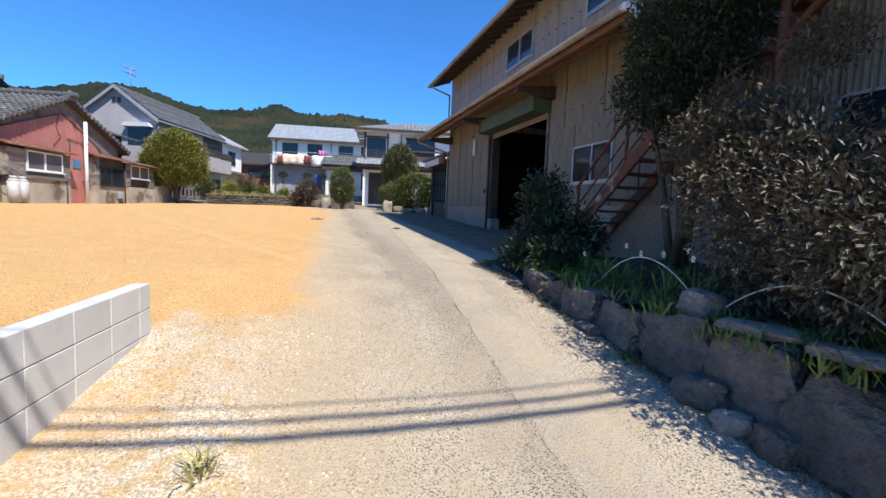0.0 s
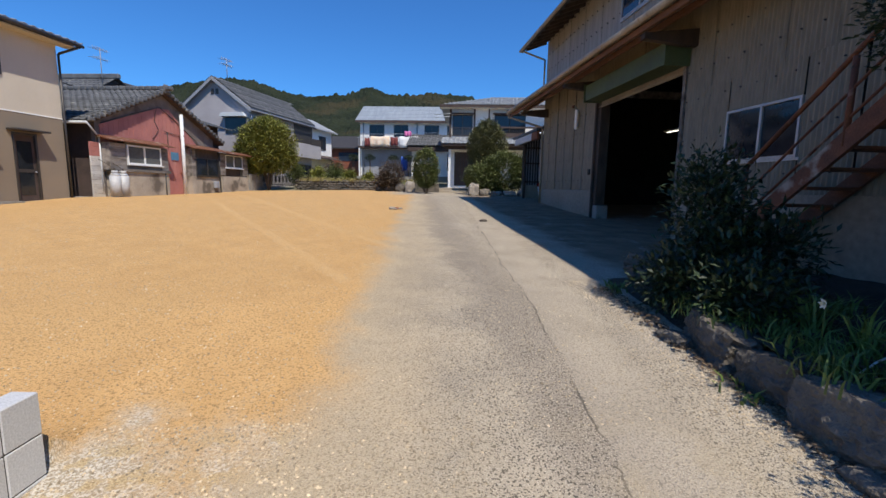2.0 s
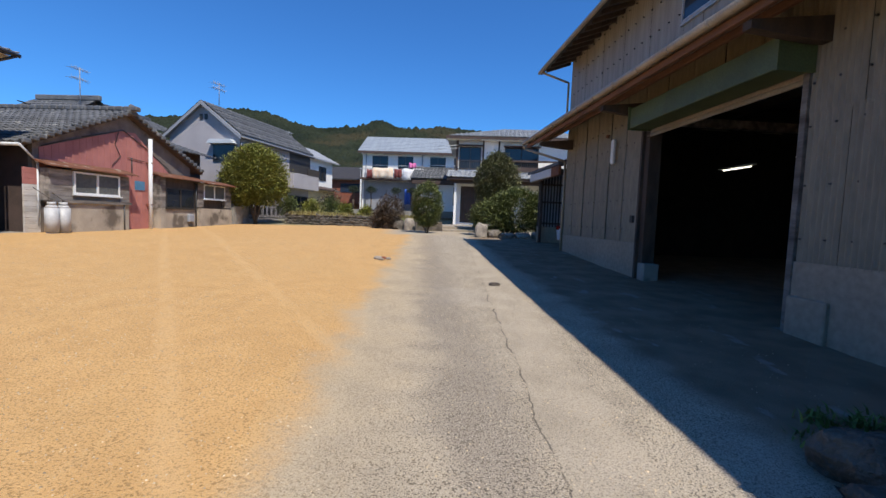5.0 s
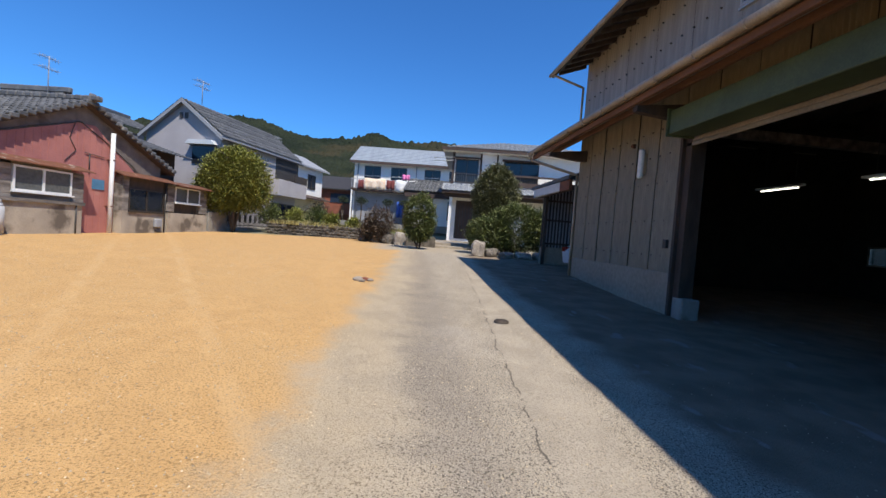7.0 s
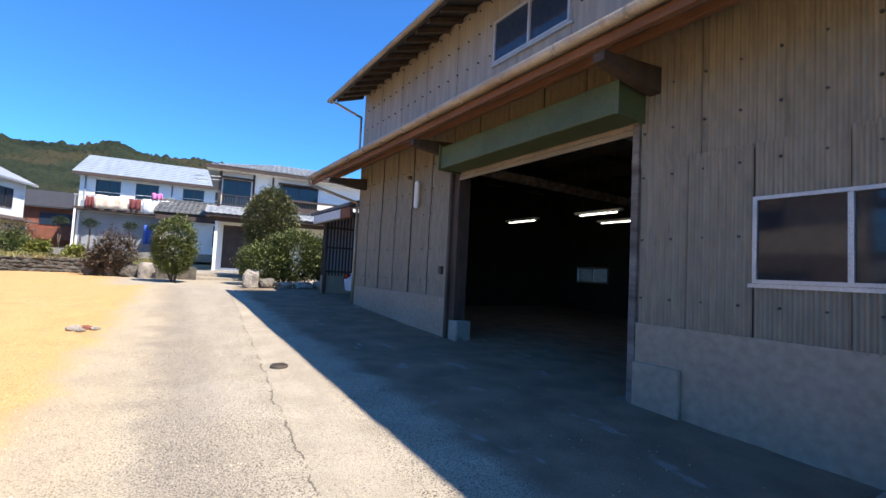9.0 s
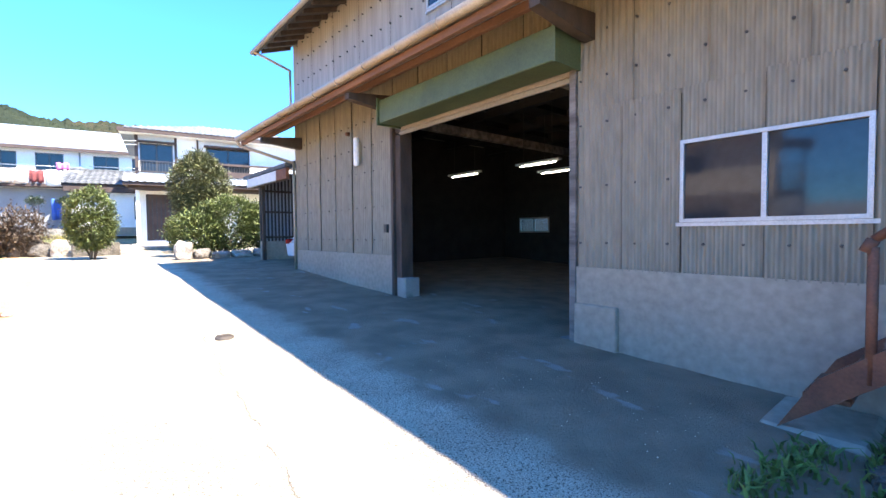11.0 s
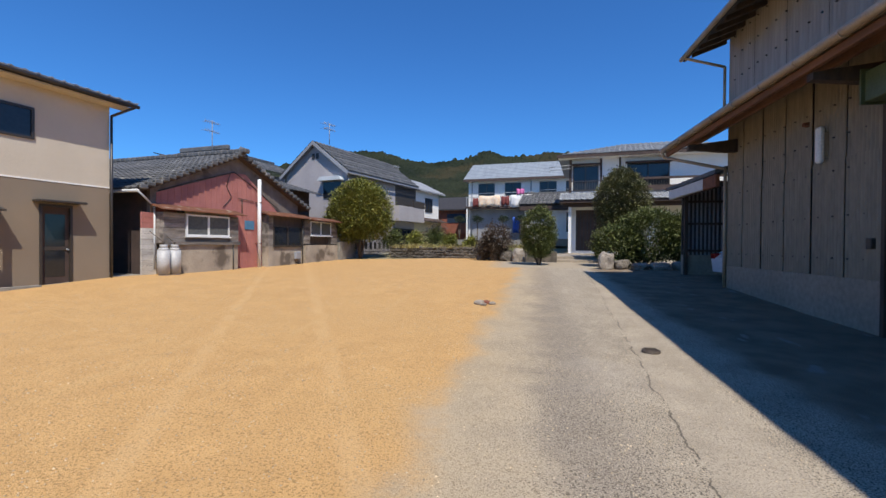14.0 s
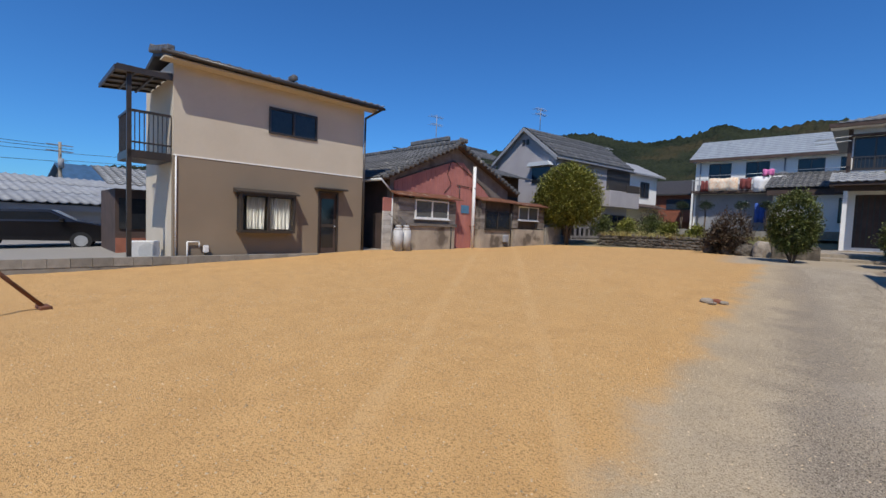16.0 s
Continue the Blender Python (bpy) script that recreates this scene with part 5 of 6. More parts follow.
    ann = part("annexe_roof", prisms(([(3.7, 5.55), (0.02, 6.9), (0.02, 5.5), (3.7, 5.45)], "y", 5.3, 11.3)), M_BROWNWALL, h)
    part("roof_tiles", tiled(bmesh.new(), (0.0, 5.25, 7.0), (0, 6.1, 0), (3.8, 0, -1.4), 18, 10, 0.035, 0.05), M_ROOFTILE, ann, "grey wavy tiles")
    part("annexe_fascia", boxed((3.2, 3.75, 5.4, 11.2, 5.1, 5.42)), M_BROWNWALL, h)
    add_window(h, 3.22, 9.1, 10.2, 3.3, 4.9, M_BRONZE, M_DARKGLASS, 1, 0.07, 0.08, 1)
    part("base_course", boxed((3.2, 3.26, 5.7, 11.2, 2.2, 2.75)), M_CONC, h)
    terrace = solo("yard_terrace", boxed((0.3, 6.2, -1.5, 6.0, 1.5, 2.62)), M_OLDBLOCK, "low concrete terrace of the yard in front of the house", "terrace", m, kind="structure")


def build_entry_house():
    """House with a tiled hip roof and a dark entrance; local x faces the plot, y runs to the right."""
    m = pose(3.75, 35.6, 0, 0, 0, -98)
    h = thing("entrance_house", "two-storey white house with brown trim, tiled roofs and a dark entrance", "house", m)
    W, D = 9.5, 8.0
    part("upper_wall", wall_cut(bmesh.new(), -0.2, 0.0, 0.0, W, 4.9, 7.75, [(0.2, 1.7, 5.6, 7.1), (3.3, 5.6, 5.6, 7.2)]), M_WHITE, h)
    part("lower_wall", wall_cut(bmesh.new(), -0.2, -0.02, 0.0, W, 1.6, 4.9, [(0.4, 2.8, 1.9, 4.4)]), M_WHITE, h)
    part("side_wall", boxed((-D, -0.2, 0, 0.2, 1.6, 7.75)), M_WHITE, h)
    part("side_wall", boxed((-D, -0.2, W - 0.2, W, 1.6, 7.75)), M_WHITE, h)
    part("back_wall", boxed((-D - 0.2, -D, 0, W, 1.6, 7.75)), M_WHITE, h)
    bm = bmesh.new()
    o = 0.7
    pts = [(o, -o, 7.7), (o, W + o, 7.7), (-D - o, W + o, 7.7), (-D - o, -o, 7.7), (-D / 2, 3.2, 9.1), (-D / 2, W - 3.2, 9.1)]
    vs = [bm.verts.new(p) for p in pts]
    for f in ((0, 1, 5, 4), (1, 2, 5), (2, 3, 4, 5), (3, 0, 4), (3, 2, 1, 0)):
        bm.faces.new([vs[i] for i in f])
    roof = part("roof", bm, M_TILE_LIGHT, h, "silver-grey tiled hip roof")
    bm = bmesh.new()
    for j in range(12):
        k0, k1 = j / 12, (j + 1.05) / 12
        ya, yb = 3.2 + (-o - 3.2) * k0, (W - 3.2) + (o + 3.2) * k0
        x0, x1 = -D / 2 + (o + D / 2) * k0, -D / 2 + (o + D / 2) * k1
        z0, z1 = 9.12 - 1.4 * k0, 9.12 - 1.4 * k1
        tiled(bm, (x0, ya, z0), (0, yb - ya, 0), (x1 - x0, 0, z1 - z0), max(4, int((yb - ya) * 3.4)), 1, 0.04, 0.045)
    part("roof_tiles", bm, M_TILE_LIGHT, roof)
    part("eave_board", boxed((0.62, 0.72, -0.7, W + 0.7, 7.52, 7.72), (-0.2, 0.62, -0.72, -0.66, 7.52, 7.72)), M_BROWNWALL, h)
    part("eave_soffit", boxed((0.0, 0.62, -0.66, W + 0.6, 7.5, 7.53)), M_WHITE, h)
    for y0, y1 in ((0.2, 1.7), (3.3, 5.6)):
        add_window(h, -0.06, y0, y1, 5.6, 7.1, M_BRONZE, M_DARKGLASS, 2, 0.06, 0.1, 1)
        part("window_head", boxed((0.0, 0.35, y0 - 0.1, y1 + 0.1, 7.12, 7.2)), M_BROWNWALL, h)
        rail = part("window_rail", boxed((0.3, 0.34, y0 - 0.1, y1 + 0.1, 6.1, 6.15), (0.3, 0.34, y0 - 0.1, y1 + 0.1, 5.5, 5.56)), M_BRONZE, h)
        n = int((y1 - y0) / 0.14)
        for i in range(n):
            part("rail_bar", boxed((0.31, 0.33, y0 + i * 0.14, y0 + i * 0.14 + 0.025, 5.56, 6.1)), M_BRONZE, rail)
    part("corner_post", boxed((0.004, 0.09, -0.02, 0.14, 4.9, 7.5)), M_BROWNWALL, h)
    part("corner_post", boxed((0.004, 0.09, 1.78, 1.9, 4.9, 7.5)), M_BROWNWALL, h)
    part("downpipe", tubes(((0.1, 2.9, 7.5), (0.1, 2.9, 5.4), 0.05)), M_BROWNWALL, h)
    part("balcony_wall", boxed((0.35, 0.45, 3.0, W, 5.45, 5.75), (0.35, 0.45, 3.0, W, 6.1, 6.22)), M_BROWNWALL, h, "dark brown balcony boards")
    part("porch_post", boxed((1.0, 1.16, 0.0, 0.16, 1.6, 4.7)), M_WHITE, h, "white porch post")
    skirt = part("porch_roof", prisms(([(1.6, 4.85), (0.0, 5.4), (0.0, 4.75), (1.6, 4.72)], "y", -0.5, W)), M_BROWNWALL, h)
    part("roof_tiles", tiled(bmesh.new(), (0.0, -0.5, 5.45), (0, W + 0.5, 0), (1.65, 0, -0.57), 32, 5, 0.035, 0.05), M_TILE_LIGHT, skirt)
    part("porch_beam", boxed((0.95, 1.2, -0.3, W, 4.5, 4.72)), M_BROWNWALL, h)
    ent = part("entrance_door", boxed((-0.16, -0.12, 0.4, 2.8, 1.9, 4.4)), M_BROWNWALL, h, "dark brown lattice entrance door")
    for i in range(12):
        part("lattice_bar", boxed((-0.12, -0.09, 0.45 + i * 0.2, 0.5 + i * 0.2, 1.95, 4.35)), M_BOLT, ent)
    part("step_slab", boxed((0.0, 1.6, -0.2, 3.4, 1.4, 1.75)), M_CONC, h)
    pole = part("drying_frame", tubes(((0.5, -1.2, 7.0), (0.5, 0.1, 7.1), 0.02), ((0.5, -1.2, 6.8), (0.5, 0.1, 6.9), 0.02)), M_ALU, h)


build_grey_house()
build_far_houses()
build_apartment()
build_entry_house()


# ---- walls and edges of the plot ----
def block_course(parent, x0, x1, y0, y1, z0, z1, material, length=0.4, gap=0.006, shift=0.0):
    """One course of blocks along y, each an object on shared mesh data."""
    me, y, first = {}, y0 - shift, True
    while y < y1 - 0.02:
        a, c = max(y, y0), min(y + length, y1)
        if c - a > 0.05:
            w = round(c - a - gap, 3)
            if w not in me:
                me[w] = mesh_of("block", boxed((x0, x1, 0, w, 0, z1 - z0 - gap), bevel=0.004), material)
            ob = part("block", me[w], material, parent)
            ob.location = (0, a + gap / 2, z0 + gap / 2)
        y += length


def build_new_wall():
    w = thing("block_wall", "new low wall of pale grey concrete blocks at the plot's corner", "wall", pose(-1.235, 3.98, 0, 0, 0, -5), kind="structure")
    for i, (z0, z1) in enumerate(((0.645, 0.845), (0.445, 0.645), (0.245, 0.445), (0.045, 0.245))):
        block_course(w, -0.12, 0.0, -5.18, 0.0, z0, z1, M_BLOCK, 0.4, 0.006, 0.2)
    part("mortar", boxed((-0.114, -0.006, -5.17, -0.006, -0.2, 0.838)), M_BOLT, w)


def build_old_wall():
    w = thing("boundary_wall", "low weathered concrete block wall along the sandy plot", "wall", ROW, kind="structure")
    for a, c in ((-16.0, -2.15), (-1.15, 0.62)):
        block_course(w, 0.18, 0.33, a, c, 0.92, 1.14, M_OLDBLOCK, 0.4, 0.008)
        part("footing", boxed((0.19, 0.32, a, c, 0.3, 0.918)), M_OLDBLOCK, w)
    part("footing", boxed((0.1, 0.4, 0.62, 11.4, 0.3, 1.08)), M_OLDBLOCK, w)
    part("door_step", boxed((0.0, 0.35, -2.1, -1.2, 0.5, 1.0)), M_CONC, w)
    part("gate_pier", boxed((0.05, 0.3, 11.5, 13.2, 0.6, 2.35), bevel=0.02), M_OLDBLOCK, w, "weathered concrete wall panel")
    part("low_wall", boxed((0.1, 0.3, 13.2, 21.0, 0.6, 1.62), bevel=0.02), M_OLDBLOCK, w)
    f = thing("iron_fence", "dark iron fence with scrolls on the low wall", "fence", ROW)
    part("rail", boxed((0.18, 0.22, 13.3, 19.5, 2.5, 2.54)), M_BOLT, f)
    part("rail", boxed((0.18, 0.22, 13.3, 19.5, 1.72, 1.76)), M_BOLT, f)
    bar = mesh_of("bar", boxed((-0.012, 0.012, -0.012, 0.012, 1.6, 2.62)), M_BOLT)
    plate = mesh_of("plate", boxed((-0.01, 0.01, -0.1, 0.1, 1.9, 2.35), bevel=0.008), M_BOLT)
    for i in range(42):
        ob = part("bar", bar, M_BOLT, f)
        ob.location = (0.2, 13.35 + i * 0.147, 0)
        if i % 4 == 1:
            ob = part("plate", plate, M_BOLT, f)
            ob.location = (0.2, 13.35 + i * 0.147, 0)


def stone(bm, c, s, seed, cuts=2, square=0.45):
    """An irregular stone of half sizes s round c."""
    v0 = len(bm.verts)
    made = bmesh.ops.create_icosphere(bm, subdivisions=cuts, radius=1.0)
    for v in made["verts"]:
        p = v.co.copy()
        m = max(abs(p.x), abs(p.y), abs(p.z))
        p = p * (1 - square + square / m)
        k = 1 + 0.26 * noise.noise(p * 1.2 + Vector((seed * 3.1, seed, 0))) + 0.12 * noise.noise(p * 3.2 + Vector((seed, 0, 0)))
        v.co = Vector(c) + Vector((p.x * s[0], p.y * s[1], p.z * s[2])) * k
    return bm


def build_stone_terrace():
    """Dry-stone retaining wall at the far end, with soil behind."""
    a, c = Vector((-6.6, 31.9)), Vector((0.2, 29.9))
    w = thing("dry_stone_wall", "low dry-stone wall of flat grey stones at the far end of the plot", "wall", kind="structure")
    meshes = [mesh_of("stone", stone(bmesh.new(), (0, 0, 0), (0.28, 0.17, 0.09), i + 3), M_STONE) for i in range(7)]
    rnd = random.Random(4)
    ang = math.atan2(c.y - a.y, c.x - a.x)
    n = 20
    for r in range(5):
        for i in range(n):
            p = a.lerp(c, (i + 0.5 * (r % 2) + 0.25 + rnd.uniform(-0.12, 0.12)) / n)
            ob = part("stone", meshes[rnd.randrange(7)], M_STONE, w)
            ob.matrix_world = pose(p.x, p.y + r * 0.04, 1.38 + r * 0.155 + rnd.uniform(-0.02, 0.02), rnd.uniform(-8, 8), rnd.uniform(-8, 8), math.degrees(ang) + rnd.uniform(-8, 8)) @ Matrix.Diagonal((rnd.uniform(0.7, 1.15), 1, rnd.uniform(0.8, 1.3), 1))
    bm = bmesh.new()
    prism(bm, [(a.x, a.y + 0.18), (c.x, c.y + 0.18), (c.x + 1.5, c.y + 5), (a.x + 0.5, a.y + 7)], "z", 0.6, 2.05)
    solo("upper_bed", bm, mat("dry_lawn", (0.22, 0.2, 0.09), (0.16, 0.19, 0.06), 1.0, 1.5, 30, 0.8), "raised garden bed of dry grass above the stone wall", "garden", kind="structure")
    # steps and slabs at the entrance
    for i, (y, z) in enumerate(((27.6, 1.58), (28.4, 1.72))):
        solo("entrance_step", boxed((2.4, 4.4, y, y + 1.2 + 6 * (i == 1), 1.0, z), bevel=0.02), M_CONC, "worn concrete step before the entrance", "step", None, "entrance steps", "structure")
    wl = solo("garden_wall", boxed((1.0, 2.4, 27.4, 27.6, 1.0, 1.95), bevel=0.04), M_STONE, "short mossy concrete wall beside the steps", "wall", kind="structure")
    rnd = random.Random(9)
    for i, (x, y, sx, sz, mt) in enumerate(((-0.4, 28.6, 0.3, 0.25, M_STONE), (0.2, 28.3, 0.35, 0.25, M_STONE), (0.75, 27.9, 0.3, 0.35, M_PALESTONE), (-1.1, 28.9, 0.3, 0.2, M_STONE),
                                           (3.85, 24.0, 0.26, 0.36, M_PALESTONE), (4.4, 24.1, 0.3, 0.2, M_STONE), (5.0, 24.0, 0.36, 0.14, M_PALESTONE), (5.7, 24.0, 0.34, 0.16, M_PALESTONE), (6.4, 24.1, 0.34, 0.17, M_PALESTONE), (7.0, 24.2, 0.3, 0.16, M_PALESTONE))):
        g = ground_z(x, y)
        solo("garden_rock", stone(bmesh.new(), (0, 0, 0), (sx, sx * 0.8, sz), i + 20, 3), mt, "rough pale garden rock at the edge of the shrubs", "rock", pose(x, y, g + sz * 0.7, 0, 0, rnd.uniform(0, 90)), "garden rocks")


build_new_wall()
build_old_wall()
build_stone_terrace()


# ---- planting ----
def leaf(bm, p, d, up, length, width):
    """One folded leaf: two halves along a midrib."""
    side = d.cross(up)
    if side.length < 1e-3:
        side = Vector((1, 0, 0))
    side.normalize()
    nrm = side.cross(d).normalized()
    a, t = bm.verts.new(p), bm.verts.new(p + d * length)
    l = bm.verts.new(p + d * length * 0.45 + side * width * 0.5 + nrm * width * 0.15)
    r = bm.verts.new(p + d * length * 0.45 - side * width * 0.5 + nrm * width * 0.15)
    bm.faces.new((a, l, t))
    bm.faces.new((a, t, r))


def crown(blobs, count, length, width, seed, shell=0.55, droop=0.0, clump=4, ragged=0.22):
    """Leaves in clumps over ragged ellipsoids: (centre, radii)."""
    rnd = random.Random(seed)
    verts, faces = [], []
    weights = [b[1][0] * b[1][1] + b[1][1] * b[1][2] + b[1][0] * b[1][2] for b in blobs]
    for _ in range(count // clump):
        (c, r) = rnd.choices(blobs, weights)[0]
        d = Vector((rnd.gauss(0, 1), rnd.gauss(0, 1), rnd.gauss(0, 1))).normalized()
        k = shell + (1 - shell) * rnd.random() ** 0.6
        k *= 1 + ragged * noise.noise(d * 2.3 + Vector((seed, 0, 0))) + 0.55 * ragged * noise.noise(d * 6 + Vector((seed, 4, 0)))
        p0 = Vector(c) + Vector((d.x * r[0], d.y * r[1], d.z * r[2])) * k
        for _ in range(clump):
            p = p0 + Vector((rnd.gauss(0, 1), rnd.gauss(0, 1), rnd.gauss(0, 1))) * length * 0.7
            w = (d * 0.8 + Vector((rnd.gauss(0, 0.7), rnd.gauss(0, 0.7), rnd.gauss(0, 0.6) + 0.2 - droop))).normalized()
            side = w.cross(Vector((rnd.gauss(0, 0.4), rnd.gauss(0, 0.4), 1)))
            if side.length < 1e-3:
                continue
            side.normalize()
            n = side.cross(w)
            ln, wd = length * rnd.uniform(0.7, 1.25), width * rnd.uniform(0.7, 1.2)
            i = len(verts)
            mid = p + w * ln * 0.5 + n * wd * 0.2
            verts += [p, mid + side * wd * 0.5, p + w * ln, mid - side * wd * 0.5]
            faces += [(i, i + 1, i + 2), (i, i + 2, i + 3)]
    me = bpy.data.meshes.new("crown")
    me.from_pydata([tuple(v) for v in verts], [], faces)
    return me


def shrub(name, label, category, base, blobs, count, length, width, material, seed, stems=5, shell=0.55, droop=0.0, stem_r=0.03, group="", ragged=0.22):
    """A shrub or tree: trunk, limbs into each blob, and a crown of leaves. Blobs are relative to the base."""
    rnd = random.Random(seed)
    t = thing(name, label, category, pose(*base), group)
    bm = bmesh.new()
    for i in range(stems):
        c, r = blobs[i % len(blobs)]
        tip = Vector(c) + Vector((rnd.uniform(-0.5, 0.5) * r[0], rnd.uniform(-0.5, 0.5) * r[1], rnd.uniform(0, 0.6) * r[2]))
        a = Vector((rnd.uniform(-1, 1) * stem_r * 1.5, rnd.uniform(-1, 1) * stem_r * 1.5, -0.08))
        b = a.lerp(tip, 0.5) + Vector((rnd.uniform(-0.1, 0.1), rnd.uniform(-0.1, 0.1), 0.05))
        tube(bm, a, b, stem_r, stem_r * 0.7, 7)
        tube(bm, b, tip, stem_r * 0.7, stem_r * 0.25, 6)
        for _ in range(3):
            q = b.lerp(tip, rnd.random())
            tube(bm, q, q + Vector((rnd.uniform(-0.6, 0.6) * r[0], rnd.uniform(-0.6, 0.6) * r[1], rnd.uniform(0.1, 0.5) * r[2])), stem_r * 0.35, stem_r * 0.12, 5)
    part("trunk", bm, M_BARK, t)
    me = crown(blobs, count, length, width, seed, shell, droop, ragged=ragged)
    me.materials.append(material)
    part("crown", me, material, t)
    return t


def gz(x, y):
    return ground_z(x, y)


shrub("round_tree", "rounded evergreen tree with bright yellow-green leaves by the iron fence", "tree", (-8.2, 31.2, 1.3),
      [((0, 0, 2.9), (1.75, 1.75, 1.6)), ((-0.5, -0.3, 2.2), (1.4, 1.4, 1.1)), ((0.6, 0.2, 2.1), (1.2, 1.2, 0.9)), ((0, 0, 3.5), (1.2, 1.2, 1.0))], 42000, 0.13, 0.065, M_LEAF_BRIGHT, 3, 7, 0.6, 0, 0.07, ragged=0.14)
shrub("ball_bush", "clipped egg-shaped evergreen bush at the drive's end", "bush", (1.52, 25.5, gz(1.5, 25.5)),
      [((0, 0, 1.3), (0.68, 0.68, 1.0)), ((0, 0, 0.95), (0.6, 0.6, 0.6))], 15000, 0.08, 0.045, M_LEAF_HEDGE, 5, 4, 0.72, 0, 0.04, ragged=0.08)
shrub("tall_bush", "tall dark conical evergreen tree behind the low hedge", "tree", (5.1, 27.4, gz(5, 27)),
      [((0, 0, 2.7), (1.12, 1.1, 1.15)), ((0, 0, 1.9), (1.0, 1.0, 0.8)), ((0, 0, 3.4), (0.72, 0.7, 0.7))], 26000, 0.1, 0.055, M_LEAF_OLIVE, 7, 5, 0.7, 0, 0.06, ragged=0.08)
shrub("low_hedge", "broad bright green mounded hedge above pale rocks", "hedge", (5.4, 25.2, gz(5, 25)),
      [((-0.9, 0, 0.85), (0.95, 0.8, 0.75)), ((0.3, 0.1, 1.2), (1.3, 0.9, 1.0)), ((1.6, 0, 1.15), (1.0, 0.8, 0.95))], 34000, 0.1, 0.05, M_LEAF_HEDGE, 8, 8, 0.66, 0, 0.04, ragged=0.12)
shrub("bronze_bush", "dark bronze-leaved bush at the end of the stone wall", "bush", (-0.35, 28.7, gz(0, 28)),
      [((0, 0, 0.9), (0.8, 0.7, 0.8)), ((-0.3, 0, 0.6), (0.7, 0.6, 0.5))], 5000, 0.13, 0.05, M_LEAF_BROWN, 9, 6, 0.4, 0, 0.03)
for i, (x, y, s, mt) in enumerate(((-5.6, 33.2, 0.7, M_LEAF_BRIGHT), (-4.6, 34.5, 0.9, M_LEAF_HEDGE), (-7.2, 34.0, 0.8, M_LEAF_HEDGE), (-3.4, 33.0, 0.55, M_LEAF_BRIGHT), (-5.2, 37.0, 1.3, M_LEAF_BROWN), (-2.0, 31.6, 0.4, M_LEAF_BRIGHT), (-1.0, 31.3, 0.4, M_LEAF_BROWN))):
    shrub("garden_shrub", "small loose garden shrub in the dry grass bed", "shrub", (x, y, 2.0), [((0, 0, 0.5 * s), (0.8 * s, 0.7 * s, 0.55 * s)), ((0.3 * s, 0, 0.9 * s), (0.5 * s, 0.5 * s, 0.5 * s))], 1800, 0.13, 0.06, mt, 40 + i, 5, 0.3, 0, 0.02, "garden shrubs")
TERR = pose(-4.1, 49.0, 2.62, 0, 0, -98)
for i, y in enumerate((0.4, 2.0, 4.2, 5.6)):
    p = TERR @ Vector((4.6, y, 0))
    shrub("topiary", "small clipped topiary standard with a flat dark head", "topiary", (p.x, p.y, 2.6), [((0, 0, 1.75), (0.42, 0.42, 0.22))], 900, 0.1, 0.05, M_LEAF, 60 + i, 3, 0.4, 0, 0.04, "topiary row")


def soil_z(x, y):
    top = float(np.interp(y, (-3, 2, 5, 6.5, 7.6), (0.6, 0.72, 0.78, 0.78, 0.72)))
    return top + 0.12 * min(1, max(0, (x - 3.0) / 1.5)) * (1 if y < 6 else 0.4)


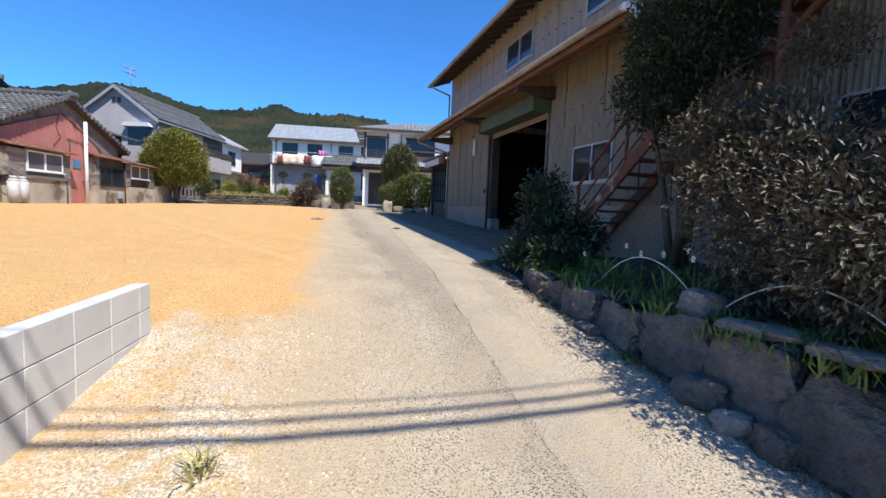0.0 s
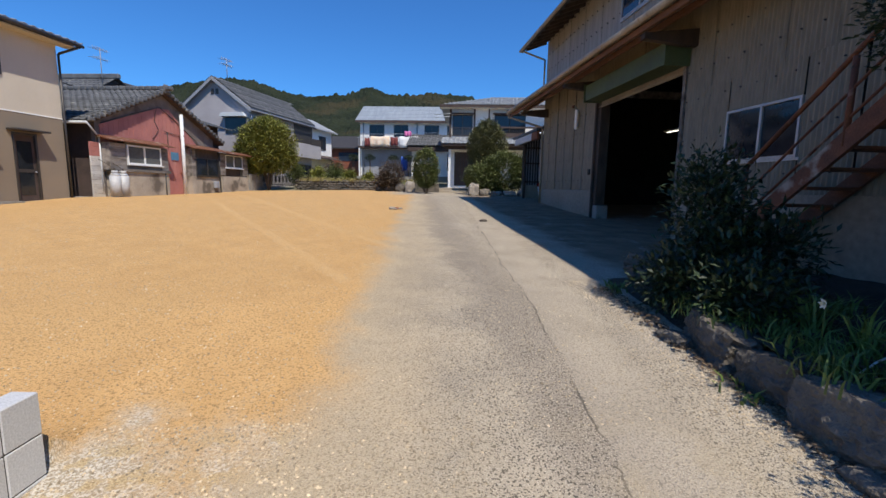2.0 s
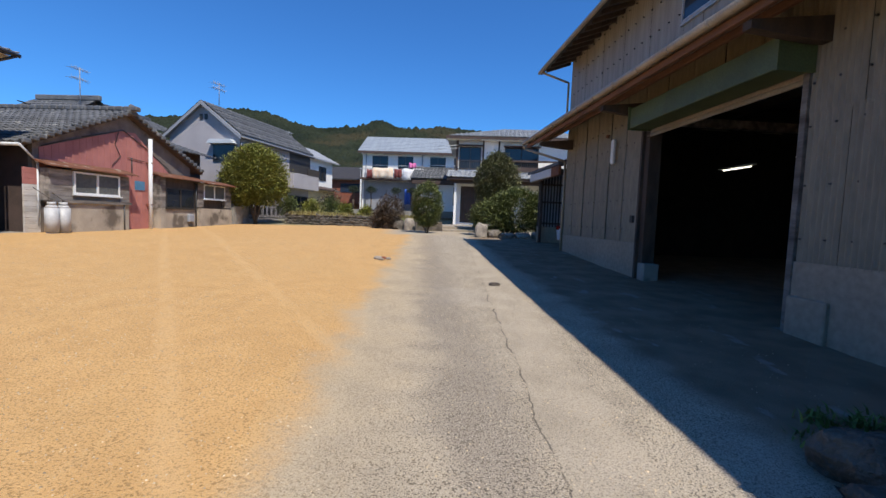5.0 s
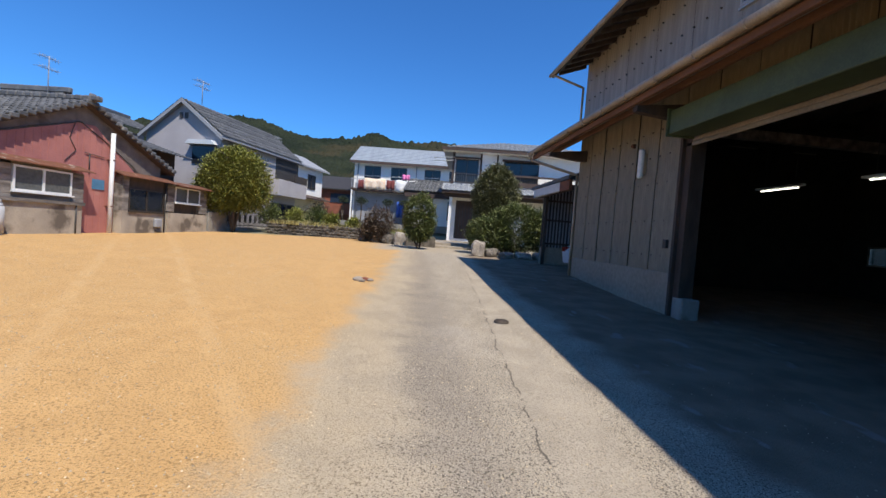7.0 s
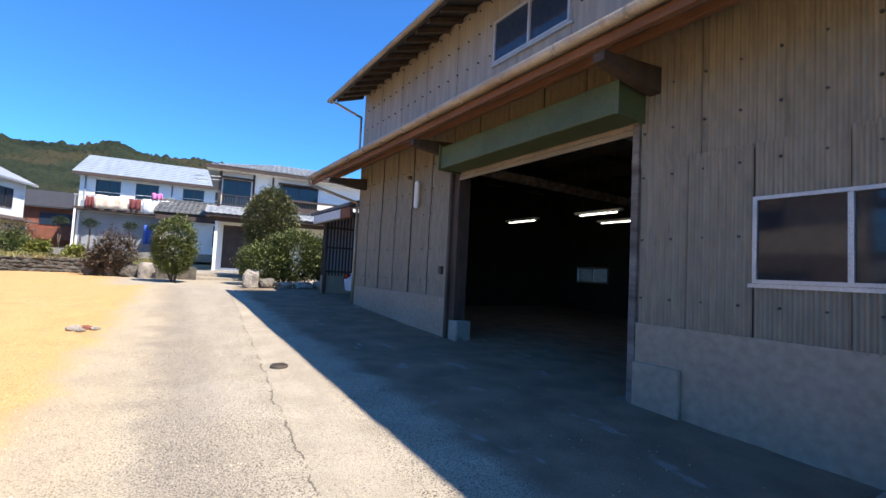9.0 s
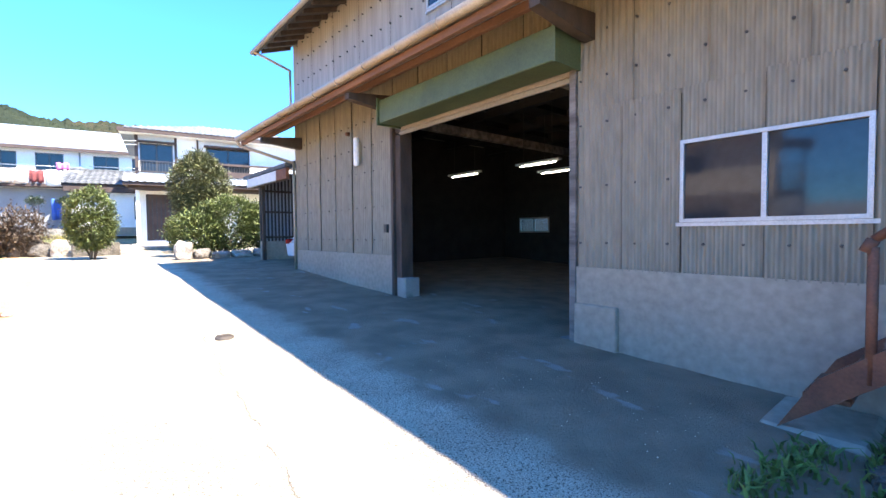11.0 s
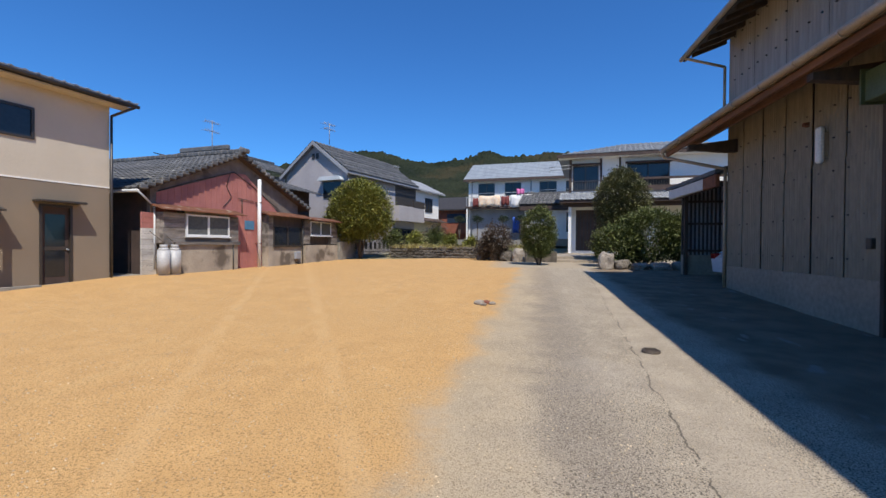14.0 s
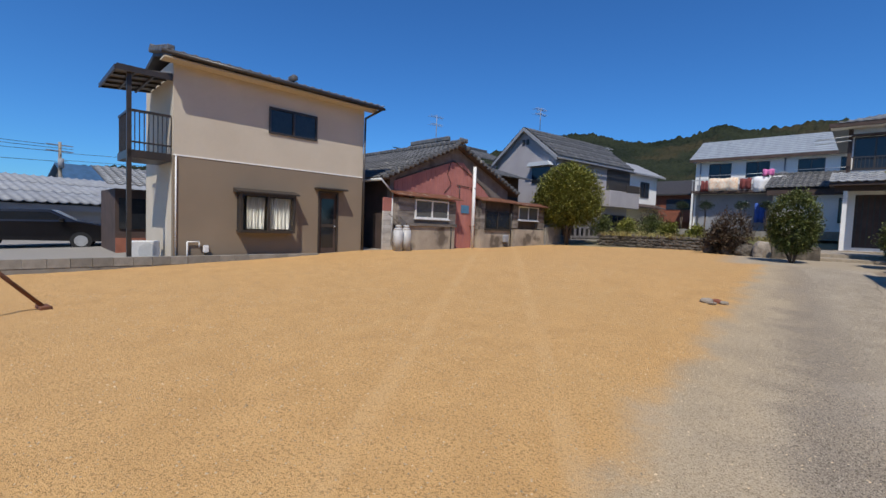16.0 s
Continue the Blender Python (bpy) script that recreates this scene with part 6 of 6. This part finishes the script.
def build_planter():
    bm = bmesh.new()
    xs, ys = np.linspace(2.78, 5.7, 26), np.linspace(-4, 7.6, 70)
    grid = []
    for y in ys:
        row_v = []
        for i, x in enumerate(xs):
            edge = min(1.0, (x - 2.78) / 0.25) if y > 5.3 else 1.0
            edge *= min(1.0, max(0.0, (7.6 - y) / 0.6))
            z = gz(x, y) - 0.02 + (soil_z(x, y) - gz(x, y) + 0.05 * noise.noise((x * 2, y * 2, 0)) + 0.04 * noise.noise((x * 6, y * 6, 1))) * edge
            row_v.append(bm.verts.new((x, y, z)))
        grid.append(row_v)
    for a, c in zip(grid, grid[1:]):
        for i in range(len(xs) - 1):
            bm.faces.new((a[i], a[i + 1], c[i + 1], c[i])).smooth = True
    solo("planter_bed", bm, M_SOIL, "raised planting bed of dark soil along the warehouse", "planting bed", kind="structure")
    w = thing("planter_wall", "rough retaining edge of large weathered stones along the drive", "wall", kind="structure")
    rnd = random.Random(12)
    y = -3.0
    i = 0
    while y < 5.2:
        ln = rnd.uniform(0.45, 0.85)
        g = gz(2.7, y + ln / 2)
        full = max(0.2, soil_z(2.8, y) + rnd.uniform(-0.08, 0.04) - g)
        s = part("stone", stone(bmesh.new(), (0, 0, 0), (0.16, ln * 0.5, full * 0.56), i + 50, 4, 0.8), M_STONE, w)
        s.matrix_world = pose(2.82 + rnd.uniform(-0.04, 0.05), y + ln * 0.5, g + full * 0.42, rnd.uniform(-9, 9), rnd.uniform(6, 18), rnd.uniform(-8, 8))
        if i % 3 == 1:
            s = part("stone", stone(bmesh.new(), (0, 0, 0), (0.12, 0.14, full * 0.22), i + 90, 3, 0.6), M_STONE, w)
            s.matrix_world = pose(2.62, y + ln * 0.9, g + full * 0.13, 0, 8, rnd.uniform(-30, 30))
        y += ln * 0.97
        i += 1
    for j, (x, yy, sx, sy, sz) in enumerate(((3.0, 2.75, 0.14, 0.16, 0.12), (2.95, 2.2, 0.18, 0.3, 0.05), (2.98, 1.65, 0.2, 0.25, 0.05), (2.62, 2.35, 0.13, 0.18, 0.12), (2.55, 2.05, 0.09, 0.12, 0.07))):
        z = soil_z(x, yy) + 0.03 + sz * 0.6 if x > 2.8 else gz(x, yy) + sz * 0.6
        solo("loose_stone", stone(bmesh.new(), (0, 0, 0), (sx, sy, sz), 80 + j, 3), M_PALESTONE if j != 3 else M_STONE, "weathered loose stone on the planter edge", "stone", pose(x, yy, z, 0, 5, 12 * j), "loose stones")
    for j, (x, yy, sx, sy, sz) in enumerate(((3.25, 6.75, 0.3, 0.2, 0.1), (3.5, 7.25, 0.26, 0.24, 0.2), (3.9, 7.3, 0.25, 0.2, 0.1), (4.5, 7.2, 0.3, 0.22, 0.12))):
        solo("flat_rock", stone(bmesh.new(), (0, 0, 0), (sx, sy, sz), 90 + j, 3), M_STONE, "flat grey rock lying at the end of the bed", "rock", pose(x, yy, max(gz(x, yy), soil_z(x, yy) if yy < 7.2 else 0) + sz * 0.4, 0, 4, 25 * j), "flat rocks")


build_planter()


def grass(name, label, spots, count, hgt, seed, material, width=0.012, spread=0.3):
    """Blades of grass or strap leaves as one object."""
    rnd = random.Random(seed)
    verts, faces = [], []
    for x, y, z in spots:
        for _ in range(count):
            a, r = rnd.uniform(0, math.tau), rnd.uniform(0, spread)
            p = Vector((x + r * math.cos(a), y + r * math.sin(a), z - 0.03))
            d = Vector((rnd.gauss(0, 0.35), rnd.gauss(0, 0.35), 1)).normalized()
            s = Vector((math.cos(a + 1.5), math.sin(a + 1.5), 0)) * width
            h = hgt * rnd.uniform(0.5, 1.2)
            bend = Vector((d.x, d.y, 0)) * h * 0.8
            i = len(verts)
            verts += [p - s, p + s, p + d * h * 0.6 + s * 0.8, p + d * h * 0.6 - s * 0.8, p + d * h + bend - Vector((0, 0, h * 0.15))]
            faces += [(i, i + 1, i + 2, i + 3), (i + 3, i + 2, i + 4)]
    me = bpy.data.meshes.new(name)
    me.from_pydata([tuple(v) for v in verts], [], faces)
    me.materials.append(material)
    return tagged(new(name, me), label, "grass", kind="stuff")


def pz(x, y):
    return max(gz(x, y), soil_z(x, y)) if x > 2.75 and y < 7 else gz(x, y)


rnd = random.Random(2)
spots = [(x, y, pz(x, y)) for x, y in [(rnd.uniform(2.82, 4.3) if i % 2 else rnd.uniform(2.8, 3.1), rnd.uniform(0.4, 5.6)) for i in range(60)]]
grass("bed_grass", "long green grass and strap leaves in the planting bed", spots, 50, 0.19, 3, M_GRASS, 0.008, 0.28)
spots = [(x, y, pz(x, y)) for x, y in ((3.15, 2.9), (3.25, 3.4), (3.2, 4.0), (3.3, 4.4), (3.1, 1.2), (3.2, 0.9), (3.35, 4.8), (3.05, 1.5))]
grass("daffodil_leaves", "clumps of narrow daffodil leaves on the planter edge", spots, 45, 0.4, 6, M_GRASS, 0.009, 0.12)
spots = [(2.55, 3.05, gz(2.5, 3)), (2.5, 1.2, gz(2.5, 1.2)), (2.55, 0.8, gz(2.5, 0.8)), (2.6, 4.5, gz(2.6, 4.5)), (2.75, 6.6, gz(2.7, 6.6)), (4.2, 7.5, 0.72), (4.6, 7.45, 0.74), (3.6, 7.6, 0.72), (4.9, 7.4, 0.75), (5.2, 7.2, 0.75), (3.9, 7.95, gz(3.9, 7.95)), (4.15, 7.9, gz(4.15, 7.9)), (4.4, 7.85, gz(4.4, 7.85)), (4.65, 7.8, gz(4.65, 7.8))]
grass("weeds", "low green weeds in the joint beside the drive", spots, 60, 0.13, 7, M_GRASS, 0.012, 0.2)
grass("dry_tuft", "dry straw-coloured tuft of grass on the pale gravel", [(-0.5, 2.2, gz(-0.5, 2.2))], 55, 0.2, 8, leaf_mat("straw", (0.34, 0.3, 0.12), 0.8), 0.006, 0.07)
grass("bank_grass", "dry and green grass on the raised bed", [(rnd.uniform(-6, 1.0), rnd.uniform(30.6, 33.5), 2.05) for _ in range(120)], 14, 0.3, 9, leaf_mat("dry_grass", (0.25, 0.21, 0.07), 0.8), 0.02, 0.5)
shrub("nandina_bush", "large loose nandina bush with glossy bronze and green leaves", "bush", (3.5, 2.25, soil_z(3.5, 2.25)),
      [((0, 0.2, 0.85), (0.8, 0.9, 0.75)), ((-0.3, -0.6, 0.7), (0.65, 0.8, 0.6)), ((0.2, 0.6, 1.35), (0.6, 0.55, 0.5)), ((0.1, -1.5, 0.8), (0.8, 0.8, 0.75)), ((-0.1, 1.0, 1.5), (0.3, 0.35, 0.3))], 42000, 0.06, 0.022, M_LEAF_RED, 11, 9, 0.25, 0.25, 0.016)
shrub("nandina_plume", "thin bare-stemmed nandina with reddish leaf plumes", "bush", (4.2, 2.85, soil_z(4.2, 2.85)),
      [((0, 0, 2.25), (0.3, 0.35, 0.24)), ((-0.2, 0.6, 1.85), (0.3, 0.35, 0.22)), ((-0.35, 0.9, 1.35), (0.3, 0.35, 0.2))], 4200, 0.07, 0.02, M_LEAF_RED, 12, 6, 0.1, 0.3, 0.014)
shrub("dark_conifer", "dense dark evergreen tree leaning over the steel stairs", "tree", (4.4, 4.5, soil_z(4.4, 4.5)),
      [((-0.1, -0.1, 2.9), (0.75, 0.8, 0.75)), ((0.05, -0.5, 3.3), (0.6, 0.6, 0.55)), ((-0.2, 0.25, 2.2), (0.55, 0.6, 0.45)), ((0.1, -0.2, 1.75), (0.45, 0.5, 0.4))], 24000, 0.075, 0.03, M_LEAF_DARK, 13, 7, 0.3, 0, 0.06)
shrub("camellia_bush", "glossy dark green camellia bush at the end of the planter", "bush", (3.4, 6.05, soil_z(3.4, 6.05)),
      [((0, 0, 0.8), (0.42, 0.46, 0.4)), ((-0.15, -0.25, 0.35), (0.42, 0.5, 0.35)), ((0.1, 0.2, 1.15), (0.3, 0.3, 0.28)), ((0.35, -0.3, 0.45), (0.45, 0.5, 0.35))], 5000, 0.085, 0.04, M_LEAF, 14, 9, 0.2, 0, 0.016)
shrub("low_camellia", "low shrub with pale new leaves spilling onto the drive", "bush", (3.05, 5.15, soil_z(3, 5.1)),
      [((0, 0, 0.2), (0.35, 0.45, 0.25)), ((-0.1, 0.7, 0.15), (0.3, 0.5, 0.25))], 2600, 0.08, 0.036, M_LEAF, 15, 6, 0.2, 0, 0.012)


def flower(x, y, h):
    z = pz(x, y)
    f = thing("daffodil", "pale yellow and white daffodil in the planting bed", "flower", pose(x, y, z), "daffodils")
    part("stem", tubes(((0, 0, -0.03), (0, 0, h), 0.004), sides=5), M_GRASS, f)
    bm = bmesh.new()
    for i in range(6):
        a = i * math.tau / 6
        d = Vector((-0.5 + 0.2 * math.cos(a), math.cos(a), math.sin(a))).normalized()
        leaf(bm, Vector((-0.01, 0, h)), d, Vector((1, 0, 0)), 0.042, 0.026)
    part("petals", bm, M_PETAL, f)
    part("trumpet", tubes(((-0.01, 0, h), (-0.035, 0, h + 0.003), 0.01, 0.014)), M_YELLOWISH, f)


for x, y, h in ((3.2, 3.05, 0.42), (3.3, 3.5, 0.4), (3.25, 3.75, 0.38), (3.35, 4.1, 0.42), (3.15, 2.6, 0.4), (3.2, 1.5, 0.4), (3.25, 1.15, 0.42), (3.1, 4.5, 0.3), (3.4, 3.3, 0.45), (3.15, 1.35, 0.3)):
    flower(x, y, h)
arch = thing("garden_hoop", "thin pale arched garden hoops over the planting bed", "hoop", kind="")
for a, c in ((4.2, 2.75), (2.72, 1.3)):
    bm = bmesh.new()
    pts = [Vector((3.05, a + (c - a) * i / 16, soil_z(3.05, a + (c - a) * i / 16) - 0.03 + 0.42 * math.sin(math.pi * i / 16) ** 0.8)) for i in range(17)]
    for p, q in zip(pts, pts[1:]):
        tube(bm, p, q, 0.006, None, 6)
    part("hoop", bm, M_STRAP, arch)


def build_litter():
    """Fallen leaves and dry stalks along the foot of the planter stones."""
    rnd = random.Random(77)
    verts, faces = [], []
    for _ in range(3400):
        y = rnd.uniform(-0.6, 6.6)
        x = 2.66 - abs(rnd.gauss(0, 0.09)) if rnd.random() < 0.7 else rnd.uniform(2.85, 3.6)
        z = pz(x, y) + rnd.uniform(0.012, 0.04)
        a, n = rnd.uniform(0, math.tau), rnd.uniform(0.012, 0.035)
        d, e = Vector((math.cos(a), math.sin(a), rnd.uniform(-0.3, 0.5))) * n, Vector((-math.sin(a), math.cos(a), rnd.uniform(-0.4, 0.4))) * n * rnd.uniform(0.15, 0.45)
        p, i = Vector((x, y, z)), len(verts)
        verts += [tuple(p - d), tuple(p + e), tuple(p + d), tuple(p - e)]
        faces += [(i, i + 1, i + 2), (i, i + 2, i + 3)]
    me = bpy.data.meshes.new("leaf_litter")
    me.from_pydata(verts, [], faces)
    me.materials.append(leaf_mat("dry_leaf", (0.16, 0.105, 0.06), 0.9, 0.7))
    tagged(new("leaf_litter", me), "dry brown fallen leaves along the foot of the stones", "leaves", kind="stuff")


build_litter()


# ---- small things on the ground ----
def build_manhole():
    z = gz(2.38, 12.95) + 0.02
    t = thing("manhole_cover", "small rusty round iron manhole cover in the drive", "manhole cover", pose(2.38, 12.95, z))
    part("ring", tubes(((0, 0, -0.05), (0, 0, 0.012), 0.105), sides=28), M_IRON, t)
    part("lid", tubes(((0, 0, 0), (0, 0, 0.02), 0.088), sides=28), M_IRON, t)
    for i in range(4):
        part("rib", boxed((-0.07, 0.07, -0.06 + 0.035 * i, -0.045 + 0.035 * i, 0.018, 0.026)), M_IRON, t)


build_manhole()
for j, (x, y, s) in enumerate(((0.02, 15.9, 0.1), (0.16, 15.98, 0.08), (0.28, 15.9, 0.07), (0.12, 15.75, 0.06))):
    solo("loose_stone", stone(bmesh.new(), (0, 0, 0), (s, s * 0.8, s * 0.5), 120 + j, 2), M_BRICKRED if j == 1 else M_PALESTONE, "small broken stones lying on the sand", "stone", pose(x, y, gz(x, y) + s * 0.3), "broken stones")


def build_pebbles():
    """Loose grit on sand, gravel and asphalt."""
    rnd = random.Random(31)
    verts, faces = [], []

    def grit(x, y, s):
        z = gz(x, y) + 0.018 * noise.noise((x * 0.6, y * 0.6, 0)) + 0.012 * noise.noise((x * 2.6, y * 2.6, 3))
        i = len(verts)
        a = rnd.uniform(0, math.tau)
        ring = [(x + s * math.cos(a + k * 1.5708) * rnd.uniform(0.6, 1.1), y + s * math.sin(a + k * 1.5708) * rnd.uniform(0.6, 1.1), z - s * 0.2) for k in range(4)]
        verts.extend(ring + [(x + s * rnd.uniform(-0.3, 0.3), y, z + s * rnd.uniform(0.35, 0.7))])
        faces.extend([(i, i + 1, i + 4), (i + 1, i + 2, i + 4), (i + 2, i + 3, i + 4), (i + 3, i, i + 4)])

    for _ in range(9000):
        grit(rnd.uniform(-1.2, -0.1) if rnd.random() < 0.8 else rnd.uniform(-0.6, 0.8), rnd.uniform(0.6, 4.3), rnd.uniform(0.005, 0.016))
    for _ in range(30000):
        y = 4.2 + 16 * rnd.random() ** 1.6
        grit(rnd.uniform(-9, 2.8), y, rnd.uniform(0.004, 0.013))
    for _ in range(5000):
        grit(rnd.uniform(2.3, 2.75), rnd.uniform(0.3, 7), rnd.uniform(0.004, 0.014))
    for _ in range(220):
        grit(rnd.gauss(4.2, 0.5), rnd.gauss(9.7, 1.1), rnd.uniform(0.004, 0.012))
    me = bpy.data.meshes.new("pebbles")
    me.from_pydata(verts, [], faces)
    me.materials.append(mat("grit", (0.55, 0.43, 0.28), (0.35, 0.27, 0.17), 0.95, 2, 40, 0.2, islands=0.5))
    tagged(new("pebbles", me), "scattered small pebbles and grit on the ground", "pebbles", kind="stuff")


build_pebbles()


# ---- frame at the plot's left, cars, poles and wires ----
def build_prop():
    t = thing("leaning_bracket", "rusty brown metal bracket standing on the sand", "bracket", pose(-8.0, 8.4, gz(-8.0, 8.5)))
    part("bar", tubes(((0.25, 0.5, 0.02), (0.5, -0.2, 0.8), 0.03)), M_RUST, t)
    part("leg", tubes(((0.5, -0.2, -0.02), (0.5, -0.2, 0.82), 0.025)), M_RUST, t)
    part("foot", boxed((0.1, 0.4, 0.42, 0.56, -0.02, 0.06), bevel=0.01), M_RUST, t)


build_prop()


def build_car(name, label, m, paint):
    t = thing(name, label, "car", m)
    prof = [(-2.2, 0.35), (-2.25, 0.75), (-2.0, 0.95), (-1.45, 1.0), (-0.9, 1.38), (0.5, 1.42), (1.2, 1.05), (2.1, 0.9), (2.25, 0.6), (2.2, 0.3)]
    bm = bmesh.new()
    rings = []
    for y, k in ((-0.86, 0.94), (-0.8, 1.0), (0.8, 1.0), (0.86, 0.94)):
        rings.append([bm.verts.new((x, y * (0.8 if z > 1.05 else 1.0), 0.3 + (z - 0.3) * k)) for x, z in prof])
    for a, c in zip(rings, rings[1:]):
        for i in range(len(prof)):
            j = (i + 1) % len(prof)
            bm.faces.new((a[i], a[j], c[j], c[i]))
    bm.faces.new(rings[0][::-1])
    bm.faces.new(rings[-1])
    bmesh.ops.recalc_face_normals(bm, faces=bm.faces)
    body = part("body", bm, paint, t)
    for s in (-1, 1):
        part("side_window", prisms(([(-1.3, 1.0), (-0.85, 1.3), (0.45, 1.34), (1.05, 1.04)], "y", s * 0.69, s * 0.83)), M_DARKGLASS, body)
        part("tail_lamp", boxed((-2.27, -2.05, s * 0.72 - 0.14, s * 0.72 + 0.14, 0.72, 0.88), bevel=0.02), M_REDLAMP, body)
        part("mirror", boxed((0.75, 0.9, s * 0.95 - 0.1, s * 0.95 + 0.1, 1.0, 1.14), bevel=0.03), paint, body)
    part("rear_window", prisms(([(-1.5, 1.0), (-0.92, 1.38), (-0.9, 1.35), (-1.45, 0.98)], "y", -0.6, 0.6)), M_DARKGLASS, body)
    for x in (-1.35, 1.35):
        for y in (-0.78, 0.78):
            wh = part("wheel", tubes(((x, y - 0.1, 0.32), (x, y + 0.1, 0.32), 0.32), sides=20), M_RUBBER, t)
            part("rim", tubes(((x, y - 0.11, 0.32), (x, y + 0.11, 0.32), 0.2), sides=16), M_ALU, wh)


build_car("black_car", "black saloon car parked beyond the low block wall", pose(-20.6, 11.4, 0.82, 0, 0, 70), M_CARBLACK)
build_car("white_car", "white car parked inside the lean-to shed", pose(8.52, 20.4, 1.15, 0, 0, 0), M_CARWHITE)


def build_left_distance():
    t = thing("roadside_warehouse", "long low building with a pale corrugated roof across the street", "building", pose(-36, 8, 0, 0, 0, 0))
    part("wall", boxed((0, 8, -4, 16, -0.3, 2.2)), M_BALCONY, t)
    part("roof", tiled(bmesh.new(), (0, -4.5, 4.3), (0, 21, 0), (8.6, 0, -1.7), 50, 3, 0.03, 0.08), M_TILE_LIGHT, t)
    part("roof_body", prisms(([(0, 4.2), (8.5, 2.5), (8.5, 2.2), (0, 2.2)], "y", -4.4, 16.4)), M_BALCONY, t)
    f = thing("street_fence", "low grey metal rail fence across the street", "fence", pose(-25, 4, 0.5))
    part("top_rail", boxed((-0.03, 0.03, 0, 14, 0.95, 1.0)), M_BALCONY, f)
    part("bottom_rail", boxed((-0.03, 0.03, 0, 14, 0.12, 0.17)), M_BALCONY, f)
    bar = mesh_of("bar", boxed((-0.015, 0.015, -0.015, 0.015, 0, 1.0)), M_BALCONY)
    for i in range(94):
        part("bar", bar, M_BALCONY, f).location = (0, 0.03 + i * 0.149, 0)
    h, roof = simple_house("blue_roof_house", "far house with a blue roof across the street", pose(-58, 20, 0), 8, 8, -0.5, 4.6, 6.6, M_BALCONY, M_BLUEROOF, None)
    h, roof = simple_house("far_house", "far low house with a dark roof", pose(-60, 6, 0), 9, 8, -0.5, 3.2, 5.0, M_MORTAR, M_ROOFTILE, None)
    p = thing("utility_pole", "grey concrete utility pole with cross arms", "utility pole", pose(-48, 18.5, 0))
    part("pole", tubes(((0, 0, -0.5), (0, 0, 8.0), 0.16, 0.11), sides=10), M_CONC, p)
    for z in (7.2, 7.7):
        part("cross_arm", boxed((-0.05, 0.05, -0.9, 0.9, z, z + 0.08)), M_BALCONY, p)
    part("transformer", tubes(((0.3, 0, 5.8), (0.3, 0, 6.6), 0.22), sides=12), M_BALCONY, p)
    for i, (z0, z1) in enumerate(((7.7, 9.6), (7.2, 8.6), (6.4, 7.2), (7.5, 9.2))):
        bm = bmesh.new()
        a, c = Vector((-48, 18.5 + 0.3 * i, z0)), Vector((-36, -30, z1))
        pts = [a.lerp(c, k / 20) - Vector((0, 0, 1.3 * math.sin(math.pi * k / 20))) for k in range(21)]
        for q, r in zip(pts, pts[1:]):
            tube(bm, q, r, 0.02, None, 5)
        solo("overhead_cable", bm, M_BOLT, "black overhead cable sagging between poles", "cable", None, "overhead cables")
    for i, z in enumerate((6.5, 7.1)):
        bm = bmesh.new()
        a, c = Vector((-48, 18.5, z)), Vector((-20, 44, z + 1.4))
        pts = [a.lerp(c, k / 16) - Vector((0, 0, 0.8 * math.sin(math.pi * k / 16))) for k in range(17)]
        for q, r in zip(pts, pts[1:]):
            tube(bm, q, r, 0.018, None, 5)
        solo("overhead_cable", bm, M_BOLT, "black overhead cable sagging between poles", "cable", None, "overhead cables")
    # cables that cross above the drive and cast the curved shadows on it
    k = SUN_DIR / SUN_DIR.z
    for off, r in ((0.0, 0.032), (0.17, 0.024), (0.34, 0.01)):
        bm = bmesh.new()
        pts = []
        for i in range(25):
            x = -7 + 16 * i / 24
            gx, gy = x, 2.42 + off + 0.05 * (x - 0.6) ** 2 * (1.0 if x < 0.6 else 0.6)
            gy = min(gy, 2.42 + off + 1.6)
            h = 6.2
            pts.append(Vector((gx, gy, 0.2)) + k * h)
        for q, s in zip(pts, pts[1:]):
            tube(bm, q, s, r, None, 6)
        solo("overhead_cable", bm, M_BOLT, "black overhead cable crossing above the drive", "cable", None, "overhead cables")


build_left_distance()
